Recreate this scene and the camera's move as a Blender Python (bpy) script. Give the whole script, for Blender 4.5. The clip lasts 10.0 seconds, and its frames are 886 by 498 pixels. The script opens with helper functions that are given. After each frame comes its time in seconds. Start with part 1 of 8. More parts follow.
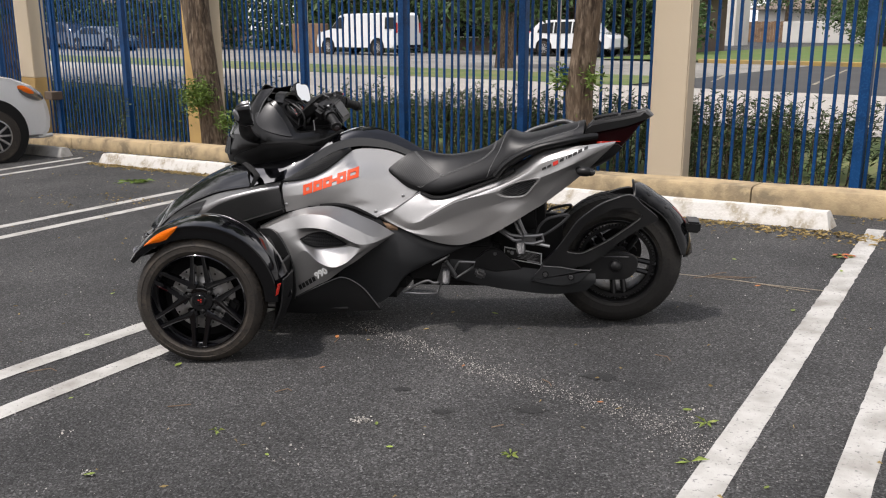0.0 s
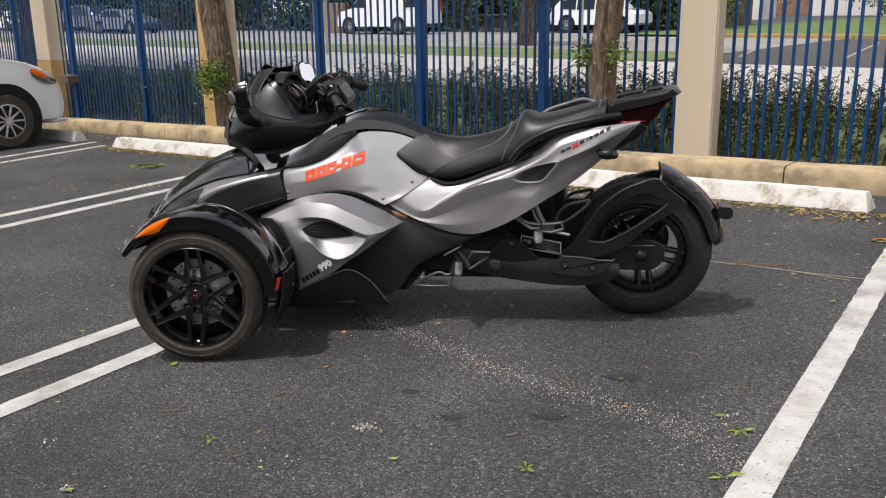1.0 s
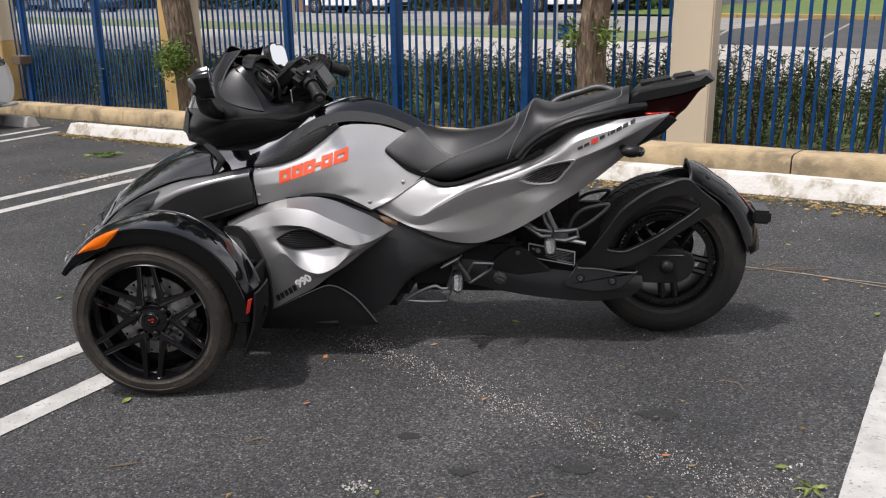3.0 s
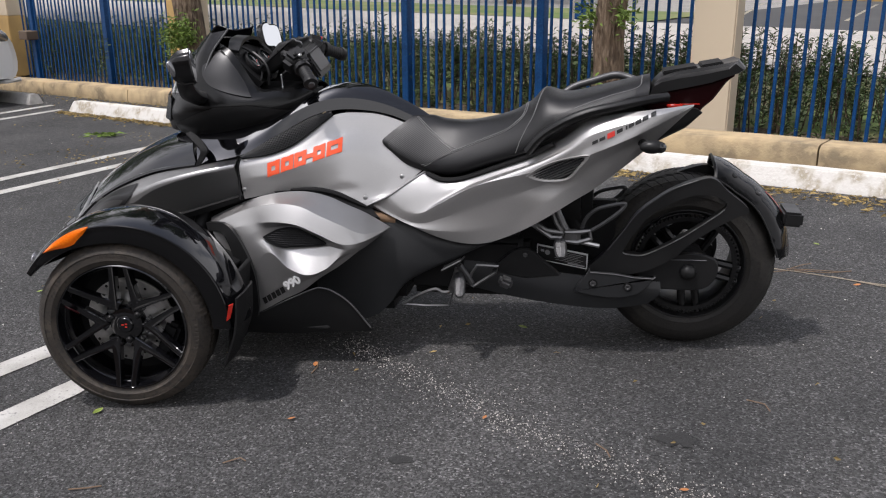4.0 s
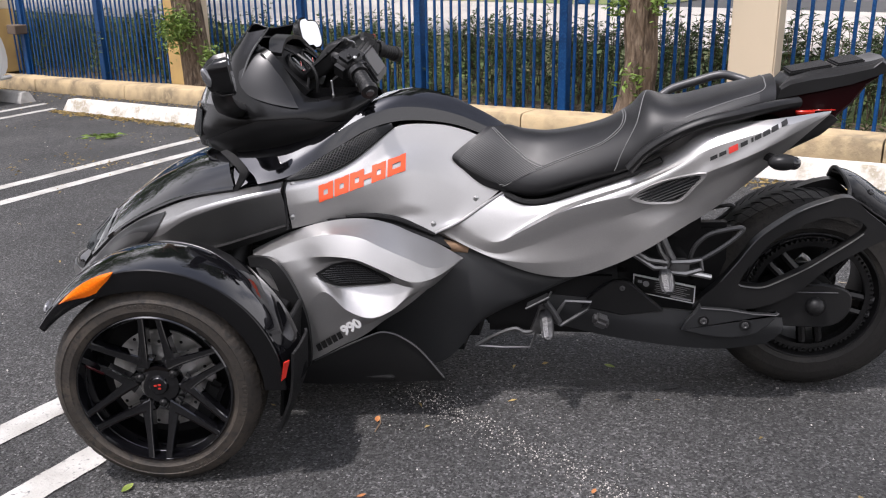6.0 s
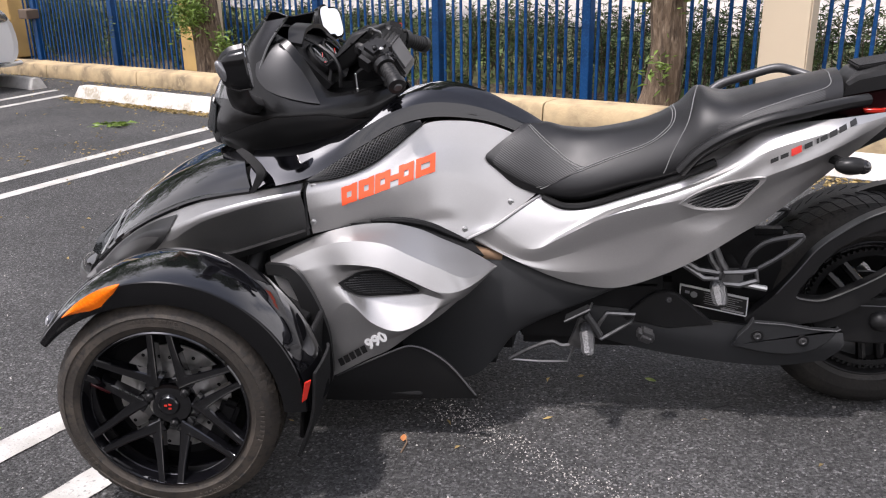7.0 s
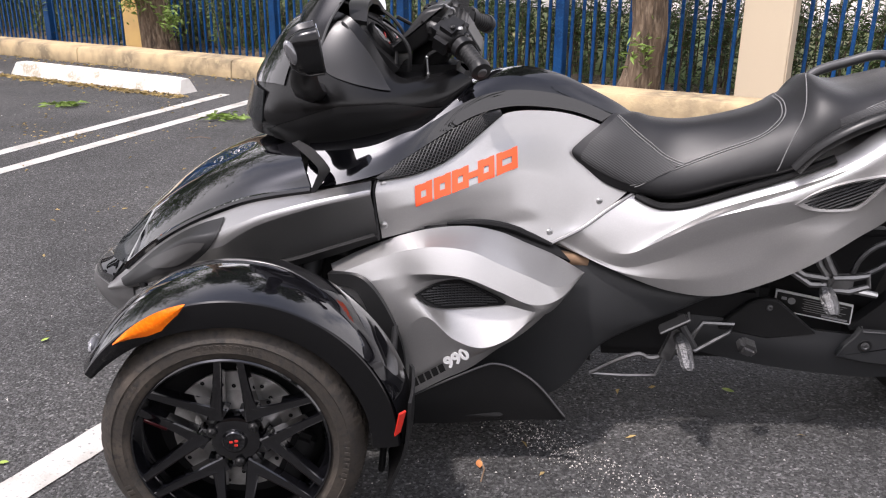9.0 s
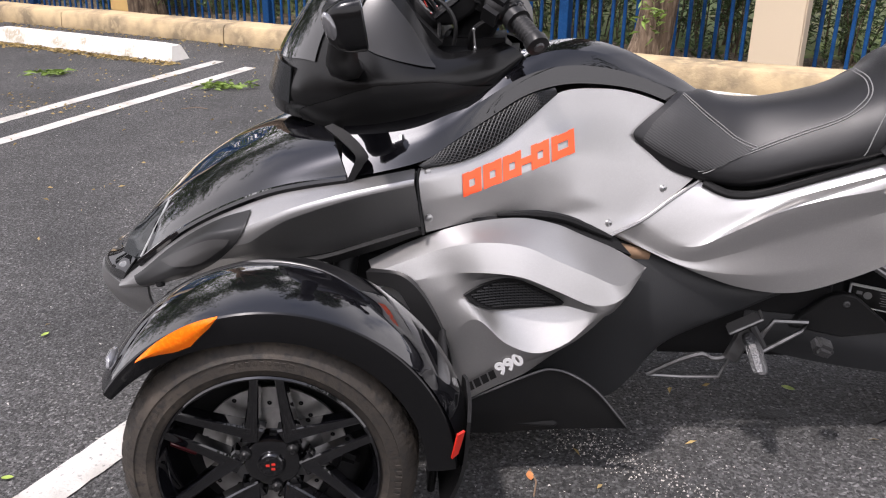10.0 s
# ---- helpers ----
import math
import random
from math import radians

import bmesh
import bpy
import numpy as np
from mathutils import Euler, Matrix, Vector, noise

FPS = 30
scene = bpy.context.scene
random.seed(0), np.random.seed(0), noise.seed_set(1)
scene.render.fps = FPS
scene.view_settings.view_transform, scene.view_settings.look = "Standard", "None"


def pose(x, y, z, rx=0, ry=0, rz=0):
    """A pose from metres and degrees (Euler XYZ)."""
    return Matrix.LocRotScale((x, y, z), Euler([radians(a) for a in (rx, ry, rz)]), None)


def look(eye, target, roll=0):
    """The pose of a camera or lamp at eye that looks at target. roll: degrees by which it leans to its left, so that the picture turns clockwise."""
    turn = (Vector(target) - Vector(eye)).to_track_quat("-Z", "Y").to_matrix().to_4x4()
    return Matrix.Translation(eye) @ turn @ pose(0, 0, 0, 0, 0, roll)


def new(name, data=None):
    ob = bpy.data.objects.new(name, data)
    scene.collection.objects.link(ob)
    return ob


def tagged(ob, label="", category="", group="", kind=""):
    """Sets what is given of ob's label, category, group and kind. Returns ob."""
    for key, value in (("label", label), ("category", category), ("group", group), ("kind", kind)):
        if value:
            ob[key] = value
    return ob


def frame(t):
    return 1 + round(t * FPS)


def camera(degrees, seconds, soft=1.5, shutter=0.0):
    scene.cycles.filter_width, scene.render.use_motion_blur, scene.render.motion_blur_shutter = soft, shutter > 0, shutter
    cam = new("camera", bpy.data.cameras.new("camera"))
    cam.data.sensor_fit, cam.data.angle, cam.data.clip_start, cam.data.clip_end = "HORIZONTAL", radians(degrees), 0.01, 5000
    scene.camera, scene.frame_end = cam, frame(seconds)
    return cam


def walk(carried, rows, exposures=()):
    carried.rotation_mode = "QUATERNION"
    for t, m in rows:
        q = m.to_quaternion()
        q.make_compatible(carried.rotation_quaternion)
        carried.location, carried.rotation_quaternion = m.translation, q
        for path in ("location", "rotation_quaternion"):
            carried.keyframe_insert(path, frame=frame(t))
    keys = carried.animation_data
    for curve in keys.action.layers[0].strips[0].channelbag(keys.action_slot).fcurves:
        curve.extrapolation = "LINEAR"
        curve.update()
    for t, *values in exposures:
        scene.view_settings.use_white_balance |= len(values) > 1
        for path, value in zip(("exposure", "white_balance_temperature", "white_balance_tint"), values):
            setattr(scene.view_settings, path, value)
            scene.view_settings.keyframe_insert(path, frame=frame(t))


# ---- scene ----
cam = camera(52.7, 10.0, 1.15)
PATH = [
    (0, (1.752, -3.513, 1.315), (1.372, -1.6, 0.871), -1.8),
    (0.5, (1.748, -3.384, 1.3), (1.342, -1.482, 0.832), -2.5),
    (1, (1.751, -3.237, 1.295), (1.319, -1.346, 0.809), -2.6),
    (1.5, (1.73, -3.151, 1.287), (1.304, -1.262, 0.787), -2.6),
    (2, (1.645, -3.02, 1.29), (1.255, -1.129, 0.77), -2.8),
    (2.5, (1.54, -2.88, 1.286), (1.188, -0.982, 0.764), -2.7),
    (4, (1.527, -2.46, 1.284), (1.136, -0.585, 0.71), -2.0),
    (4.5, (1.403, -2.332, 1.276), (1.035, -0.456, 0.686), -2.4),
    (5, (1.281, -2.236, 1.294), (0.968, -0.351, 0.704), -2.2),
    (5.5, (1.225, -2.161, 1.296), (0.905, -0.277, 0.705), -2.2),
    (6, (1.171, -2.037, 1.298), (0.798, -0.167, 0.695), -2.8),
    (7.5, (0.976, -1.794, 1.299), (0.577, 0.057, 0.656), -2.8),
    (8, (0.821, -1.765, 1.306), (0.498, 0.098, 0.653), -2.9),
    (8.5, (0.724, -1.741, 1.304), (0.469, 0.129, 0.643), -1.8),
    (9, (0.648, -1.64, 1.289), (0.411, 0.225, 0.607), -1.5),
    (9.5, (0.573, -1.498, 1.285), (0.329, 0.35, 0.562), -1.8),
    (10, (0.484, -1.437, 1.284), (0.279, 0.402, 0.526), -1.5),
]
EXPOSURE = [(0, -0.10, 6610, 13), (1.5, -0.06, 6550, 13), (2.5, -0.05, 6510, 13), (4.0, -0.10, 6370, 14), (4.5, 0.16, 6360, 14), (5.0, 0.31, 6360, 15),
            (5.5, 0.28, 6350, 15), (6.0, 0.33, 6360, 16), (7.5, 0.47, 6430, 17), (8.5, 0.56, 6460, 17), (9.0, 0.58, 6470, 18), (10, 0.54, 6470, 18)]
walk(cam, [(t, look(eye, target, roll)) for t, eye, target, roll in PATH], EXPOSURE)

# ---- light ----
SUN_DIR = Vector((-0.27, -0.27, 1.0)).normalized()
world = bpy.data.worlds.new("sky")
scene.world = world
world.use_nodes = True
wn, wl = world.node_tree.nodes, world.node_tree.links
wn.clear()
w_out = wn.new("ShaderNodeOutputWorld")
w_bg = wn.new("ShaderNodeBackground")
w_sky = wn.new("ShaderNodeTexSky")
w_sky.sky_type = "NISHITA"
w_sky.sun_disc = False
w_sky.sun_elevation = math.asin(SUN_DIR.z)
w_sky.sun_rotation = math.atan2(SUN_DIR.x, SUN_DIR.y)
w_cloud = wn.new("ShaderNodeTexNoise")
w_cloud.inputs["Scale"].default_value = 2.6
w_cloud.inputs["Detail"].default_value = 7.0
w_cloud.inputs["Roughness"].default_value = 0.58
w_ramp = wn.new("ShaderNodeValToRGB")
w_ramp.color_ramp.elements[0].position = 0.20
w_ramp.color_ramp.elements[1].position = 0.44
w_mix = wn.new("ShaderNodeMix")
w_mix.data_type = "RGBA"
w_mix.inputs["B"].default_value = (12.5, 12.5, 12.6, 1)
wl.new(w_cloud.outputs["Fac"], w_ramp.inputs["Fac"])
w_high = wn.new("ShaderNodeSeparateXYZ")
w_thin = wn.new("ShaderNodeMapRange")
w_thin.interpolation_type = "SMOOTHSTEP"
for key, val in (("From Min", 0.56), ("From Max", 0.93), ("To Min", 1.0), ("To Max", 0.22)):
    w_thin.inputs[key].default_value = val
w_cover = wn.new("ShaderNodeMath")
w_cover.operation = "MULTIPLY"
wl.new(w_high.outputs["Z"], w_thin.inputs["Value"])
wl.new(w_ramp.outputs["Color"], w_cover.inputs[0])
wl.new(w_thin.outputs["Result"], w_cover.inputs[1])
wl.new(w_sky.outputs["Color"], w_mix.inputs["A"])
w_dir = wn.new("ShaderNodeTexCoord")
w_dot = wn.new("ShaderNodeVectorMath")
w_dot.operation = "DOT_PRODUCT"
w_dot.inputs[1].default_value = SUN_DIR
w_pow = wn.new("ShaderNodeMath")
w_pow.operation = "POWER"
w_pow.use_clamp = True
w_pow.inputs[1].default_value = 42.0
w_glow = wn.new("ShaderNodeMath")
w_glow.operation = "MULTIPLY_ADD"
w_glow.inputs[1].default_value = 6.8
w_glow.inputs[2].default_value = 1.0
w_haze = wn.new("ShaderNodeVectorMath")
w_haze.operation = "SCALE"
wl.new(w_dir.outputs["Generated"], w_dot.inputs[0])
wl.new(w_dir.outputs["Generated"], w_high.inputs["Vector"])
wl.new(w_dot.outputs["Value"], w_pow.inputs[0])
wl.new(w_pow.outputs["Value"], w_glow.inputs[0])
w_bright = wn.new("ShaderNodeMath")
w_bright.operation = "MAXIMUM"
wl.new(w_cover.outputs["Value"], w_bright.inputs[0])
wl.new(w_pow.outputs["Value"], w_bright.inputs[1])
wl.new(w_bright.outputs["Value"], w_mix.inputs["Factor"])
wl.new(w_mix.outputs["Result"], w_haze.inputs[0])
wl.new(w_glow.outputs["Value"], w_haze.inputs["Scale"])
wl.new(w_haze.outputs["Vector"], w_bg.inputs["Color"])
w_bg.inputs["Strength"].default_value = 0.11
wl.new(w_bg.outputs["Background"], w_out.inputs["Surface"])
sun = new("sun", bpy.data.lights.new("sun", "SUN"))
sun.data.energy = 2.75
sun.data.angle = radians(2.5)
sun.data.color = (1.0, 0.955, 0.89)
sun.matrix_world = look(SUN_DIR * 30, (0, 0, 0))

# ---- materials ----


def rgb(c):
    return (*c, 1.0) if len(c) == 3 else c


def material(name, base, rough=0.5, metal=0.0, spots=None, spot_scale=6.0, spot_range=(0.45, 0.65), grain=None,
             grain_scale=120.0, grain_range=(0.5, 0.7), bump=0.0, bump_scale=150.0, coat=0.0, coat_rough=0.05, vary=0.0, rough_vary=0.0,
             stretch=None, ior=1.45, island=False, spec=0.5):
    """A node material: base colour, a broad stain colour, a fine grain colour, fine relief and gloss variation."""
    m = bpy.data.materials.new(name)
    m.use_nodes = True
    n, l = m.node_tree.nodes, m.node_tree.links
    b = n["Principled BSDF"]
    tc = n.new("ShaderNodeTexCoord")
    vec = tc.outputs["Object"]
    if stretch:
        mp = n.new("ShaderNodeMapping")
        mp.inputs["Scale"].default_value = stretch
        l.new(vec, mp.inputs["Vector"])
        vec = mp.outputs["Vector"]
    col = None

    def tex(scale, detail):
        t = n.new("ShaderNodeTexNoise")
        t.inputs["Scale"].default_value = scale
        t.inputs["Detail"].default_value = detail
        l.new(vec, t.inputs["Vector"])
        return t.outputs["Fac"]

    def mixed(a, c, fac, rng):
        r = n.new("ShaderNodeMapRange")
        r.inputs["From Min"].default_value, r.inputs["From Max"].default_value = rng
        l.new(fac, r.inputs["Value"])
        x = n.new("ShaderNodeMix")
        x.data_type = "RGBA"
        l.new(r.outputs["Result"], x.inputs["Factor"])
        if a is None:
            x.inputs["A"].default_value = rgb(base)
        else:
            l.new(a, x.inputs["A"])
        x.inputs["B"].default_value = rgb(c)
        return x.outputs["Result"]

    if spots:
        col = mixed(col, spots, tex(spot_scale, 5.0), spot_range)
    if grain:
        col = mixed(col, grain, tex(grain_scale, 3.0), grain_range)
    if vary:
        src = n.new("ShaderNodeNewGeometry").outputs["Random Per Island"] if island else n.new("ShaderNodeObjectInfo").outputs["Random"]
        hv = n.new("ShaderNodeHueSaturation")
        r = n.new("ShaderNodeMapRange")
        r.inputs["To Min"].default_value, r.inputs["To Max"].default_value = 1 - vary, 1 + vary
        l.new(src, r.inputs["Value"])
        l.new(r.outputs["Result"], hv.inputs["Value"])
        if col is None:
            hv.inputs["Color"].default_value = rgb(base)
        else:
            l.new(col, hv.inputs["Color"])
        col = hv.outputs["Color"]
    if col is None:
        b.inputs["Base Color"].default_value = rgb(base)
    else:
        l.new(col, b.inputs["Base Color"])
    b.inputs["Metallic"].default_value = metal
    b.inputs["Roughness"].default_value = rough
    b.inputs["IOR"].default_value = ior
    b.inputs["Specular IOR Level"].default_value = spec
    if rough_vary:
        r = n.new("ShaderNodeMapRange")
        r.inputs["From Min"].default_value, r.inputs["From Max"].default_value = 0.35, 0.65
        r.inputs["To Min"].default_value, r.inputs["To Max"].default_value = max(0.02, rough - rough_vary), min(1, rough + rough_vary)
        l.new(tex(9.0, 6.0), r.inputs["Value"])
        l.new(r.outputs["Result"], b.inputs["Roughness"])
    if coat:
        b.inputs["Coat Weight"].default_value = coat
        b.inputs["Coat Roughness"].default_value = coat_rough
    if bump:
        bp = n.new("ShaderNodeBump")
        bp.inputs["Strength"].default_value = 1.0
        bp.inputs["Distance"].default_value = bump
        l.new(tex(bump_scale, 4.0), bp.inputs["Height"])
        l.new(bp.outputs["Normal"], b.inputs["Normal"])
    return m


M = {}
M["asphalt"] = material("asphalt", (0.043, 0.043, 0.044), 0.82, spots=(0.078, 0.077, 0.078), spot_scale=1.3, spot_range=(0.38, 0.7), bump=0.012, bump_scale=110)
a_n, a_k = M["asphalt"].node_tree.nodes, M["asphalt"].node_tree.links
a_b = a_n["Principled BSDF"]
a_from = a_b.inputs["Base Color"].links[0].from_socket
a_co = a_n.new("ShaderNodeTexCoord")
stone = a_n.new("ShaderNodeTexVoronoi")
stone.inputs["Scale"].default_value = 165.0
stone_s = a_n.new("ShaderNodeSeparateColor")
stone_r = a_n.new("ShaderNodeValToRGB")
while len(stone_r.color_ramp.elements) < 5:
    stone_r.color_ramp.elements.new(0.5)
for e, (pos, val) in zip(stone_r.color_ramp.elements, ((0.0, 0.045), (0.35, 0.115), (0.70, 0.19), (0.93, 0.30), (1.0, 0.58))):
    e.position, e.color = pos, (val, val, val * 0.98, 1)
stone_m = a_n.new("ShaderNodeVectorMath")
stone_m.operation = "MULTIPLY"
stone_g = a_n.new("ShaderNodeVectorMath")
stone_g.operation = "SCALE"
stone_g.inputs["Scale"].default_value = 5.5
a_k.new(a_co.outputs["Object"], stone.inputs["Vector"])
a_k.new(stone.outputs["Color"], stone_s.inputs["Color"])
a_k.new(stone_s.outputs["Red"], stone_r.inputs["Fac"])
a_k.new(stone_r.outputs["Color"], stone_m.inputs[0])
a_k.new(a_from, stone_m.inputs[1])
a_k.new(stone_m.outputs["Vector"], stone_g.inputs[0])
a_k.new(stone_g.outputs["Vector"], a_b.inputs["Base Color"])
M["road"] = material("road_asphalt", (0.036, 0.036, 0.037), 0.88, spots=(0.052, 0.052, 0.052), spot_scale=0.35, grain=(0.05, 0.05, 0.05), grain_scale=40)
M["stain"] = material("dark_stain", (0.024, 0.024, 0.024), 0.72, grain=(0.045, 0.045, 0.045), grain_scale=95, grain_range=(0.6, 0.75), bump=0.005, bump_scale=130)
M["line"] = material("line_paint", (0.51, 0.50, 0.475), 0.75, spots=(0.30, 0.285, 0.26), spot_scale=6, spot_range=(0.40, 0.70), grain=(0.16, 0.16, 0.16),
                     grain_scale=70, grain_range=(0.60, 0.74), bump=0.003, bump_scale=130)
M["kerb"] = material("ochre_kerb", (0.49, 0.37, 0.215), 0.85, spots=(0.21, 0.165, 0.105), spot_scale=3.4, spot_range=(0.42, 0.66), grain=(0.44, 0.34, 0.20),
                     grain_scale=14, bump=0.004, bump_scale=60)
M["stop"] = material("white_stop", (0.67, 0.65, 0.61), 0.75, spots=(0.40, 0.35, 0.27), spot_scale=7, spot_range=(0.50, 0.64), grain=(0.63, 0.60, 0.56),
                     grain_scale=50, bump=0.004, bump_scale=50)
M["stop_grey"] = material("grey_stop", (0.42, 0.41, 0.39), 0.85, spots=(0.28, 0.27, 0.25), spot_scale=6, bump=0.003, bump_scale=60)
M["cream"] = material("cream_stucco", (0.62, 0.52, 0.385), 0.85, spots=(0.62, 0.51, 0.36), spot_scale=1.6, spot_range=(0.45, 0.75), bump=0.0008, bump_scale=90)
M["ochre"] = material("ochre_stucco", (0.56, 0.37, 0.14), 0.85, spots=(0.44, 0.29, 0.12), spot_scale=2.5, spot_range=(0.45, 0.75), bump=0.002, bump_scale=90)
M["blue"] = material("blue_paint", (0.004, 0.052, 0.170), 0.48, spots=(0.003, 0.034, 0.112), spot_scale=5, grain=(0.012, 0.070, 0.20), grain_scale=60, vary=0.14, spec=0.30)
M["soil"] = material("soil", (0.10, 0.075, 0.05), 0.95, spots=(0.06, 0.05, 0.03), spot_scale=4, grain=(0.2, 0.16, 0.1), grain_scale=40, bump=0.02, bump_scale=30)
M["grass"] = material("lawn", (0.085, 0.130, 0.030), 0.9, spots=(0.20, 0.175, 0.085), spot_scale=0.9, spot_range=(0.4, 0.7), grain=(0.10, 0.16, 0.035), grain_scale=14)
M["concrete"] = material("pale_concrete", (0.38, 0.352, 0.312), 0.88, spots=(0.30, 0.28, 0.255), spot_scale=0.7, grain=(0.5, 0.48, 0.45), grain_scale=30)
M["drive"] = material("worn_drive_concrete", (0.23, 0.218, 0.20), 0.88, spots=(0.15, 0.145, 0.13), spot_scale=0.6, grain=(0.34, 0.32, 0.30), grain_scale=30)
M["yellow_kerb"] = material("yellow_kerb", (0.40, 0.27, 0.085), 0.85, spots=(0.27, 0.21, 0.11), spot_scale=1.2)
M["street_line"] = material("faded_street_paint", (0.34, 0.30, 0.22), 0.85, spots=(0.15, 0.14, 0.12), spot_scale=2.5, spot_range=(0.4, 0.65))
M["lawn_bright"] = material("bright_lawn", (0.082, 0.136, 0.021), 0.9, spots=(0.120, 0.140, 0.040), spot_scale=0.5, spot_range=(0.45, 0.7), grain=(0.050, 0.100, 0.016), grain_scale=9)
M["bark"] = material("bark", (0.155, 0.110, 0.074), 0.95, spots=(0.062, 0.043, 0.030), spot_scale=13, spot_range=(0.44, 0.60), grain=(0.27, 0.205, 0.145), grain_scale=38, bump=0.06,
                     bump_scale=24, stretch=(1, 1, 0.22))
M["leaf"] = material("hedge_leaf", (0.054, 0.086, 0.025), 0.5, vary=0.6, island=True)
M["leaf_light"] = material("young_leaf", (0.13, 0.20, 0.035), 0.55, vary=0.35, island=True)
M["leaf_tree"] = material("crown_leaf", (0.05, 0.09, 0.025), 0.6, vary=0.5, island=True)
M["fallen"] = material("fallen_leaf", (0.20, 0.27, 0.05), 0.6, grain=(0.4, 0.42, 0.1), grain_scale=60, vary=0.3)
M["fallen_brown"] = material("dry_leaf", (0.42, 0.17, 0.06), 0.7, grain=(0.5, 0.27, 0.1), grain_scale=60, vary=0.3)
M["fallen_red"] = material("red_dry_leaf", (0.46, 0.10, 0.045), 0.7, grain=(0.55, 0.2, 0.08), grain_scale=60, vary=0.3)
M["stalk"] = material("pale_stalk", (0.36, 0.31, 0.24), 0.9, grain=(0.25, 0.20, 0.15), grain_scale=60)
M["straw"] = material("dry_litter", (0.30, 0.22, 0.09), 0.9, vary=0.5, island=True)
M["pebble"] = material("pale_grit", (0.42, 0.40, 0.37), 0.9, vary=0.4, island=True)
# vehicle finishes
M["silver"] = material("silver_metallic_paint", (0.395, 0.389, 0.385), 0.39, metal=0.88, grain=(0.49, 0.483, 0.478), grain_scale=900, coat=0.35, coat_rough=0.06, rough_vary=0.03)
# the silver paint again, its colour darkened for panels that slope into shade
M["silver_shaded"] = material("shaded_silver_paint", (0.28, 0.277, 0.276), 0.38, metal=0.88, grain=(0.35, 0.347, 0.346), grain_scale=900, coat=0.35, coat_rough=0.06, rough_vary=0.03)
M["gloss"] = material("gloss_black_paint", (0.004, 0.004, 0.005), 0.04, coat=1.0, coat_rough=0.015, spec=0.35)
M["lip"] = material("semi_gloss_black_plastic", (0.006, 0.006, 0.0065), 0.16, spec=0.35, rough_vary=0.04)
M["guard"] = material("polished_black_plastic", (0.004, 0.004, 0.0045), 0.07, spec=0.2)
M["satin"] = material("satin_black_plastic", (0.013, 0.013, 0.0135), 0.38, spec=0.30, rough_vary=0.06, grain=(0.011, 0.011, 0.011), grain_scale=300)
M["fairing"] = material("dark_grey_plastic", (0.020, 0.021, 0.0225), 0.45, spec=0.4, rough_vary=0.06, grain=(0.020, 0.020, 0.021), grain_scale=260, bump=0.0004, bump_scale=500)
M["matte"] = material("matte_black_plastic", (0.010, 0.010, 0.0105), 0.6, spec=0.2, grain=(0.012, 0.012, 0.0125), grain_scale=260, bump=0.0006, bump_scale=700)
M["cowl"] = material("satin_charcoal_fairing", (0.005, 0.005, 0.0053), 0.24, spec=0.33, grain=(0.008, 0.008, 0.0083), grain_scale=500)
M["grey_satin"] = material("satin_grey_fairing", (0.075, 0.075, 0.077), 0.42, metal=0.5)
M["rubber"] = material("tyre_rubber", (0.034, 0.0285, 0.0235), 0.70, spots=(0.060, 0.049, 0.039), spot_scale=9, grain=(0.018, 0.017, 0.016), grain_scale=80, bump=0.0012, bump_scale=160)
# the rear tyre's rubber, its shade put into a darker colour
M["rubber_shaded"] = material("shaded_tyre_rubber", (0.017, 0.0155, 0.014), 0.66, spots=(0.030, 0.027, 0.023), spot_scale=9, grain=(0.011, 0.0105, 0.010), grain_scale=80, bump=0.0012, bump_scale=160)
M["tread"] = material("worn_tread", (0.05, 0.044, 0.037), 0.85, spots=(0.03, 0.027, 0.024), spot_scale=12, bump=0.002, bump_scale=120)
M["leather"] = material("black_vinyl", (0.0105, 0.0105, 0.0115), 0.42, spec=0.42, bump=0.00025, bump_scale=480, rough_vary=0.05)
M["carbon"] = material("ribbed_vinyl", (0.022, 0.022, 0.023), 0.5, bump=0.0008, bump_scale=300)
M["grip"] = material("black_grip_rubber", (0.011, 0.011, 0.0115), 0.55, spec=0.4, bump=0.0004, bump_scale=500)
M["knurled"] = material("knurled_aluminium", (0.145, 0.145, 0.147), 0.42, metal=1.0, bump=0.004, bump_scale=210)
w_n, w_k = M["carbon"].node_tree.nodes, M["carbon"].node_tree.links
weave = w_n.new("ShaderNodeTexWave")
weave.bands_direction = "DIAGONAL"
weave.inputs["Scale"].default_value = 66.0
weave_c = w_n.new("ShaderNodeTexCoord")
weave_m = w_n.new("ShaderNodeMapping")
weave_m.inputs["Scale"].default_value = (1.0, 0.0, 1.6)
weave_b = w_n.new("ShaderNodeBump")
weave_b.inputs["Distance"].default_value = 0.0004
w_k.new(weave_c.outputs["Object"], weave_m.inputs["Vector"])
w_k.new(weave_m.outputs["Vector"], weave.inputs["Vector"])
w_k.new(weave.outputs["Fac"], weave_b.inputs["Height"])
w_k.new(weave_b.outputs["Normal"], w_n["Principled BSDF"].inputs["Normal"])
M["cast"] = material("cast_aluminium", (0.20, 0.20, 0.202), 0.40, metal=0.95, spots=(0.14, 0.14, 0.14), spot_scale=30)
M["twig"] = material("dry_twig", (0.17, 0.115, 0.075), 0.9, grain=(0.26, 0.2, 0.14), grain_scale=60)
M["thread"] = material("grey_thread", (0.17, 0.17, 0.17), 0.8)
M["alloy"] = material("brushed_aluminium", (0.50, 0.50, 0.50), 0.34, metal=1.0, spots=(0.36, 0.36, 0.36), spot_scale=30)
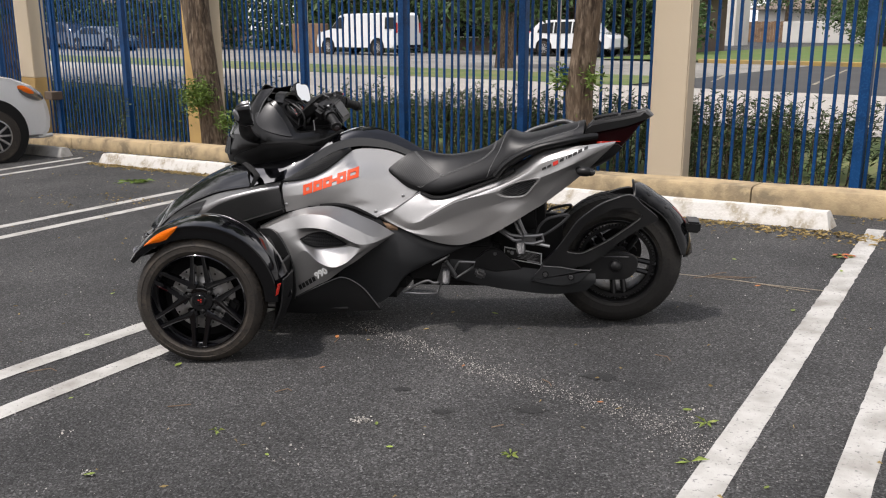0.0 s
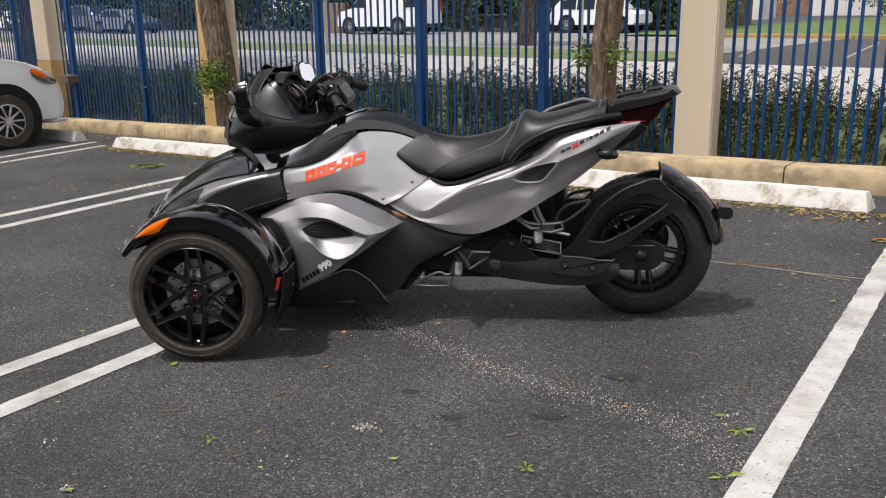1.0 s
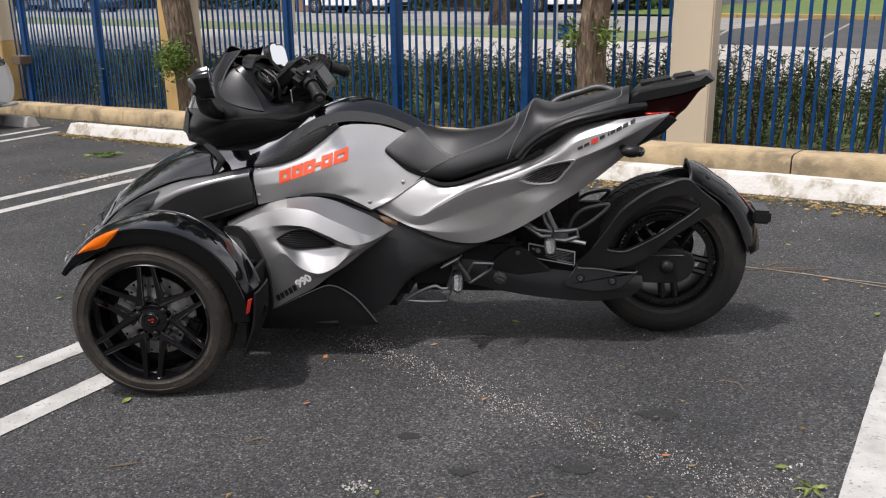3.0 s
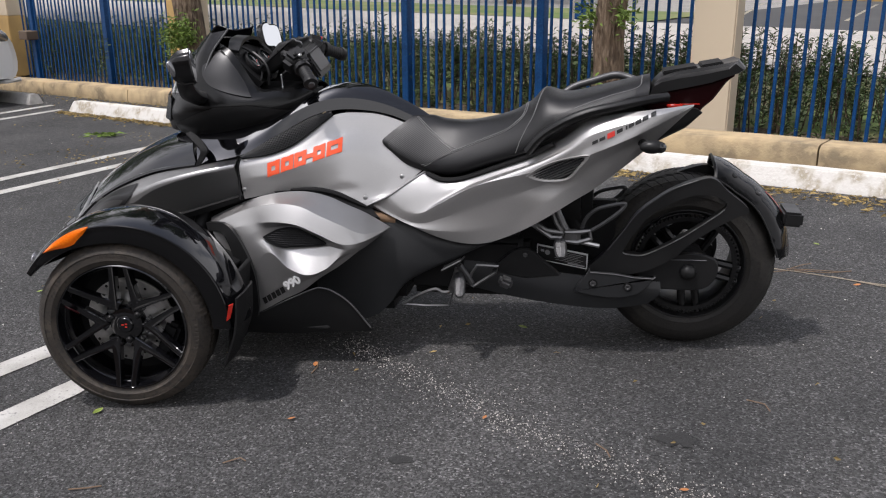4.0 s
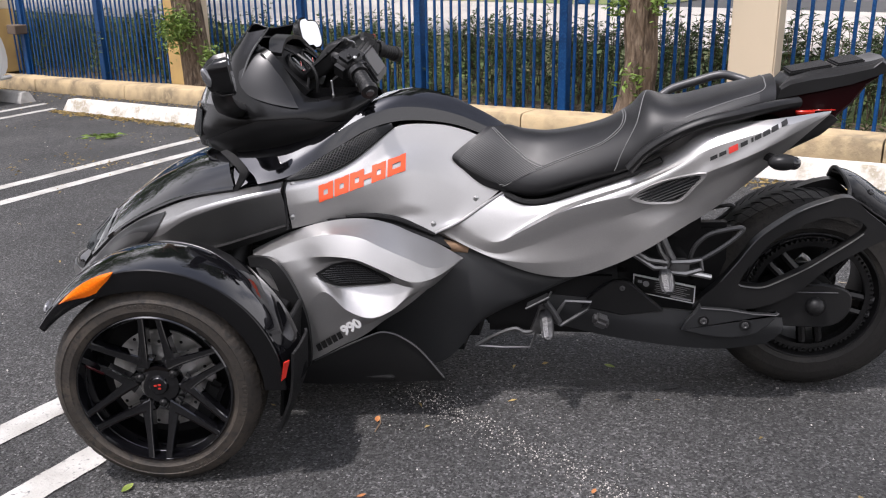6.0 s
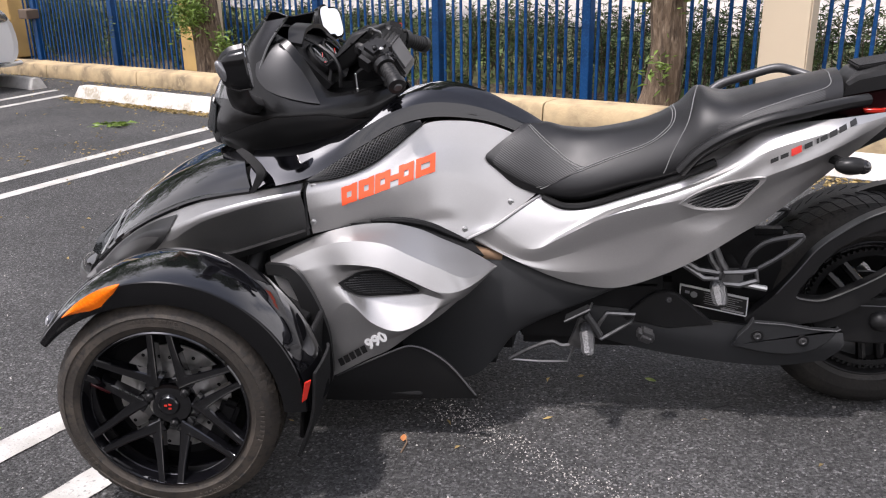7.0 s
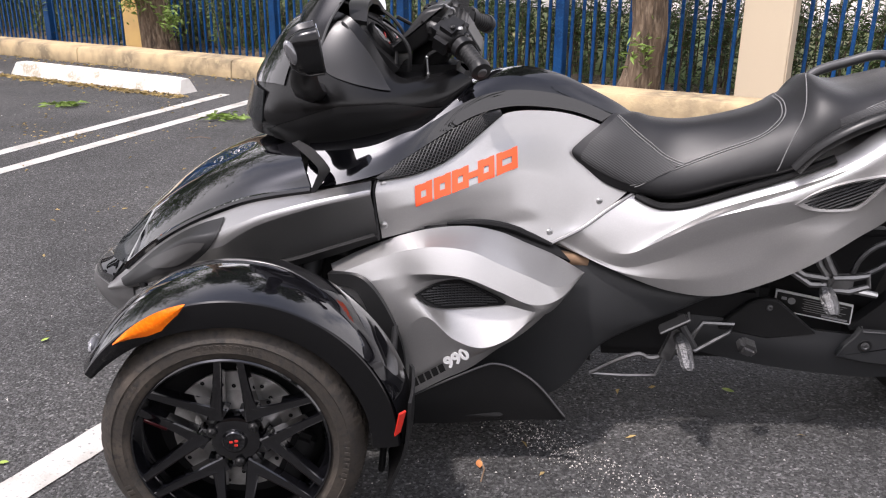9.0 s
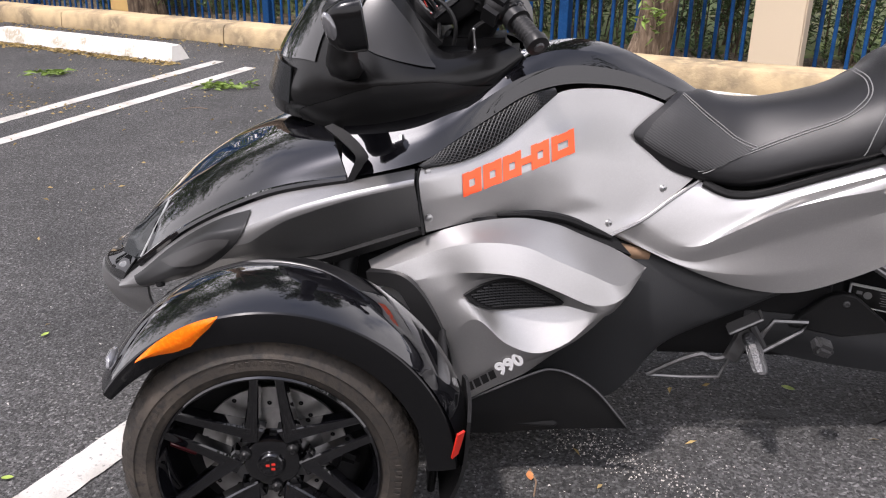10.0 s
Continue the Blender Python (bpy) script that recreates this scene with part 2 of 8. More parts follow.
M["steel"] = material("disc_steel", (0.60, 0.59, 0.575), 0.36, metal=0.9, spots=(0.42, 0.41, 0.40), spot_scale=25)
M["chrome"] = material("mirror_glass", (0.62, 0.64, 0.66), 0.03, metal=1.0)
M["insert"] = material("satin_fairing_insert", (0.028, 0.028, 0.029), 0.34, metal=0.5, grain=(0.030, 0.030, 0.031), grain_scale=500)
M["lamp_dark"] = material("dark_lamp_housing", (0.021, 0.021, 0.0215), 0.36, metal=0.4)
M["lamp_grey"] = material("grey_lamp_bowl", (0.050, 0.049, 0.049), 0.42, metal=0.4)
M["orange_lens"] = material("amber_lens", (0.85, 0.150, 0.002), 0.32, coat=0.08, spec=0.3, grain=(0.90, 0.22, 0.006), grain_scale=160)
M["red_lens"] = material("red_lens", (0.48, 0.022, 0.012), 0.25, coat=0.5)
M["red_dark"] = material("dark_red_lens", (0.016, 0.0012, 0.002), 0.35, spec=0.15)
M["clear"] = material("clear_lens", (0.20, 0.20, 0.21), 0.16, metal=0.5, coat=1.0)
M["decal"] = material("orange_red_decal", (0.78, 0.085, 0.02), 0.4)
M["decal_red"] = material("red_decal", (0.55, 0.03, 0.02), 0.4)
M["decal_black"] = material("black_decal", (0.012, 0.012, 0.012), 0.4)
M["decal_white"] = material("pale_decal", (0.68, 0.68, 0.68), 0.45)
M["print_grey"] = material("grey_print", (0.27, 0.27, 0.275), 0.5)
M["screen"] = material("dark_dash_glass", (0.010, 0.011, 0.012), 0.25, coat=0.0, spec=0.3)
M["car_white"] = material("white_car_paint", (0.76, 0.77, 0.78), 0.25, coat=1.0, grain=(0.74, 0.75, 0.76), grain_scale=50)
M["car_blue"] = material("dark_blue_car_paint", (0.012, 0.022, 0.05), 0.2, coat=1.0)
M["car_silver"] = material("silver_blue_car_paint", (0.11, 0.145, 0.20), 0.22, metal=0.5, coat=1.0)
M["car_glass"] = material("car_window_glass", (0.010, 0.012, 0.013), 0.08, spec=0.3)
M["rust_wood"] = material("weathered_timber", (0.24, 0.15, 0.09), 0.85, spots=(0.14, 0.09, 0.06), spot_scale=2)
M["house_tan"] = material("tan_render", (0.36, 0.28, 0.20), 0.9, spots=(0.27, 0.21, 0.15), spot_scale=0.4, bump=0.01, bump_scale=20)
M["house_dark"] = material("brown_render", (0.13, 0.095, 0.07), 0.9, spots=(0.09, 0.065, 0.05), spot_scale=0.6)
M["house_white"] = material("white_render", (0.70, 0.68, 0.64), 0.9, spots=(0.6, 0.58, 0.54), spot_scale=0.5)
M["roof"] = material("grey_roof_tile", (0.20, 0.16, 0.13), 0.9, spots=(0.12, 0.1, 0.08), spot_scale=2)

# ---- shapes ----


def crom(p, n):
    """n points on a smooth curve through the points p."""
    p = np.asarray(p, float)
    m = len(p)
    if m == 2:
        s = np.linspace(0, 1, n).reshape(-1, *([1] * (p.ndim - 1)))
        return p[0] * (1 - s) + p[1] * s
    q = np.concatenate([[2 * p[0] - p[1]], p, [2 * p[-1] - p[-2]]])
    s = np.linspace(0, m - 1, n)
    i = np.minimum(s.astype(int), m - 2)
    f = (s - i).reshape(-1, *([1] * (p.ndim - 1)))
    a, b, c, d = q[i], q[i + 1], q[i + 2], q[i + 3]
    return 0.5 * (2 * b + (c - a) * f + (2 * a - 5 * b + 4 * c - d) * f ** 2 + (3 * b - a - 3 * c + d) * f ** 3)


def g_join(*gs):
    v, f = [], []
    for gv, gf in gs:
        k = len(v)
        v += [tuple(p) for p in gv]
        f += [tuple(i + k for i in face) for face in gf]
    return v, f


def g_move(g, m):
    return [tuple(m @ Vector(p)) for p in g[0]], g[1]


YC = 0.65


def g_flip(g, c=YC):
    """The mirror image across the vehicle's middle plane."""
    return [(x, 2 * c - y, z) for x, y, z in g[0]], [tuple(reversed(f)) for f in g[1]]


def g_grid(a, close_u=False):
    k, m = a.shape[:2]
    v = [tuple(p) for p in a.reshape(-1, 3)]
    f = []
    for i in range(k - 1):
        for j in range(m if close_u else m - 1):
            j2 = (j + 1) % m
            f.append((i * m + j, i * m + j2, (i + 1) * m + j2, (i + 1) * m + j))
    return v, f


def surface(rows, nu, nv, mirror=False, facet=0.0):
    a = np.asarray(rows, float)
    if mirror:
        b = a[::-1].copy()
        b[..., 1] = 2 * YC - b[..., 1]
        if np.abs(a[-1, :, 1] - YC).max() < 1e-6:
            b = b[1:]
        a = np.concatenate([a, b])
    s = np.linspace(0, len(a) - 1, nv)
    i = np.minimum(s.astype(int), len(a) - 2)
    f = (s - i)[:, None, None]
    a = crom(a, nv) * (1 - facet) + (a[i] * (1 - f) + a[i + 1] * f) * facet
    return np.swapaxes(crom(np.swapaxes(a, 0, 1), nu), 0, 1)


def g_sheet(rows, nu=24, nv=14, thick=0.006, mirror=False, core=(0.6, 0.65, 0.45), lift=0.0, facet=0.0):
    """A smooth panel through rows of points, with thickness towards the core."""
    a = surface(rows, nu, nv, mirror, facet)
    du, dv = np.gradient(a, axis=1), np.gradient(a, axis=0)
    nrm = np.cross(du, dv)
    nrm /= np.linalg.norm(nrm, axis=2, keepdims=True) + 1e-12
    if ((np.asarray(core) - a) * nrm).sum(2).mean() > 0:
        a, nrm = a[:, ::-1], -nrm[:, ::-1]
    out, inn = a + nrm * lift, a + nrm * (lift - thick)
    k, m = a.shape[:2]
    v, f = g_grid(out)
    f = [t for t in f]
    off = len(v)
    v += [tuple(p) for p in inn.reshape(-1, 3)]
    f += [tuple(reversed([i + off for i in t])) for t in g_grid(inn)[1]]
    edge = [j for j in range(m)] + [i * m + m - 1 for i in range(1, k)] + [(k - 1) * m + j for j in range(m - 2, -1, -1)] + [i * m for i in range(k - 2, 0, -1)]
    for p, q in zip(edge, edge[1:] + edge[:1]):
        f.append((q, p, p + off, q + off))
    return v, f


def g_tube(path, r, n=8, closed=False, flat=1.0, up=(0, 0, 1)):
    p = np.asarray(path, float)
    m = len(p)
    rr = np.broadcast_to(np.asarray(r, float), (m,))
    t = np.roll(p, -1, 0) - np.roll(p, 1, 0) if closed else np.gradient(p, axis=0)
    t /= np.linalg.norm(t, axis=1, keepdims=True) + 1e-12
    ref = np.asarray(up, float)
    if abs(t[0] @ ref) > 0.95:
        ref = np.array((1.0, 0, 0)) if abs(t[0][0]) < 0.9 else np.array((0, 1.0, 0))
    v, side = [], np.cross(t[0], ref)
    for i in range(m):
        side = side - t[i] * (side @ t[i])
        side /= np.linalg.norm(side) + 1e-12
        b = np.cross(t[i], side)
        for j in range(n):
            an = 2 * math.pi * j / n
            v.append(tuple(p[i] + rr[i] * (math.cos(an) * side + flat * math.sin(an) * b)))
    f = []
    for i in range(m if closed else m - 1):
        i2 = (i + 1) % m
        for j in range(n):
            j2 = (j + 1) % n
            f.append((i * n + j, i * n + j2, i2 * n + j2, i2 * n + j))
    if not closed:
        f.append(tuple(reversed(range(n))))
        f.append(tuple((m - 1) * n + j for j in range(n)))
    return v, f


def g_lathe(profile, n=48, a0=0.0, a1=2 * math.pi):
    """Profile points (radius, y) turned round the y axis; angles from +x towards +z."""
    full = abs(a1 - a0 - 2 * math.pi) < 1e-6
    k = n if full else n + 1
    an = a0 + (a1 - a0) * np.arange(k) / n
    a = np.array([[(r * math.cos(t), y, r * math.sin(t)) for t in an] for r, y in profile])
    return g_grid(a, close_u=full)


def g_box(c, s, bevel=0.004, m=None, seg=1):
    bm = bmesh.new()
    bmesh.ops.create_cube(bm, size=1.0)
    for q in bm.verts:
        q.co = Vector((q.co.x * s[0], q.co.y * s[1], q.co.z * s[2]))
    if bevel:
        bmesh.ops.bevel(bm, geom=bm.edges[:], offset=bevel, segments=seg, affect="EDGES")
    bm.verts.index_update()
    mm = (m or Matrix()) if m is not None else Matrix()
    v = [tuple(Vector(c) + mm.to_3x3() @ q.co) for q in bm.verts]
    f = [tuple(q.index for q in fc.verts) for fc in bm.faces]
    bm.free()
    return v, f


def g_plate(outline, y0, y1, bevel=0.004):
    """An outline of (x, z) given thickness from y0 to y1, its edges eased."""
    o = np.asarray(outline, float)
    area = 0.5 * np.sum(o[:, 0] * np.roll(o[:, 1], -1) - np.roll(o[:, 0], -1) * o[:, 1])
    if area < 0:
        o = o[::-1]
    t = np.roll(o, -1, 0) - np.roll(o, 1, 0)
    t /= np.linalg.norm(t, axis=1, keepdims=True) + 1e-12
    ins = o + np.stack([-t[:, 1], t[:, 0]], 1) * bevel
    s = 1 if y1 > y0 else -1
    layers = [(ins, y0), (o, y0 + s * bevel), (o, y1 - s * bevel), (ins, y1)]
    n = len(o)
    v = [(x, y, z) for lay, y in layers for x, z in lay]
    f = []
    for i in range(3):
        for j in range(n):
            j2 = (j + 1) % n
            f.append((i * n + j, i * n + j2, (i + 1) * n + j2, (i + 1) * n + j))
    f += [tuple(reversed(range(n))), tuple(3 * n + j for j in range(n))]
    if s < 0:
        f = [tuple(reversed(q)) for q in f]
    return v, f


def g_ring(outer, inner, y0, y1, n=40):
    """A plate with one opening: both outlines closed, started at matching places."""
    def loop(p):
        p = np.asarray(p, float)
        return crom(np.vstack([p, p[:1]]), n + 1)[:-1]
    o, i = loop(outer), loop(inner)
    v = [(x, y, z) for lay, y in ((o, y0), (i, y0), (i, y1), (o, y1)) for x, z in lay]
    f = []
    for a in range(4):
        b = (a + 1) % 4
        for j in range(n):
            j2 = (j + 1) % n
            f.append((a * n + j, a * n + j2, b * n + j2, b * n + j))
    return v, f


def g_ball(c, r, n=14, k=9):
    rows = []
    for i in range(k + 1):
        t = math.pi * i / k
        rr = max(math.sin(t), 1e-3)
        rows.append([(c[0] + r[0] * rr * math.cos(2 * math.pi * j / n), c[1] + r[1] * rr * math.sin(2 * math.pi * j / n), c[2] + r[2] * math.cos(t)) for j in range(n)])
    return g_grid(np.array(rows), close_u=True)


def mesh(name, g, mat, smooth=True, angle=38.0):
    me = bpy.data.meshes.new(name)
    me.from_pydata(g[0], [], g[1])
    bm = bmesh.new()
    bm.from_mesh(me)
    bmesh.ops.recalc_face_normals(bm, faces=bm.faces)
    bm.to_mesh(me)
    bm.free()
    me.materials.append(M[mat])
    if smooth:
        me.polygons.foreach_set("use_smooth", [True] * len(me.polygons))
        me.set_sharp_from_angle(angle=radians(angle))
    me.update()
    return me


def world_of(ob):
    m = ob.matrix_basis.copy()
    return world_of(ob.parent) @ ob.matrix_parent_inverse @ m if ob.parent else m


def part(name, g, mat, parent, label="", smooth=True, angle=38.0):
    """One mesh, given in world places, under a thing or a part."""
    ob = new(name, g if isinstance(g, bpy.types.Mesh) else mesh(name, g, mat, smooth, angle))
    ob.parent = parent
    ob.matrix_parent_inverse = world_of(parent).inverted()
    return tagged(ob, label)


def thing(name, at=(0, 0, 0), label="", category="", group="", kind=""):
    ob = new(name)
    ob.matrix_basis = Matrix.Translation(at)
    return tagged(ob, label, category, group, kind)


def solid(name, g, mat, label="", category="", group="", kind="", smooth=True, angle=38.0):
    return tagged(new(name, mesh(name, g, mat, smooth, angle)), label, category, group, kind)


def g_text(body, size, m, depth=0.0006, bold=0.0):
    """Raised letters as geometry, laid out by the pose m (x along the words, y up them)."""
    cu = bpy.data.curves.new("words", "FONT")
    cu.body, cu.size, cu.extrude, cu.resolution_u = body, size, depth, 3
    cu.offset = bold
    ob = new("words", cu)
    me = ob.to_mesh()
    g = [tuple(m @ q.co) for q in me.vertices], [tuple(p.vertices) for p in me.polygons]
    ob.to_mesh_clear()
    bpy.data.objects.remove(ob)
    bpy.data.curves.remove(cu)
    return g


# ---- the lot's own axes: u along the kerb, v away from the camera, and the slope of the land ----
UX = Vector((0.88589, -0.46393, 0))
VX = Vector((0.46393, 0.88589, 0))
LOT = Vector((0, 5.19, 0))
UP = Vector((0.03303, -0.01278, 0.99937))
LOT_M = Matrix(((UX.x, VX.x, 0, LOT.x), (UX.y, VX.y, 0, LOT.y), (0, 0, 1, 0), (0, 0, 0, 1)))
LEAN = Vector((0, 0, 1)).rotation_difference(UP).to_matrix().to_4x4()


def land(u, v):
    """Height of the ground: the lot is level, the planting bed behind the kerb lies lower, the land beyond rises to the left."""
    s = min(max((v - 0.3) / 5.0, 0), 1)
    s = s * s * (3 - 2 * s)
    a, b = min(max((v - 0.28) / 0.2, 0), 1), min(max((v - 1.5) / 1.4, 0), 1)
    return s * (0.1 - 0.0352 * u - 0.004 * (v - 1)) - 0.13 * a * a * (3 - 2 * a) * (1 - b * b * (3 - 2 * b))


def at(u, v, z=0.0):
    p = LOT_M @ Vector((u, v, 0))
    return Vector((p.x, p.y, land(u, v) + z))


def upright(u, v, z=0.0, turn=0.0):
    """The pose of an upright thing that stands at (u, v), turned from the u axis."""
    return Matrix.Translation(at(u, v, z)) @ LEAN @ LOT_M.to_3x3().to_4x4() @ pose(0, 0, 0, 0, 0, turn)


def g_strip(us, vs, z=0.0, jitter=0.0):
    """A sheet of land between given lines of u and v, with a small step below its rim."""
    a = np.array([[tuple(at(u + (random.uniform(-jitter, jitter) if jitter else 0), v, z)) for u in us] for v in vs])
    return g_grid(a)


# ---- ground ----
us = [-400, -200, -100, -60, -40, -30, -25, -20, -16, -12, -9, -7, -5, -3, -1, 1, 3, 5, 8, 12, 18, 26, 40, 80, 200, 400]
vs = [-300, -100, -40, -15, -8, -4, -2, -1, -0.5, 0, 0.28, 0.34, 0.42, 0.48, 0.8, 1.3, 1.8, 2.3, 2.8, 3.3, 3.8, 4.3, 4.8, 5.3, 6, 8, 12, 16, 20, 26, 34, 50, 80, 140, 300, 600]
solid("ground", g_strip(us, vs), "asphalt", "dark worn asphalt of a parking lot with pale grit", "ground", kind="structure")
fine = np.linspace(-60, 40, 60)
solid("lawn", g_strip(fine, [1.8, 2.3, 2.8, 3.3, 3.8, 4.3, 4.9, 5.4], 0.01), "grass", "green grass strip behind the blue fence", "grass", kind="structure")
solid("pavement", g_strip(fine, [5.4, 6, 7, 8.5, 10, 11.5, 12.9], 0.03), "concrete", "pale sunlit concrete pavement beyond the hedge", "pavement", kind="structure")
solid("verge", g_strip(np.linspace(-14.5, -4.6, 20), [12.9, 14, 15.5, 17.2], 0.04), "grass", "grass verge with bare patches", "grass", kind="structure")
solid("driveway", g_strip(np.linspace(-70, -4.6, 40), [17.2, 19, 22, 26, 31], 0.02), "drive", "worn grey concrete drive under parked cars", "pavement", kind="structure")
solid("verge", g_strip(np.linspace(-70, -14.5, 30), [12.9, 15, 17.2], 0.045), "grass", "green grass verge along the drive", "grass", kind="structure")
solid("road", g_strip(np.linspace(-4.6, 60, 30), [12.9, 15, 18, 22, 27.5], 0.015), "road", "grey asphalt of the side street", "road", kind="structure")
solid("lawn", g_strip(np.linspace(-14, 60, 30), [27.9, 32, 40, 55, 75, 95], 0.10), "lawn_bright", "wide sunlit lawn beyond the street", "grass", kind="structure")
for u0, u1 in ((-9, 20),):
    g = g_join(*[g_move(g_box((0, 0, 0), (1.56, 0.3, 0.22), 0.02), upright(u, 27.7, 0.06)) for u in np.arange(u0 + 0.8, u1, 1.58)])
    solid("street_kerb", g, "yellow_kerb", "faded yellow painted street kerb", "kerb", kind="structure", smooth=False)
for (ua, va), (ub, vb) in (((-3.57, 15.7), (-5.85, 23.7)), ((-1.17, 16.1), (-2.75, 25.1)), ((2.2, 15.7), (0.6, 24.5))):
    d = Vector((ub - ua, vb - va)).normalized() * 0.045
    g = [tuple(at(ua + d.y, va - d.x, 0.022)), tuple(at(ua - d.y, va + d.x, 0.022)), tuple(at(ub - d.y, vb + d.x, 0.022)), tuple(at(ub + d.y, vb - d.x, 0.022))], [(0, 1, 2, 3)]
    solid("street_marking", g, "street_line", "thin yellowed paint line on the street", "road marking", kind="structure")


# painted stall lines, each a thin raised coat with a ragged rim
def stall_line(u0, v0, u1, v1, w):
    n = 90
    a = []
    for i in range(n + 1):
        s = i / n
        u, v = u0 + (u1 - u0) * s, v0 + (v1 - v0) * s
        e0, e1 = (noise.noise((u * 9 + v * 17, k, 3.1)) * 0.007 for k in (1.0, 7.0))
        a.append([(u - w / 2 + e0, v), (u + w / 2 + e1, v)])
    top = np.array([[tuple(at(u, v, 0.004)) for u, v in r] for r in a])
    solid("stall_line", g_grid(top), "line", "white painted stall line, worn and specked", "road marking", "stall lines", "structure")


for u0, v0, u1, v1 in ((-5.05, -3.6, -5.62, -0.60), (-4.63, -3.6, -5.10, -0.78), (-1.52, -4.3, -1.99, -0.64), (-1.10, -4.3, -1.56, -0.72),
                       (1.99, -6.6, 1.66, -3.7), (2.42, -6.6, 2.0, -3.7), (4.825, -6.0, 4.16, -0.42), (5.20, -6.0, 4.55, -0.50)):
    stall_line(u0, v0, u1, v1, 0.115)

# dark patches and grit on the asphalt
for x, y, r in ((1.46, -0.446, 0.040), (1.698, -0.081, 0.050), (2.05, 0.93, 0.05), (0.93, -0.3, 0.028), (1.13, -0.50, 0.026), (1.10, 0.60, 0.030), (1.36, 0.58, 0.028)):
    n = 26
    ring = [(x + r * 1.25 * (1 + 0.9 * noise.noise((3 * math.cos(t), 3 * math.sin(t), x * 9))) * math.cos(t),
             y + r * 0.8 * (1 + 0.9 * noise.noise((3 * math.cos(t), 3 * math.sin(t), y * 9))) * math.sin(t), 0.0025) for t in np.linspace(0, 2 * math.pi, n, endpoint=False)]
    solid("oil_stain", (ring, [tuple(range(n))]), "stain", "dark dried oil spot soaked into the asphalt", "stain", "oil stains", "structure")

# grit: tiny stones, thick in a band before the vehicle
rng = np.random.default_rng(4)
gv, gf = [], []
bx = crom([(0.55, 0.5), (0.75, 0.33), (1.05, 0.1), (1.33, -0.13), (1.6, -0.3), (1.88, -0.49), (2.1, -0.78)], 200)
for i in range(5200):
    if i < 2600:
        c = bx[rng.integers(200)] + rng.normal(0, 0.030, 2) * (1 + 5.0 * rng.random() ** 3)
    else:
        c = np.array((rng.uniform(-3.0, 4.0), rng.uniform(-1.9, 3.5)))
    r = 0.0014 + 0.0026 * rng.random() ** 3
    k = len(gv)
    an = rng.random() * 6.3
    for j in range(3):
        gv.append((c[0] + r * math.cos(an + 2.1 * j), c[1] + r * math.sin(an + 2.1 * j), 0.0015))
    gv.append((c[0], c[1], 0.0015 + r * 1.1))
    gf += [(k, k + 1, k + 3), (k + 1, k + 2, k + 3), (k + 2, k, k + 3)]
solid("grit", (gv, gf), "pebble", "pale grit scattered over the asphalt", "grit", kind="stuff", smooth=False)

# ---- kerb with a soil strip behind it ----
joints = [-14.0, -11.2, -8.6, -6.95, -4.95, -2.60, 0.50, 3.14, 5.6, 9.0]
kerb = thing("kerb", at(0, 0), "low ochre-painted concrete kerb, stained along its face", "kerb", kind="structure")
for a, b in zip(joints, joints[1:]):
    n = 14
    prof = [(0.0, -0.02), (-0.004, 0.02), (0.01, 0.135), (0.03, 0.158), (0.07, 0.165), (0.255, 0.166), (0.285, 0.15), (0.29, 0.05), (0.29, -0.02)]
    rows = []
    for i in range(n + 1):
        u = a + 0.006 + (b - a - 0.012) * i / n
        rows.append([tuple(LOT_M @ Vector((u, v + 0.004 * noise.noise((u * 2, v * 5, 1)), z + (0.006 * noise.noise((u * 1.7, 0, 5)) if z > 0.1 else 0)))) for v, z in prof])
    arr = np.array(rows)
    g = g_grid(arr, close_u=True)
    g = (g[0], g[1] + [tuple(range(len(prof))), tuple(n * len(prof) + j for j in range(len(prof)))])
    part("kerb_stone", g, "kerb", kerb)
g = g_grid(np.array([[tuple(at(u, v, 0.035 + 0.03 * noise.noise((u * 3, v * 7, 0)))) for u in np.linspace(-14, 9, 140)] for v in (0.28, 0.42, 0.6, 0.8, 1.0, 1.2, 1.4, 1.6, 1.85)]))
solid("planting_strip", g, "soil", "bare brown soil behind the kerb", "soil", kind="structure")


def wheel_stop(u0, u1, v0, mat, label):
    """A precast parking stop: a trapezoid bar with sloped ends."""
    n = 24
    rows = []
    for i in range(n + 1):
        s = i / n
        e = min(s * n, (1 - s) * n, 1.0)
        u = u0 + (u1 - u0) * s
        c = 0.012 * noise.noise((u * 3, v0, 2))
        hh = (0.122 + 0.25 * c) * (0.96 if e < 1 else 1)
        rows.append([(u, v0, 0), (u, v0 + 0.006 + c * 0.3, 0.02), (u, v0 + 0.045 + c * 0.4, hh * 0.9), (u, v0 + 0.055, hh), (u, v0 + 0.13, hh), (u, v0 + 0.145, hh * 0.88), (u, v0 + 0.185, 0.0)])
    k = len(rows[0])
    arr = np.array([[tuple(LOT_M @ Vector((u + (0.05 * z / 0.12 if i == 0 else -0.035 * z / 0.12 if i == n else 0), v, z))) for u, v, z in r] for i, r in enumerate(rows)])
    g = g_grid(arr, close_u=True)
    g = (g[0], g[1] + [tuple(range(k)), tuple(n * k + j for j in range(k))])
    return solid("wheel_stop", g, mat, label, "wheel stop", "wheel stops", smooth=False)


wheel_stop(-4.84, -2.33, -0.83, "stop", "white-painted concrete wheel stop with chipped paint")
wheel_stop(1.45, 3.90, -0.60, "stop", "white-painted concrete wheel stop, chipped to bare concrete")
wheel_stop(-8.0, -5.95, -0.72, "stop_grey", "bare grey concrete wheel stop below the white car")


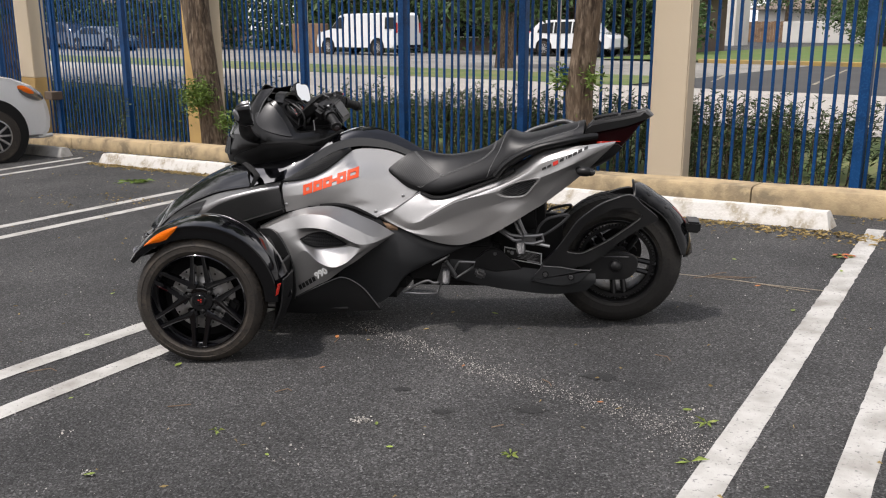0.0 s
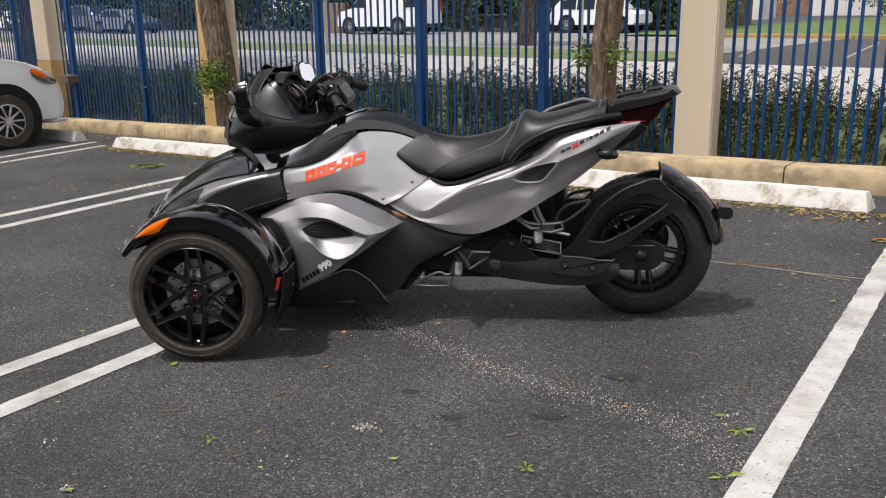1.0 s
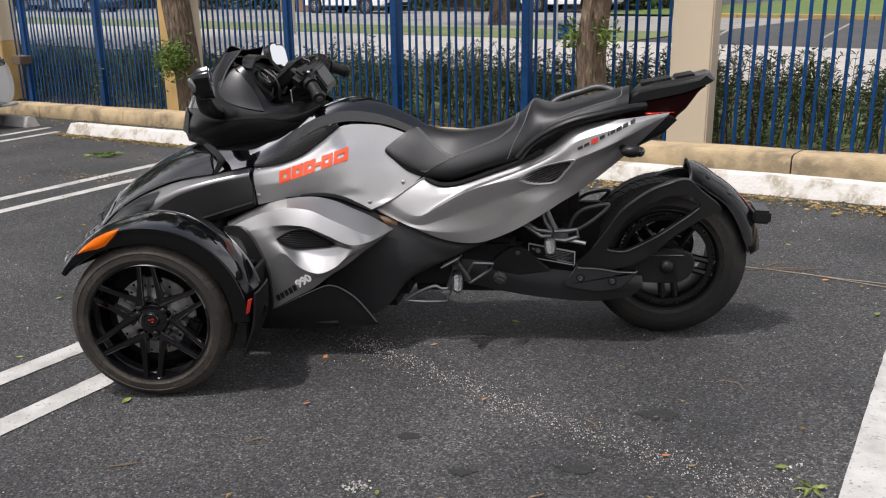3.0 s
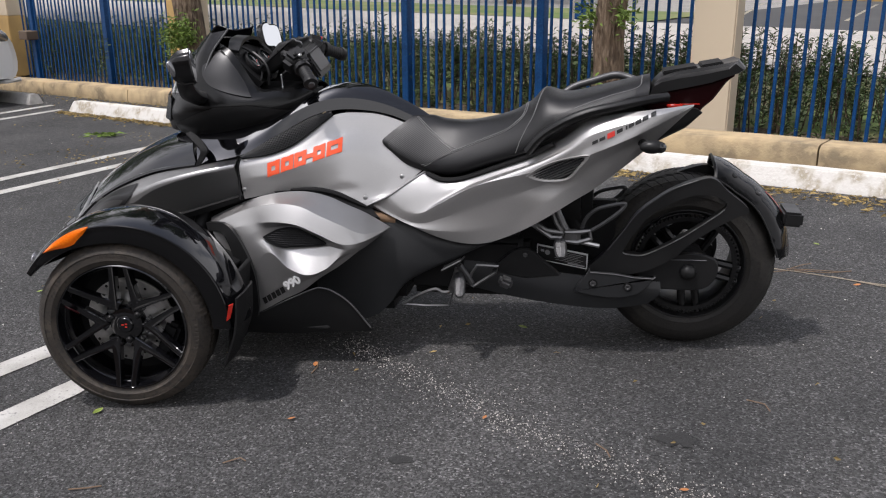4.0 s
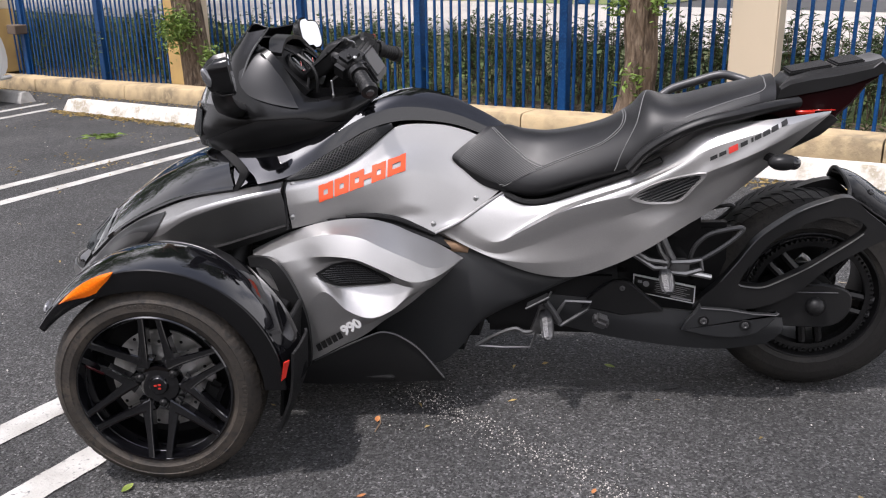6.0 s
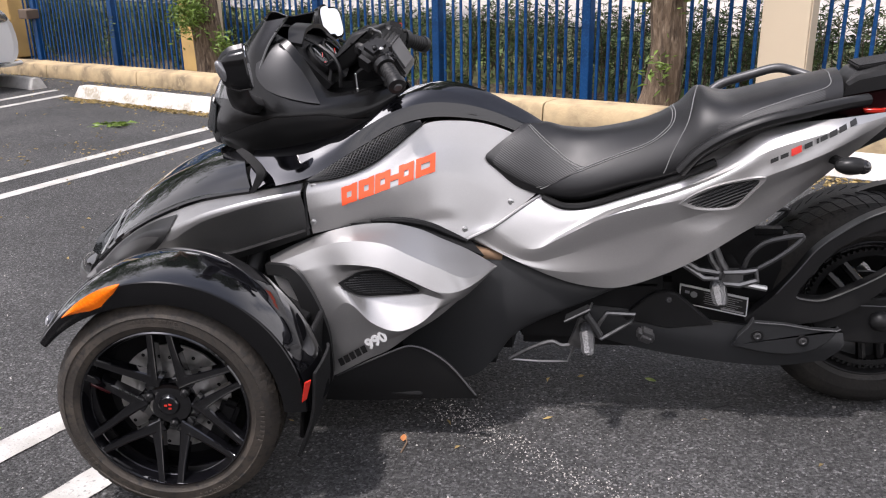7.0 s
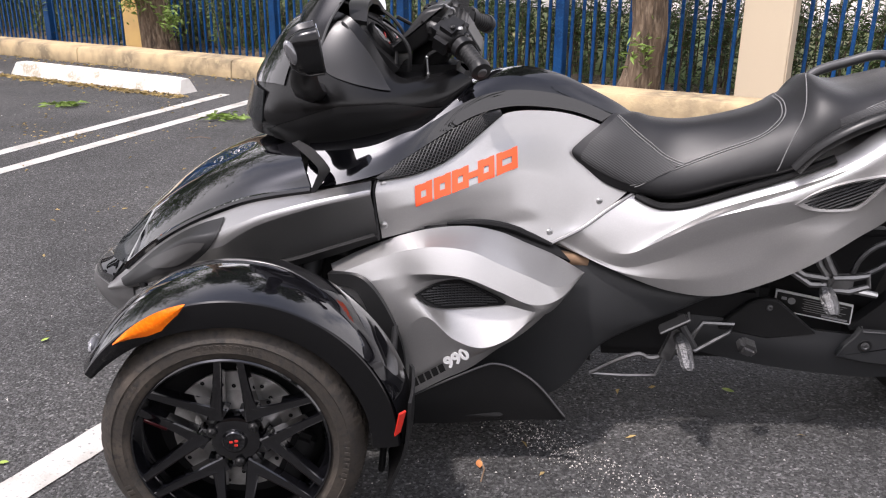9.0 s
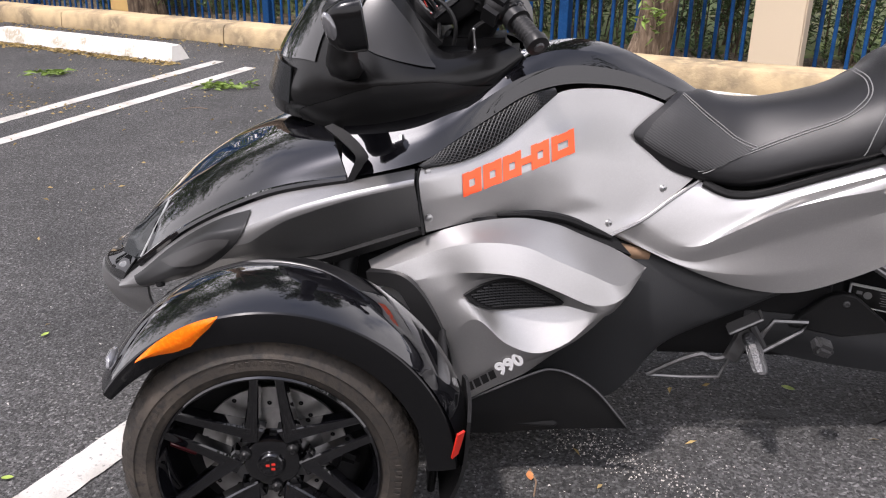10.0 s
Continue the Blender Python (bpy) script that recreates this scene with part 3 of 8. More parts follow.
def column(u0, u1, v, depth, low, high, split, label):
    """A square stuccoed fence column; the lower part may have another coat."""
    col = thing("fence_column", at((u0 + u1) / 2, v + depth / 2, 0.1), label, "column", "fence columns")
    m = upright((u0 + u1) / 2, v + depth / 2, 0.08)
    w = u1 - u0
    if low == high:
        part("shaft", g_move(g_box((0, 0, 1.6), (w, depth, 3.2), 0.012, seg=2), m), low, col)
        return
    part("lower_shaft", g_move(g_box((0, 0, split / 2), (w, depth, split), 0.012, seg=2), m), low, col)
    part("upper_shaft", g_move(g_box((0, 0, split + (3.2 - split) / 2 + 0.001), (w - 0.004, depth - 0.004, 3.2 - split), 0.012, seg=2), m), high, col)


column(1.672, 2.040, 1.19, 0.17, "cream", "cream", 0.5, "cream stuccoed square fence column")
column(-5.735, -5.345, 1.20, 0.25, "ochre", "ochre", 0.9, "ochre-painted square fence column beside a tree")
part("side_shaft", g_move(g_box((0, 0, 1.6), (0.19, 0.23, 3.2), 0.012, seg=2), upright(-5.248, 1.33, 0.0)), "cream", bpy.data.objects["fence_column.001"], "cream side strip")
column(-10.62, -10.13, 1.20, 0.30, "ochre", "cream", 0.98, "square fence column, cream above and ochre below")

# ---- fence ----
FV = 1.40
posts = (-13.4, -11.7, -9.70, -7.55, -3.40, -1.67, 0.055, 3.55, 5.27, 7.0)
fence = thing("fence", at(0, FV), "tall blue-painted steel picket fence, slightly weathered", "fence")
pm = mesh("picket", g_box((0, 0, 1.50), (0.029, 0.019, 3.00), 0.004), "blue", False)
qm = mesh("post", g_box((0, 0, 1.53), (0.088, 0.088, 3.06), 0.006), "blue", False)
solid_u = [(-10.64, -10.11), (-5.75, -5.15), (1.65, 2.06)]
for u in posts:
    ob = part("post", qm, "blue", fence)
    ob.matrix_parent_inverse = world_of(fence).inverted()
    ob.matrix_basis = upright(u, FV, 0.02)
rr = random.Random(5)
u = -13.3
while u < 6.9:
    if min(abs(u - p) for p in posts) > 0.070 and not any(a - 0.02 < u < b + 0.02 for a, b in solid_u):
        ob = part("picket", pm, "blue", fence)
        ob.matrix_basis = upright(u + rr.uniform(-0.004, 0.004), FV, 0.02) @ pose(0, 0, 0, rr.uniform(-0.25, 0.25), rr.uniform(-0.3, 0.3), rr.uniform(-3, 3))
    u += 0.1085
edges = [-13.5, -10.64, -10.11, -5.75, -5.15, 1.65, 2.06, 7.0]
for a, b in zip(edges[::2], edges[1::2]):
    part("rail", g_move(g_box((0, 0, 0), (b - a, 0.045, 0.045), 0.005), upright((a + b) / 2, FV + 0.0395, 2.86)), "blue", fence, smooth=False)

# unseen plain wall behind the camera, added to darken reflections and close the lot
g = g_move(g_box((0, 0, 2.7), (60.0, 0.3, 5.4), 0.02), Matrix.Translation(at(4.0, -19.0, 0)) @ LOT_M.to_3x3().to_4x4())
solid("wall_south", g, "house_dark", "unseen plain brown wall, added to darken reflections", "wall", kind="structure")

# ---- plants ----


def leaves(centres, dirs, length, width, seed, droop=0.15):
    """Narrow folded leaves, one pair of quads each, as one geometry."""
    r = np.random.default_rng(seed)
    n = len(centres)
    d = dirs / (np.linalg.norm(dirs, axis=1, keepdims=True) + 1e-9)
    s = np.cross(d, r.normal(0, 1, (n, 3)))
    s /= np.linalg.norm(s, axis=1, keepdims=True) + 1e-9
    ln = length * r.uniform(0.6, 1.3, (n, 1))
    w = width * r.uniform(0.7, 1.3, (n, 1)) * 0.5
    sag = np.array((0, 0, -1.0)) * ln * droop
    nn = np.cross(d, s) * w * 0.5
    p = [centres, centres + d * ln * 0.45 + s * w + nn, centres + d * ln + sag, centres + d * ln * 0.45 - s * w + nn, centres + d * ln * 0.45]
    v = np.stack(p, 1).reshape(-1, 3)
    f = []
    for i in range(n):
        k = 5 * i
        f += [(k, k + 1, k + 4), (k + 1, k + 2, k + 4), (k + 4, k + 2, k + 3), (k, k + 4, k + 3)]
    return [tuple(q) for q in v], f


def hedge():
    r = np.random.default_rng(11)
    cen, dr, stems = [], [], []
    for u in np.arange(-14.0, 6.8, 0.06):
        if noise.noise((u * 1.3, 4.0, 0.5)) < -0.5:
            continue
        for _ in range(3):
            uu, vv = u + r.normal(0, 0.09), 2.05 + r.normal(0, 0.26)
            h = 0.74 + 0.12 * noise.noise((uu * 1.1, 2.0, 7.0)) + r.uniform(-0.20, 0.07)
            lean = r.normal(0, 0.1, 2)
            base = at(uu, vv, 0.0)
            top = base + UP * h + UX * lean[0] + VX * lean[1]
            stems.append(g_tube([base, base.lerp(top, 0.5) + UX * r.normal(0, 0.02), top], (0.007, 0.005, 0.002), 4))
            for t in np.linspace(0.16, 1.0, 22):
                p = base.lerp(top, t) + UX * r.normal(0, 0.03) + VX * r.normal(0, 0.03)
                for _ in range(1 if t < 0.4 and r.random() < 0.6 else 5):
                    an = r.uniform(0, 6.28)
                    cen.append(tuple(p))
                    dr.append((math.cos(an), math.sin(an), r.uniform(-0.1, 1.3)))
    for u in np.arange(-14.0, 6.8, 0.09):
        base = at(u + r.normal(0, 0.08), 1.68 + r.normal(0, 0.11), 0.0)
        top = base + UP * r.uniform(0.10, 0.40) + UX * r.normal(0, 0.08) + VX * r.normal(0, 0.06)
        for t in np.linspace(0.05, 1.0, 14):
            for _ in range(3):
                an = r.uniform(0, 6.28)
                cen.append(tuple(base.lerp(top, t)))
                dr.append((math.cos(an), math.sin(an), r.uniform(0.1, 1.2)))
    ob = solid("hedge", leaves(np.array(cen), np.array(dr), 0.070, 0.0130, 3), "leaf", "loose green hedge of narrow-leaved shrubs behind the fence", "hedge", kind="stuff", smooth=False)
    part("stems", g_join(*stems), "bark", ob)


hedge()


def tree(u, v, path, radii, seed, label, shoots, crown_at, low=0.5):
    """A trunk with furrowed bark, flared foot, limbs and a crown of leaf clumps far above."""
    base = at(u, v, 0.05)
    m = Matrix.Translation(base) @ LEAN @ LOT_M.to_3x3().to_4x4()
    tr = thing("tree", base, label, "tree", "trees by the fence")
    p = crom(path, 26)
    rad = crom([(q,) for q in radii], 26)[:, 0]
    n = 22
    rows = []
    for i, (c, q) in enumerate(zip(p, rad)):
        row = []
        for j in range(n):
            an = 2 * math.pi * j / n
            b = 1 + 0.10 * noise.noise((3 * math.cos(an) + seed, 3 * math.sin(an), c[2] * 0.9)) + 0.05 * noise.noise((7 * math.cos(an), 7 * math.sin(an) + seed, c[2] * 2.5))
            row.append((c[0] + q * b * math.cos(an), c[1] + q * b * math.sin(an), c[2]))
        rows.append(row)
    part("trunk", g_move(g_grid(np.array(rows), close_u=True), m), "bark", tr)
    r = np.random.default_rng(seed)
    limbs, cen, dr = [], [], []
    top = p[-1]
    off_, wide, mid_v, span_v = crown_at
    for k in range(int(4 + 4.5 * wide)):
        an = k * 2.4 + seed
        end = np.array(top) + np.array((off_ + math.cos(an) * r.uniform(0.2, 1.0) * wide, mid_v + math.sin(an) * r.uniform(0.4, span_v), low + r.uniform(0, 6.0)))
        mid = (np.array(top) + end) / 2 + np.array((0, 0, 0.5))
        limbs.append(g_move(g_tube(crom([top, mid, end], 8), np.linspace(0.09, 0.02, 8), 7), m))
        for _ in range(60):
            c = mid + (end - mid) * r.uniform(0.3, 1.2) + r.normal(0, 0.42, 3)
            for _ in range(20):
                cen.append(tuple(m @ Vector(c + r.normal(0, 0.12, 3))))
                dr.append(tuple(r.normal(0, 1, 3)))
    part("limb", g_join(*limbs), "bark", tr)
    part("crown", leaves(np.array(cen), np.array(dr), 0.19, 0.085, seed), "leaf_tree", tr, smooth=False)["kind"] = "stuff"
    cen, dr = [], []
    for su, sv, sz, spread, count in shoots:
        for _ in range(count):
            c = np.array((su, sv, sz)) + r.normal(0, 1, 3) * np.array((spread, spread * 0.7, spread * 1.2))
            cen.append(tuple(m @ Vector(c)))
            q = m.to_3x3() @ Vector((r.normal(0, 1), r.normal(-0.4, 0.8), r.normal(0.5, 0.6)))
            dr.append(tuple(q))
    part("young_growth", leaves(np.array(cen), np.array(dr), 0.075, 0.022, seed + 1), "leaf_light", tr, "light green young shoots", smooth=False)["kind"] = "stuff"


tree(-4.81, 0.95, [(0.05, 0, 0), (0.02, 0, 0.25), (-0.04, 0, 0.7), (-0.12, 0, 1.3), (-0.22, 0, 1.9), (-0.3, 0, 2.6), (-0.35, 0, 3.3)],
     (0.215, 0.185, 0.17, 0.18, 0.19, 0.17, 0.16), 3, "leaning tree with dark furrowed bark and leafy shoots", [(-0.06, -0.25, 0.78, 0.095, 700), (0.12, -0.2, 0.84, 0.075, 260), (0.42, -0.1, 0.46, 0.07, 220)], (-0.5, 4.0, 1.2, 1.5), 1.6)
tree(1.03, 0.93, [(-0.09, 0, 0), (-0.02, 0, 0.2), (0.02, 0, 0.55), (0.0, 0, 0.9), (0.05, 0, 1.35), (0.10, 0, 1.9), (0.2, 0, 2.6), (0.2, 0, 3.2)],
     (0.20, 0.148, 0.132, 0.138, 0.128, 0.125, 0.13, 0.13), 8, "straight tree with grey-brown bark and small leafy shoots", [(-0.13, -0.1, 1.02, 0.06, 130), (0.2, -0.1, 1.02, 0.05, 90), (0.06, -0.2, 0.42, 0.06, 60)], (-1.6, 2.4, 0.5, 1.5), 0.3)


def leaf_ob(x, y, size, turn, mat, label, curl=0.3):
    n = 7
    v, f = [], []
    for i in range(n):
        s = i / (n - 1)
        w = size * 0.28 * math.sin(math.pi * min(s * 0.95 + 0.03, 1)) ** 0.8
        z = 0.003 + size * curl * (s - 0.4) ** 2
        for k in (-1, 0, 1):
            v.append((size * (s - 0.5), w * k, z + abs(k) * w * 0.35))
    for i in range(n - 1):
        for k in (0, 1):
            a = i * 3 + k
            f.append((a, a + 1, a + 4, a + 3))
    ob = solid("fallen_leaf", (v, f), mat, label, "leaf", "fallen leaves")
    ob.matrix_basis = pose(x, y, 0.002, rr.uniform(-6, 6), rr.uniform(-6, 6), turn)


for x, y, s, q in ((-0.098, -0.146, 0.055, 70), (1.013, -0.821, 0.035, 10), (2.011, -0.391, 0.05, 5),
                   (1.164, 0.722, 0.05, 170), (-1.037, 0.911, 0.04, 60), (0.1, -1.14, 0.05, 20), (0.92, -0.64, 0.03, 100), (2.2, -0.95, 0.03, 40), (-0.75, 0.2, 0.04, 10),
                   (0.62, -0.93, 0.03, 140), (1.6, 1.9, 0.05, 20), (2.6, 0.9, 0.05, 60), (2.45, 1.95, 0.05, 130), (3.0, 1.7, 0.05, 80), (-0.35, -0.55, 0.028, 33)):
    leaf_ob(x, y, s * 0.72, q, "fallen", "fresh green leaf lying on the asphalt")
for x, y, s, q in ((0.541, -0.111, 0.04, 20), (1.131, -0.026, 0.035, 70), (1.701, -0.354, 0.04, 10), (0.48, 0.292, 0.05, 100), (2.5, 1.35, 0.05, 10), (3.1, 2.1, 0.06, 60), (-0.9, 1.6, 0.05, 30)):
    leaf_ob(x, y, s * 0.62, q, "fallen_brown", "dry orange-brown leaf lying on the asphalt")


def sprig(x, y, size, seed, label):
    r = np.random.default_rng(seed)
    cen, dr = [], []
    for _ in range(int(220 * size)):
        cen.append((x + r.normal(0, 0.28) * size, y + r.normal(0, 0.12) * size, 0.012 + 0.05 * size * r.random()))
        an = r.uniform(0, 6.3)
        dr.append((math.cos(an), math.sin(an), r.uniform(0, 0.4)))
    solid("fallen_sprig", leaves(np.array(cen), np.array(dr), 0.085 if size > 0.2 else 0.05, 0.022 if size > 0.2 else 0.012, seed), "leaf_light", label, "sprig", "fallen sprigs", "stuff", smooth=False)


sprig(-3.2, 5.02, 0.27, 2, "torn-off green sprig lying on the asphalt")
sprig(-1.67, 4.52, 0.34, 5, "torn-off green sprig beside a painted line")


def whorl(x, y, size, n, turn, seed):
    """A fallen shoot tip: a ring of small green leaves round a short stalk."""
    r = np.random.default_rng(seed)
    an = radians(turn) + np.arange(n) * 2 * math.pi / n * 0.8 + r.normal(0, 0.2, n)
    dirs = np.stack([np.cos(an), np.sin(an), r.uniform(0.05, 0.5, n)], 1)
    sh = solid("leaf_whorl", leaves(np.tile((x, y, 0.006), (n, 1)) + dirs * 0.004, dirs, size, size * 0.36, seed, 0.25), "fallen", "small whorl of fresh green leaves on the asphalt", "leaf", "leaf whorls", smooth=False)
    part("stalk", g_tube([(x, y, 0.008), (x - 0.5 * size * math.cos(an[0]), y - 0.5 * size * math.sin(an[0]), 0.004)], 0.0012, 5), "fallen", sh)


for k, (x, y, size, n, turn) in enumerate(((2.07, -0.5, 0.046, 7, 20), (1.424, -0.832, 0.030, 6, 70), (0.371, -0.774, 0.034, 4, 150), (1.99, -0.81, 0.050, 3, 10))):
    whorl(x, y, size, n, turn, 60 + k)


def twig(pts, r=0.0022):
    solid("twig", g_tube([(x, y, 0.004 + 0.003 * (i % 2)) for i, (x, y) in enumerate(pts)], r, 5), "twig", "thin dry twig lying on the asphalt", "twig", "twigs")


for pts in (((2.25, 1.55), (2.36, 1.535), (2.47, 1.53)), ((2.27, 1.56), (2.33, 1.61), (2.37, 1.64)), ((2.28, 1.53), (2.42, 1.50), (2.52, 1.545)), ((2.18, 1.50), (2.26, 1.52)), ((-0.72, -0.3), (-0.64, -0.25), (-0.6, -0.27)),
            ((0.44, -0.39), (0.48, -0.36), (0.50, -0.37)), ((1.47, -0.14), (1.50, -0.18), (1.51, -0.21)), ((1.92, 0.2), (1.97, 0.17), (1.98, 0.13)), ((0.48, 0.32), (0.495, 0.27), (0.49, 0.22)), ((-1.75, 3.92), (-1.66, 3.95), (-1.58, 3.92)),
            ((0.08, -0.58), (0.13, -0.57), (0.16, -0.55)), ((1.33, -0.62), (1.37, -0.6))):
    twig(pts)

for pts in (((2.10, 1.586), (2.30, 1.51), (2.56, 1.385), (2.82, 1.283)), ((2.42, 1.46), (2.58, 1.36), (2.745, 1.256)), ((2.07, 1.60), (2.20, 1.545))):
    solid("dry_stalk", g_tube([(x, y, 0.004) for x, y in pts], 0.0022, 5), "stalk", "straight pale grass stalk lying on the asphalt", "stalk", "dry stalks")
for k in range(9):
    leaf_ob(3.09 + 0.05 * math.cos(2.4 * k), 2.07 + 0.04 * math.sin(2.4 * k), 0.05, 50 * k, "fallen_red" if k < 4 else "fallen", "red-brown leaf beside a painted line" if k < 4 else "green leaf scrap beside a painted line")

# dry litter gathered along the wheel stops and the kerb
cen, dr = [], []
r = np.random.default_rng(21)
for _ in range(2600):
    if r.random() < 0.45:
        u, v = r.uniform(1.0, 5.0), -0.66 - abs(r.normal(0, 0.13))
    elif r.random() < 0.6:
        u, v = r.uniform(-4.9, -2.2), -0.88 - abs(r.normal(0, 0.06))
    else:
        u, v = r.uniform(-9, 6), -0.01 - abs(r.normal(0, 0.12))
    cen.append(tuple(LOT_M @ Vector((u, v, 0.004 + 0.01 * r.random()))))
    an = r.uniform(0, 6.3)
    dr.append((math.cos(an), math.sin(an), r.uniform(0, 0.25)))
solid("dry_litter", leaves(np.array(cen), np.array(dr), 0.045, 0.014, 6), "straw", "dry leaf litter swept against kerb and wheel stops", "leaf litter", kind="stuff", smooth=False)


# ---- vehicles and houses beyond the fence ----
def g_side_body(prof, w, taper, n=5, z_belt=0.9, nose=None):
    """A body from a closed side profile (x, z), widest at the belt and drawn in above it."""
    p = np.asarray(prof, float)
    ys = [-1, -0.94, -0.8, 0, 0.8, 0.94, 1]
    rows = []
    for k, q in enumerate(ys):
        ins = (0.0 if abs(q) < 0.9 else 0.012 if abs(q) < 1 else 0.05)
        c = p.mean(0)
        row = []
        for x, z in p:
            hw = w / 2 * (1 - taper * max(0, (z - z_belt)) / 0.9)
            if nose and x > nose:
                hw *= 1 - 0.34 * ((x - nose) / (p[:, 0].max() - nose)) ** 2
            row.append((c[0] + (x - c[0]) * (1 - ins), q * hw, c[1] + (z - c[1]) * (1 - ins)))
        rows.append(row)
    arr = np.array(rows)
    g = g_grid(arr, close_u=True)
    m = len(p)
    return g[0], g[1] + [tuple(range(m)), tuple((len(ys) - 1) * m + j for j in range(m))]


def car_wheel(parent, m, x, y, r, w, s):
    tyre = part("wheel", g_move(g_move(g_lathe([(r * 0.62, -w / 2), (r * 0.9, -w / 2), (r, -w / 2 + 0.03), (r, w / 2 - 0.03), (r * 0.9, w / 2), (r * 0.62, w / 2)], 28), Matrix.Translation((x, y, r))), m), "rubber", parent)
    yy = s * (w / 2 - 0.003)
    sp = [g_lathe([(r * 0.64, yy - s * 0.05), (r * 0.66, yy), (r * 0.58, yy + s * 0.004), (r * 0.56, yy - s * 0.04)], 28)]
    for k in range(10):
        an = 2 * math.pi * k / 10
        sp.append(g_move(g_box((r * 0.34, yy - s * 0.01, 0), (r * 0.52, 0.03, r * 0.085), 0.006), pose(0, 0, 0, 0, -math.degrees(an), 0)))
    sp.append(g_lathe([(0.001, yy + s * 0.01), (r * 0.13, yy + s * 0.008), (r * 0.15, yy - s * 0.03)], 16))
    part("rim", g_move(g_move(g_join(*sp), Matrix.Translation((x, y, r))), m), "alloy", tyre)


def vehicle(name, m, prof, w, wheels, r, paint, windows, lamps, label, category, taper=0.22, z_belt=0.95, nose=None):
    v = thing(name, m.translation, label, category, "parked cars")
    part("body", g_move(g_side_body(prof, w, taper, z_belt=z_belt, nose=nose), m), paint, v, smooth=True, angle=25)
    for x in wheels:
        for s in (-1, 1):
            well = g_move(g_lathe([(0.001, s * (w / 2 + 0.006)), (r * 1.27, s * (w / 2 + 0.006)), (r * 1.27, s * (w / 2 - 0.1))], 32), Matrix.Translation((x, 0, r * 1.08)))
            part("wheel_arch", g_move(well, m), "matte", v)
            car_wheel(v, m, x, s * (w / 2 - 0.080), r, 0.2, s)
    for q in windows:
        for s in (-1, 1):
            pts = []
            for x, z in q:
                hw = w / 2 * (1 - taper * max(0, (z - z_belt)) / 0.9) + 0.006
                pts.append((x, s * hw, z))
            inner = [(x, y - s * 0.03, z) for x, y, z in pts]
            n = len(pts)
            f = [tuple(range(n)), tuple(range(2 * n - 1, n - 1, -1))] + [(j, (j + 1) % n, n + (j + 1) % n, n + j) for j in range(n)]
            part("side_window", g_move((pts + inner, f), m), "car_glass", v, smooth=False)
    for (x, y, z), s, mat, nm in lamps:
        for sd in (-1, 1):
            part(nm, g_move(g_box((x, sd * y, z), s, min(s) * 0.3, seg=2), m), mat, v)
    return v


VAN = [(-2.75, 0.35), (-2.8, 0.6), (-2.72, 1.0), (-2.5, 1.12), (-1.75, 1.28), (-1.15, 1.95), (-0.9, 2.05), (2.6, 2.08), (2.78, 1.95), (2.85, 1.0), (2.85, 0.45), (2.7, 0.35)]
vehicle("van", upright(-27.1, 27.9, 0.02, 0), VAN, 2.0, (-1.85, 1.6), 0.37, "car_white",
        [[(-1.62, 1.32), (-1.1, 1.86), (-0.72, 1.9), (-0.72, 1.3)], [(2.1, 1.3), (2.1, 1.85), (2.68, 1.85), (2.7, 1.3)]],
        [((2.84, 0.9, 1.35), (0.06, 0.12, 0.5), "red_lens", "tail_light"), ((-2.72, 0.75, 0.85), (0.1, 0.3, 0.2), "clear", "headlight"), ((2.88, 0.5, 0.45), (0.1, 0.9, 0.14), "matte", "bumper")],
        "white panel van parked on the drive", "van", taper=0.1)
SUV = [(-2.3, 0.4), (-2.36, 0.75), (-2.28, 1.05), (-2.1, 1.25), (-1.75, 1.62), (-1.4, 1.72), (0.4, 1.74), (0.9, 1.6), (1.35, 1.15), (2.1, 1.02), (2.32, 0.85), (2.34, 0.45), (2.2, 0.35), (-2.2, 0.33)]
SUV_W = [[(-1.75, 1.12), (-1.6, 1.52), (-0.9, 1.62), (-0.9, 1.08)], [(-0.82, 1.08), (-0.82, 1.62), (0.1, 1.64), (0.1, 1.08)], [(0.18, 1.08), (0.18, 1.63), (0.42, 1.62), (1.05, 1.1)]]
vehicle("suv", upright(-17.4, 32.6, 0.02, 3), SUV, 1.85, (-1.35, 1.4), 0.36, "car_white", SUV_W,
        [((-2.24, 0.75, 1.05), (0.08, 0.25, 0.28), "red_lens", "tail_light"), ((2.26, 0.65, 0.8), (0.1, 0.35, 0.16), "clear", "headlight")], "white sport utility car parked on the drive", "car")
vehicle("pickup", upright(-51.2, 25.2, 0.02, 5), SUV, 1.9, (-1.35, 1.4), 0.38, "car_blue", SUV_W, [((-2.24, 0.75, 1.05), (0.08, 0.25, 0.28), "red_lens", "tail_light"), ((2.26, 0.65, 0.8), (0.1, 0.35, 0.16), "clear", "headlight")],
        "dark blue parked car behind the trees", "car")
SEDAN = [(-2.3, 0.35), (-2.36, 0.6), (-2.3, 0.95), (-1.7, 1.05), (-1.05, 1.42), (-0.4, 1.47), (0.3, 1.44), (1.0, 1.02), (1.7, 0.93), (2.2, 0.76), (2.35, 0.6), (2.36, 0.38), (2.22, 0.24), (-2.2, 0.24)]
SEDAN_W = [[(-1.25, 1.0), (-0.95, 1.32), (-0.45, 1.36), (-0.45, 0.98)], [(-0.37, 0.98), (-0.37, 1.36), (0.25, 1.34), (0.75, 0.98)]]
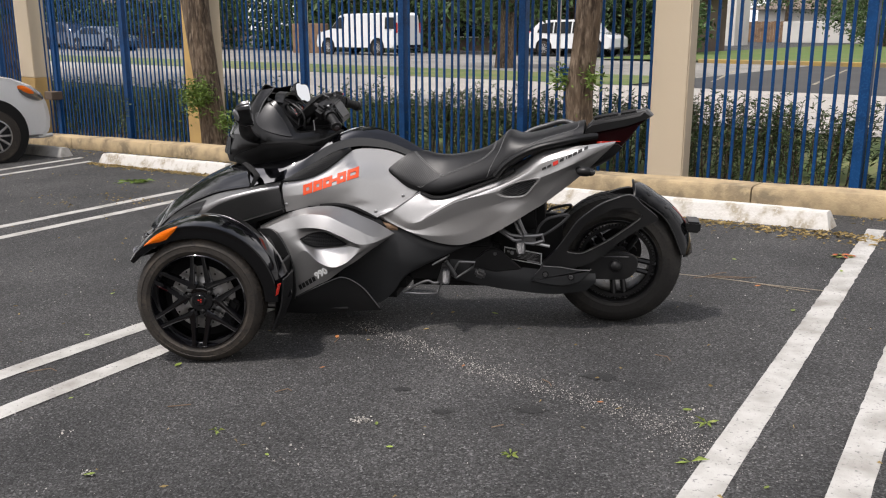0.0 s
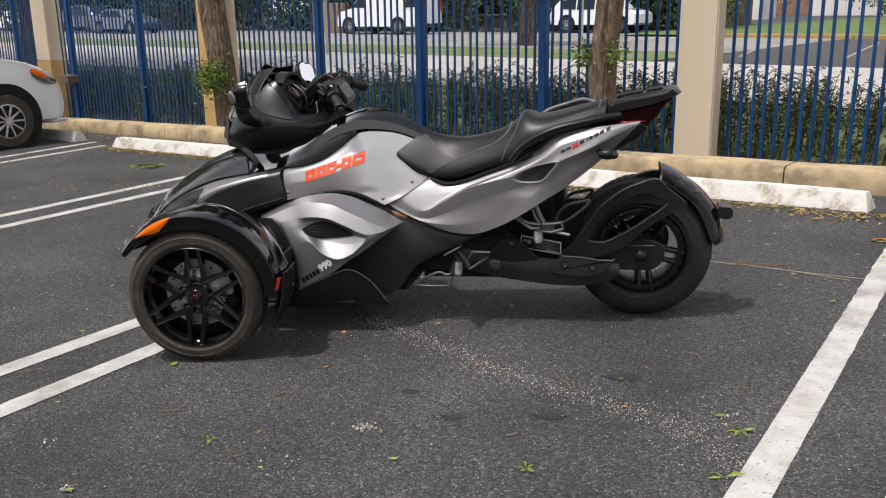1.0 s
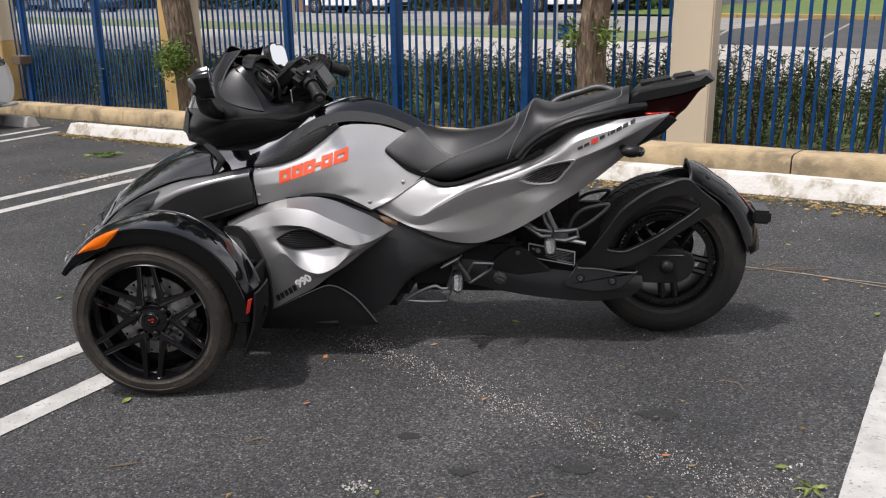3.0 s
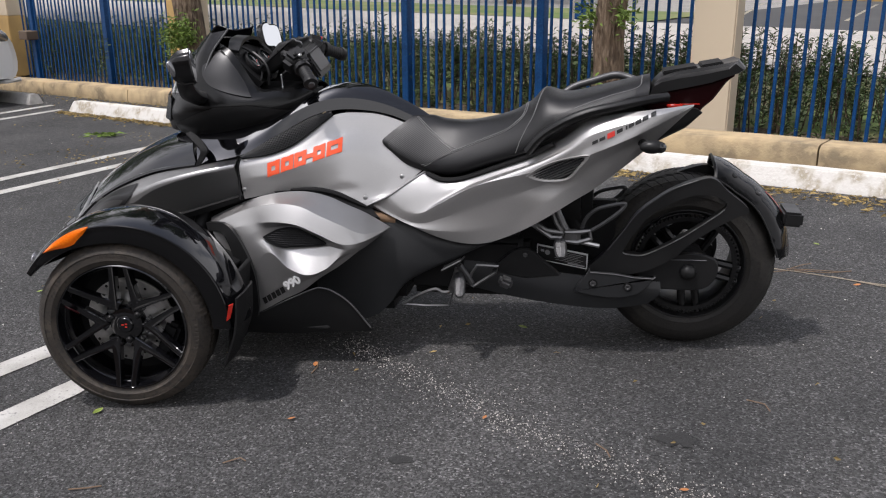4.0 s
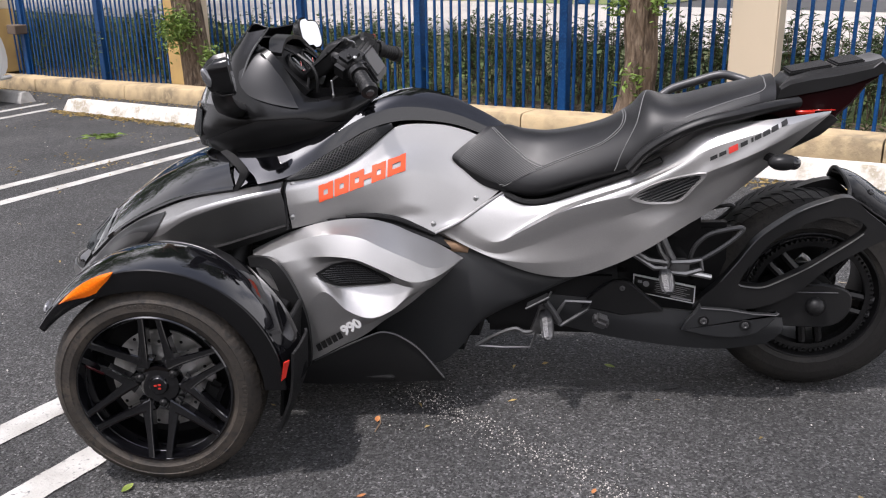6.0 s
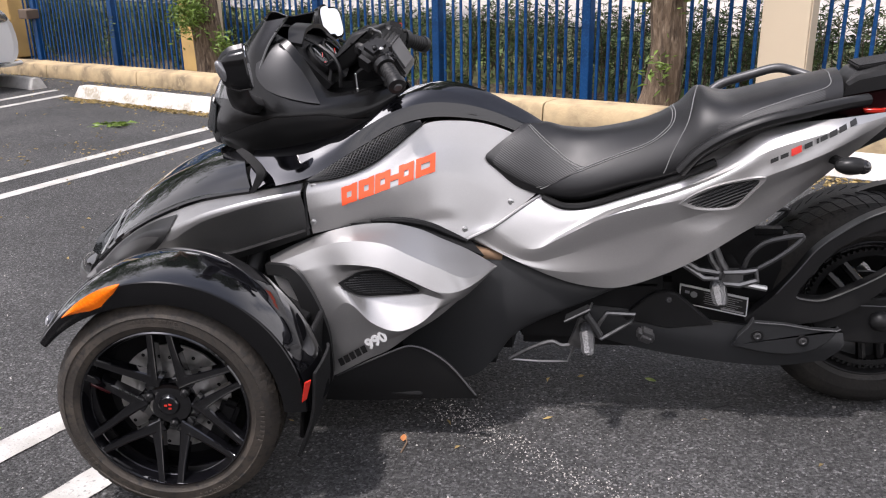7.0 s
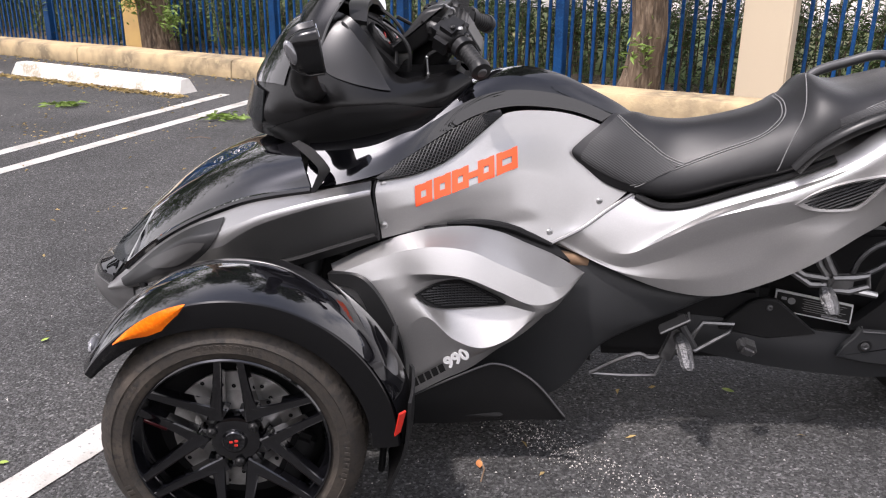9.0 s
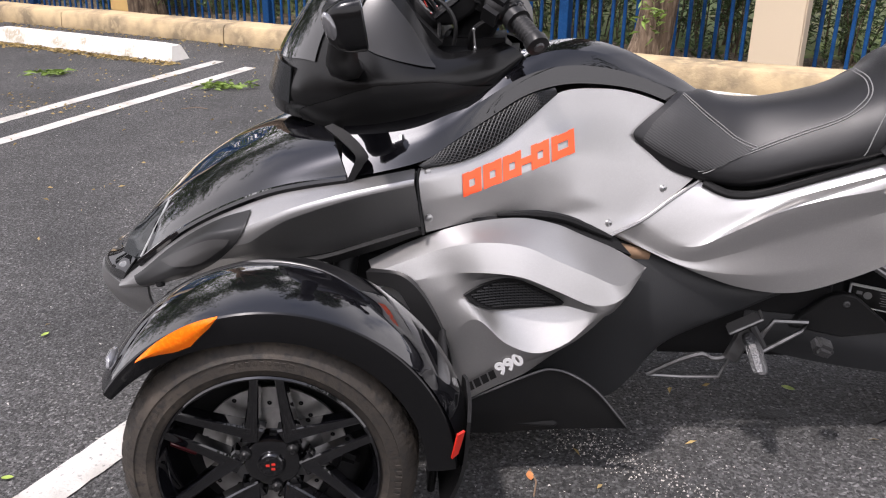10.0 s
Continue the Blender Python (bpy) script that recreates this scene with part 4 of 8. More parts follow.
vehicle("sedan", upright(-45.9, 24.4, 0.02, 8), SEDAN, 1.8, (-1.4, 1.4), 0.33, "car_silver", SEDAN_W, [((2.2, 0.65, 0.68), (0.2, 0.3, 0.12), "clear", "headlight")], "silver-blue parked sedan on the drive", "car", z_belt=0.85)


vehicle("sedan", upright(-64.6, 26.0, 0.02, 0), SEDAN, 1.8, (-1.4, 1.4), 0.33, "car_white", SEDAN_W, [((2.2, 0.65, 0.68), (0.2, 0.3, 0.12), "clear", "headlight")], "white parked sedan far along the drive", "car", z_belt=0.85)


def house(u, v, w, d, h, wall, label, openings, roof="roof", turn=0):
    m = upright(u, v, -0.1, turn)
    ho = thing("house", m.translation, label, "house", "houses across the street")
    part("wall", g_move(g_box((0, d / 2, h / 2), (w, d, h), 0.02), m), wall, ho, smooth=False)
    rf = [(-w / 2 - 1.0, -1.1, h - 0.1), (w / 2 + 1.0, -1.1, h - 0.1), (w / 2 + 1.0, d + 1.1, h - 0.1), (-w / 2 - 1.0, d + 1.1, h - 0.1), (-w / 2 + d * 0.4, d / 2, h + d * 0.22), (w / 2 - d * 0.4, d / 2, h + d * 0.22)]
    part("roof", g_move((rf, [(0, 1, 5, 4), (1, 2, 5), (2, 3, 4, 5), (3, 0, 4), (0, 3, 2, 1)]), m), roof, ho, smooth=False)
    for x, z, ww, hh, kind in openings:
        fr = part("window" if kind == "window" else "door", g_move(g_box((x, -0.03, z), (ww + 0.16, 0.1, hh + 0.16), 0.015), m), "house_white", ho, smooth=False)
        part("pane", g_move(g_box((x, -0.075, z), (ww, 0.03, hh), 0.005), m), "car_glass" if kind == "window" else "house_dark", fr, smooth=False)


house(-30, 38, 26, 9, 3.2, "house_dark", "low brown house with a tiled roof", [(-9, 1.6, 1.6, 1.2, "window"), (-4, 1.2, 1.0, 2.1, "door"), (2, 1.6, 2.2, 1.3, "window"), (8, 1.6, 1.6, 1.2, "window")])
house(-20.2, 40, 8.5, 8, 3.4, "house_dark", "tan rendered house behind the parked cars", [(-1.5, 1.6, 1.5, 1.3, "window"), (2.0, 1.2, 1.0, 2.2, "door")])
house(-62, 30, 24, 9, 3.2, "house_tan", "tan house hidden by trees", [(-5, 1.6, 1.6, 1.2, "window"), (3, 1.6, 1.6, 1.2, "window")])
house(12, 101, 90, 10, 3.6, "house_white", "long white house beyond the lawn", [(-35, 1.8, 3, 1.4, "window"), (-22, 1.8, 3, 1.4, "window"), (-5, 1.6, 1.4, 2.6, "door"), (8, 1.8, 3, 1.4, "window")])


def far_tree(u, v, h, spread, seed, n=150, low=1.2, girth=0.28):
    m = upright(u, v, 0)
    r = np.random.default_rng(seed)
    tr = thing("tree", m.translation, "leafy green tree across the street or added out of view", "tree", "trees across the street")
    part("trunk", g_move(g_tube(crom([(0, 0, 0), (0.15, 0, h * 0.3), (0, 0.1, h * 0.6)], 8), np.linspace(girth, 0.43 * girth, 8), 9), m), "bark", tr)
    cen, dr = [], []
    for _ in range(n):
        c = np.array((r.normal(0, spread * 0.42), r.normal(0, spread * 0.42), r.uniform(low, h)))
        for _ in range(26):
            cen.append(tuple(m @ Vector(c + r.normal(0, 0.38, 3))))
            dr.append(tuple(r.normal(0, 1, 3)))
    part("crown", leaves(np.array(cen), np.array(dr), 0.32, 0.16, seed), "leaf_tree", tr, smooth=False)


far_tree(-15.5, 3.5, 5.6, 5.0, 50, n=200, low=2.5)
# the next three stand out of view, added only for leafy reflections in the paint
far_tree(-17, 1.5, 17, 6.5, 51, n=520, low=4.5)
far_tree(-25, -1, 18, 7.0, 52, n=520, low=4.0)
far_tree(13.0, -4, 12, 4.0, 53, n=150, low=5.5)
far_tree(-33, 33, 6, 4.5, 31, low=0.6)
far_tree(-38, 33, 6, 4.5, 32, low=0.6)
far_tree(-44, 30, 6, 4.5, 33, low=1.5)
far_tree(-51, 30, 6, 4.5, 34, low=0.6)
far_tree(-58, 26, 6, 4.5, 35, low=0.6)
far_tree(-12.6, 19.4, 6, 2.4, 36, low=2.3, girth=0.36)
far_tree(-22.2, 35, 6, 3.0, 37, low=0.8)
far_tree(-17.0, 37.5, 4.6, 2.4, 45, low=0.3)
far_tree(-14.6, 37.0, 4.2, 2.2, 46, n=110, low=0.3)
far_tree(-10.0, 62, 7, 4.0, 38, low=0.5)
far_tree(-13.5, 74, 8, 4.5, 39, low=0.7)
far_tree(-25.5, 88, 9, 6.0, 43, low=3.2)
far_tree(-20.0, 90, 9, 6.0, 44, low=2.6)
far_tree(6, 60, 7, 5.0, 40, low=2.4)
far_tree(-14, 88, 8, 6.5, 41, low=1.5)
far_tree(22, 70, 8, 6.0, 42, low=2.0)

# a tall dark screen of foliage behind the cars
r = np.random.default_rng(77)
cen, dr = [], []
for _ in range(520):
    u = r.uniform(-75, -21.5)
    v, z = 33 + r.normal(0, 0.6) - (6 if u < -50 else 0), r.uniform(0.3, 4.6)
    for _ in range(26):
        p = at(u + r.normal(0, 0.5), v + r.normal(0, 0.3), z + r.normal(0, 0.4))
        cen.append(tuple(p))
        dr.append(tuple(r.normal(0, 1, 3)))
solid("shrubbery", leaves(np.array(cen), np.array(dr), 0.38, 0.2, 78), "leaf_tree", "tall dark green shrubs behind the parked cars", "shrubs", kind="stuff", smooth=False)

# a white corner building, a hung lantern on it and a timber post by the street
white = thing("gate_house", at(-23.6, 63), "white rendered corner building beyond the street", "building")
mm = upright(-23.6, 63, 0, 0)
part("wall", g_move(g_box((0, 1.5, 2.0), (5.0, 3.0, 5.0), 0.03), mm), "house_white", white, smooth=False)
lant = part("lantern", g_move(g_box((0.9, -0.12, 2.3), (1.1, 0.2, 1.9), 0.05), mm), "rust_wood", white, "brown framed wall lantern", smooth=False)
part("pane", g_move(g_box((0.9, -0.23, 2.3), (0.7, 0.03, 1.4), 0.01), mm), "concrete", lant, smooth=False)
solid("garden_wall", g_join(*[g_move(g_box((0, 0, 0.95), (3.0, 0.2, 1.9), 0.03), upright(u, 80, 0)) for u in np.arange(-21.5, -15, 3.02)]), "house_white", "low white garden wall beyond the lawn", "wall", kind="structure", smooth=False)
solid("board_fence", g_join(*[g_move(g_box((0, 0, 0.95 + 0.03 * (k % 3)), (0.28, 0.05, 1.9), 0.01), upright(-28.0 + 0.3 * k, 80.2, 0)) for k in range(17)]), "rust_wood", "weathered grey-brown board fence beyond the lawn", "fence", kind="structure", smooth=False)
solid("timber_post", g_move(g_join(g_box((0, 0, 0.55), (0.5, 0.5, 1.1), 0.03), g_box((0, 0, 1.2), (0.34, 0.34, 0.25), 0.03)), upright(-0.9, 27.0, 0, 20)), "rust_wood", "squat brown timber post beside the street", "post", smooth=False)
solid("meter_box", g_move(g_box((0, 0, 0.5), (0.26, 0.2, 0.14), 0.01), upright(-9.72, 1.3, 0.25)), "house_dark", "small brown box fixed beside the fence column", "box", smooth=False)
for u, v in ((-14.63, 12.0), (-5.94, 12.0)):
    solid("utility_pole", g_move(g_tube([(0, 0, -0.1), (0, 0, 3.4)], 0.05, 8), upright(u, v)), "concrete", "thin pale metal pole by the pavement", "pole", "poles")
solid("recycling_box", g_move(g_join(g_box((0, 0, 0.2), (0.26, 0.22, 0.34), 0.03), g_box((0, 0, 0.39), (0.3, 0.26, 0.04), 0.01)), upright(-6.29, 12.95)), "blue", "small blue plastic box on the verge", "box", smooth=False)
for k, (u, v) in enumerate(((-32.3, 28.2), (-31.2, 28.4))):
    solid("planter_box", g_move(g_box((0, 0, 0.8), (1.0, 0.6, 1.6), 0.04), upright(u, v)), "rust_wood", "weathered timber crate beside the drive", "crate", "crates", smooth=False)

# a white sedan parked nose to the kerb
wm = LOT_M @ pose(-7.05, -2.99, 0, 0, 0, 90) @ Matrix.Scale(1.06, 4)
NOSE = [(-2.3, 0.4), (-2.36, 0.7), (-2.3, 1.05), (-1.7, 1.18), (-1.05, 1.55), (-0.4, 1.62), (0.3, 1.58), (1.0, 1.15), (1.5, 1.07), (1.80, 1.0), (2.02, 0.91), (2.19, 0.80), (2.29, 0.68), (2.33, 0.56), (2.34, 0.46), (2.31, 0.36), (2.25, 0.30), (2.15, 0.27), (-2.2, 0.27)]
car = vehicle("sedan", wm, NOSE, 1.82, (-1.4, 1.42), 0.33, "car_white", SEDAN_W, [], "white sedan parked nose to the kerb", "car", z_belt=0.85, nose=1.75)
for s in (-1, 1):
    lamp = part("headlight", g_move(g_ball((0, 0, 0), (0.22, 0.06, 0.075), 18, 10), wm @ pose(2.00, s * 0.760, 0.815, 0, 22, -s * 22)), "clear", car, "clear headlight")
    part("turn_lens", g_move(g_ball((0, 0, 0), (0.14, 0.055, 0.048), 14, 8), wm @ pose(1.925, s * 0.800, 0.850, 0, 24, -s * 16)), "orange_lens", lamp, "amber lens")
    part("bumper_lip", g_move(g_box((2.09, s * 0.45, 0.262), (0.28, 0.50, 0.05), 0.02, pose(0, 0, 0, 0, 0, -s * 24)), wm), "car_white", car)

# loose pale chips and bits scattered over the asphalt
r = np.random.default_rng(91)
cen, dr = [], []
for _ in range(1500):
    u, v = r.uniform(-7.5, 5.5), -7.5 * r.random() ** 1.6 - 0.15
    q = LOT_M @ Vector((u, v, 0.004))
    cen.append(tuple(q))
    an = r.uniform(0, 6.3)
    dr.append((math.cos(an), math.sin(an), r.uniform(0.1, 0.5)))
cen, dr = np.array(cen), np.array(dr)
solid("loose_debris", leaves(cen[:420], dr[:420], 0.012, 0.009, 92), "pebble", "pale stone chips scattered on the asphalt", "debris", kind="stuff", smooth=False)
rc = np.random.default_rng(97)
cs, ds = [], []
for x, y, n, spread in ((0.856, -0.613, 46, 0.016), (0.072, -1.124, 9, 0.012), (0.10, -1.14, 7, 0.008), (2.02, -0.40, 16, 0.05), (0.66, -0.92, 14, 0.05), (-0.16, -0.86, 8, 0.02)):
    for _ in range(n):
        cs.append((x + rc.normal(0, spread), y + rc.normal(0, spread * 0.8), 0.005))
        ds.append((rc.normal(), rc.normal(), 0.15))
solid("pale_crumbs", leaves(np.array(cs), np.array(ds), 0.011, 0.008, 98), "pebble", "pale crumbs in small heaps on the asphalt", "debris", kind="stuff", smooth=False)
rl = np.random.default_rng(95)
spots_ = [(rl.uniform(-3.2, 0.3), rl.uniform(-3.6, -0.8)) for _ in range(26)]
more = []
for su, sv in spots_:
    for _ in range(int(rl.integers(2, 14))):
        more.append(tuple(at(su + rl.normal(0, 0.09), sv + rl.normal(0, 0.07), 0.006)))
cen_b = np.concatenate([cen[900:], np.array(more)])
dr_b = np.concatenate([dr[900:], np.stack([rl.normal(0, 1, len(more)), rl.normal(0, 1, len(more)), rl.uniform(0, 0.25, len(more))], 1)])
solid("leaf_bits", leaves(cen_b, dr_b, 0.030, 0.010, 93), "straw", "bits of dry leaf scattered on the asphalt", "leaf litter", kind="stuff", smooth=False)

# ---- the three-wheeled motorcycle ----
bike = thing("motorcycle", (0.9, YC, 0), "silver and black three-wheeled roadster motorcycle with two front wheels", "motorcycle")


def both(name, g, mat, label="", parent=None, **kw):
    a = part(name, g, mat, parent or bike, label, **kw)
    b = part(name, g_flip(g), mat, parent or bike, label, **kw)
    return a, b


def patch(grid, top, low, n=24, k=10, lift=(0, -0.004, 0.001)):
    """A skin laid on a panel between two lines given in the panel's own running coordinates."""
    h_, w_ = grid.shape[0] - 1, grid.shape[1] - 1
    a_, b_ = crom(top, n), crom(low, n)
    out = []
    for s in np.linspace(0, 1, k):
        row = []
        for q in a_ + (b_ - a_) * s:
            y, x = min(max(q[1], 0), 1) * h_, min(max(q[0], 0), 1) * w_
            i, j = min(int(y), h_ - 1), min(int(x), w_ - 1)
            fy, fx = y - i, x - j
            g = (grid[i, j] * (1 - fx) + grid[i, j + 1] * fx) * (1 - fy) + (grid[i + 1, j] * (1 - fx) + grid[i + 1, j + 1] * fx) * fy
            row.append(g + np.array(lift))
        out.append(row)
    return g_grid(np.array(out))


# body panels, near side given and mirrored
tank_rows = [
    [(0.239, 0.376, 0.723), (0.315, 0.407, 0.726), (0.391, 0.450, 0.749), (0.460, 0.496, 0.794), (0.531, 0.543, 0.847), (0.629, 0.575, 0.849), (0.713, 0.590, 0.832), (0.800, 0.600, 0.793), (0.870, 0.605, 0.740)],
    [(0.236, 0.360, 0.697), (0.320, 0.392, 0.704), (0.400, 0.432, 0.722), (0.470, 0.472, 0.752), (0.540, 0.517, 0.790), (0.620, 0.547, 0.795), (0.700, 0.562, 0.770), (0.780, 0.555, 0.720), (0.852, 0.545, 0.668)],
    [(0.240, 0.353, 0.655), (0.325, 0.379, 0.665), (0.400, 0.407, 0.680), (0.470, 0.437, 0.700), (0.535, 0.468, 0.720), (0.605, 0.497, 0.717), (0.675, 0.516, 0.692), (0.735, 0.520, 0.655), (0.785, 0.514, 0.612)],
    [(0.246, 0.350, 0.614), (0.325, 0.376, 0.628), (0.400, 0.404, 0.637), (0.468, 0.430, 0.642), (0.530, 0.450, 0.640), (0.590, 0.462, 0.626), (0.645, 0.478, 0.602), (0.690, 0.486, 0.580), (0.722, 0.486, 0.574)],
    [(0.250, 0.347, 0.587), (0.310, 0.370, 0.596), (0.370, 0.394, 0.604), (0.430, 0.416, 0.606), (0.485, 0.432, 0.604), (0.535, 0.444, 0.594), (0.580, 0.446, 0.576), (0.615, 0.452, 0.558), (0.649, 0.458, 0.545)]]
side_l, side_r = both("tank_side_panel", g_sheet(tank_rows, 46, 33, facet=0.6), "silver", "silver metallic tank side panel", angle=12)
rear_rows = [
    [(0.852, 0.530, 0.648), (0.886, 0.510, 0.630), (0.923, 0.502, 0.621), (0.985, 0.500, 0.627), (1.098, 0.494, 0.668), (1.224, 0.486, 0.720), (1.327, 0.476, 0.772), (1.402, 0.472, 0.828), (1.492, 0.476, 0.853), (1.610, 0.480, 0.866), (1.745, 0.515, 0.878)],
    [(0.795, 0.514, 0.620), (0.860, 0.489, 0.585), (0.930, 0.481, 0.590), (1.020, 0.485, 0.618), (1.120, 0.474, 0.655), (1.240, 0.460, 0.698), (1.340, 0.444, 0.745), (1.430, 0.436, 0.795), (1.530, 0.440, 0.827), (1.635, 0.462, 0.852), (1.744, 0.514, 0.876)],
    [(0.715, 0.486, 0.573), (0.780, 0.473, 0.527), (0.840, 0.461, 0.517), (0.910, 0.454, 0.552), (1.000, 0.447, 0.601), (1.090, 0.442, 0.635), (1.205, 0.434, 0.663), (1.340, 0.432, 0.699), (1.430, 0.423, 0.735), (1.570, 0.436, 0.793), (1.743, 0.512, 0.873)],
    [(0.670, 0.487, 0.550), (0.755, 0.472, 0.503), (0.835, 0.462, 0.480), (0.925, 0.457, 0.503), (1.025, 0.450, 0.541), (1.115, 0.446, 0.573), (1.215, 0.443, 0.606), (1.330, 0.444, 0.648), (1.430, 0.441, 0.695), (1.580, 0.467, 0.772), (1.742, 0.512, 0.871)],
    [(0.656, 0.486, 0.542), (0.745, 0.470, 0.498), (0.835, 0.456, 0.466), (0.950, 0.444, 0.458), (1.070, 0.438, 0.473), (1.180, 0.438, 0.514), (1.279, 0.433, 0.572), (1.365, 0.445, 0.620), (1.450, 0.455, 0.662), (1.590, 0.492, 0.752), (1.741, 0.512, 0.869)],
    [(0.646, 0.487, 0.536), (0.740, 0.473, 0.500), (0.840, 0.457, 0.458), (0.950, 0.447, 0.424), (1.060, 0.437, 0.420), (1.170, 0.432, 0.458), (1.270, 0.427, 0.512), (1.366, 0.448, 0.570), (1.450, 0.470, 0.620), (1.600, 0.518, 0.733), (1.740, 0.514, 0.867)]]
both("rear_side_panel", g_sheet(rear_rows, 60, 41, facet=0.6), "silver", "silver metallic seat side panel with a scooped lower edge", angle=11)
cover_rows = [
    [(0.120, 0.345, 0.520), (0.196, 0.350, 0.556), (0.275, 0.357, 0.586), (0.358, 0.372, 0.604), (0.452, 0.390, 0.607), (0.529, 0.407, 0.587), (0.590, 0.420, 0.556), (0.662, 0.437, 0.518), (0.735, 0.455, 0.467)],
    [(0.135, 0.310, 0.505), (0.212, 0.302, 0.539), (0.296, 0.304, 0.569), (0.380, 0.299, 0.584), (0.464, 0.298, 0.576), (0.530, 0.296, 0.547), (0.600, 0.302, 0.514), (0.670, 0.338, 0.474), (0.734, 0.453, 0.466)],
    [(0.150, 0.288, 0.480), (0.235, 0.282, 0.503), (0.312, 0.285, 0.518), (0.385, 0.271, 0.527), (0.460, 0.266, 0.520), (0.533, 0.268, 0.489), (0.610, 0.281, 0.452), (0.674, 0.322, 0.452), (0.733, 0.452, 0.465)],
    [(0.172, 0.276, 0.445), (0.250, 0.272, 0.462), (0.318, 0.278, 0.492), (0.390, 0.293, 0.506), (0.462, 0.305, 0.504), (0.538, 0.305, 0.474), (0.616, 0.284, 0.441), (0.673, 0.328, 0.443), (0.732, 0.451, 0.464)],
    [(0.205, 0.268, 0.395), (0.272, 0.263, 0.420), (0.330, 0.274, 0.464), (0.402, 0.302, 0.430), (0.475, 0.314, 0.429), (0.545, 0.312, 0.436), (0.619, 0.286, 0.432), (0.670, 0.332, 0.434), (0.731, 0.450, 0.464)],
    [(0.230, 0.264, 0.335), (0.295, 0.257, 0.372), (0.358, 0.260, 0.424), (0.425, 0.255, 0.371), (0.490, 0.258, 0.348), (0.552, 0.266, 0.368), (0.608, 0.284, 0.412), (0.662, 0.335, 0.420), (0.730, 0.450, 0.463)],
    [(0.248, 0.262, 0.250), (0.298, 0.256, 0.272), (0.352, 0.257, 0.300), (0.410, 0.262, 0.315), (0.470, 0.268, 0.320), (0.535, 0.277, 0.352), (0.594, 0.292, 0.392), (0.653, 0.337, 0.424), (0.728, 0.449, 0.463)],
    [(0.250, 0.266, 0.190), (0.300, 0.260, 0.206), (0.345, 0.263, 0.228), (0.400, 0.270, 0.256), (0.462, 0.277, 0.285), (0.528, 0.288, 0.332), (0.585, 0.302, 0.366), (0.645, 0.341, 0.408), (0.726, 0.448, 0.462)]]
both("engine_cover", g_sheet(cover_rows, 80, 57, facet=0.88), "silver", "silver metallic engine side cover with a scooped vent", angle=9)
front_rows = [
    [(-0.487, 0.405, 0.435), (-0.415, 0.372, 0.490), (-0.319, 0.340, 0.564), (-0.232, 0.331, 0.615), (-0.156, 0.333, 0.649), (-0.081, 0.336, 0.675), (-0.009, 0.339, 0.690), (0.088, 0.343, 0.703), (0.226, 0.372, 0.722)],
    [(-0.488, 0.392, 0.430), (-0.405, 0.345, 0.476), (-0.300, 0.296, 0.552), (-0.212, 0.274, 0.603), (-0.132, 0.272, 0.620), (-0.077, 0.275, 0.642), (-0.016, 0.284, 0.664), (0.102, 0.306, 0.691), (0.229, 0.338, 0.710)],
    [(-0.487, 0.386, 0.426), (-0.400, 0.335, 0.463), (-0.290, 0.268, 0.530), (-0.200, 0.260, 0.575), (-0.125, 0.263, 0.588), (-0.078, 0.268, 0.615), (-0.020, 0.277, 0.643), (0.105, 0.300, 0.678), (0.230, 0.333, 0.698)],
    [(-0.486, 0.385, 0.423), (-0.395, 0.332, 0.457), (-0.285, 0.262, 0.514), (-0.195, 0.262, 0.548), (-0.122, 0.281, 0.556), (-0.068, 0.293, 0.576), (0.000, 0.304, 0.600), (0.112, 0.321, 0.632), (0.234, 0.344, 0.655)],
    [(-0.485, 0.388, 0.420), (-0.390, 0.338, 0.450), (-0.280, 0.272, 0.500), (-0.190, 0.280, 0.525), (-0.120, 0.300, 0.530), (-0.060, 0.318, 0.532), (0.024, 0.334, 0.539), (0.130, 0.346, 0.567), (0.241, 0.354, 0.598)]]
both("front_side_panel", g_sheet(front_rows, 46, 33, facet=0.6), "silver_shaded", "silver front side panel, darkened for shade", angle=11)
fs = surface(front_rows, 90, 65, facet=0.6)
heads = both("headlight_surround", patch(fs, [(0.088, 0.185), (0.176, 0.14), (0.264, 0.11), (0.365, 0.09), (0.459, 0.07), (0.547, 0.09)], [(0.110, 0.97), (0.160, 0.97), (0.235, 0.97), (0.345, 0.86), (0.44, 0.563), (0.548, 0.11)], 40, 24), "lamp_dark", "dark headlight recess")
for h, fl in zip(heads, (lambda q: q, g_flip)):
    part("reflector_bowl", fl(patch(fs, [(0.205, 0.235), (0.25, 0.27), (0.314, 0.311), (0.384, 0.345), (0.447, 0.39)], [(0.208, 0.27), (0.250, 0.50), (0.327, 0.70), (0.409, 0.546), (0.447, 0.403)], 20, 10, (0, -0.007, 0.002))), "lamp_grey", h, "grey headlight bowl")
    part("lamp_socket", fl(g_box((-0.345, 0.302, 0.474), (0.024, 0.012, 0.016), 0.003, pose(0, 0, 0, 0, -20, -30))), "matte", h)
glass_rows = [[(-0.361, 0.450, 0.614), (-0.390, 0.418, 0.557), (-0.420, 0.384, 0.498)], [(-0.400, 0.468, 0.586), (-0.430, 0.436, 0.537), (-0.442, 0.405, 0.490)], [(-0.440, 0.486, 0.556), (-0.475, 0.470, 0.520), (-0.492, 0.455, 0.484)]]
both("bonnet_glass", g_sheet(glass_rows, 14, 12, 0.003, lift=0.006), "car_glass", "dark glass corner of the bonnet")
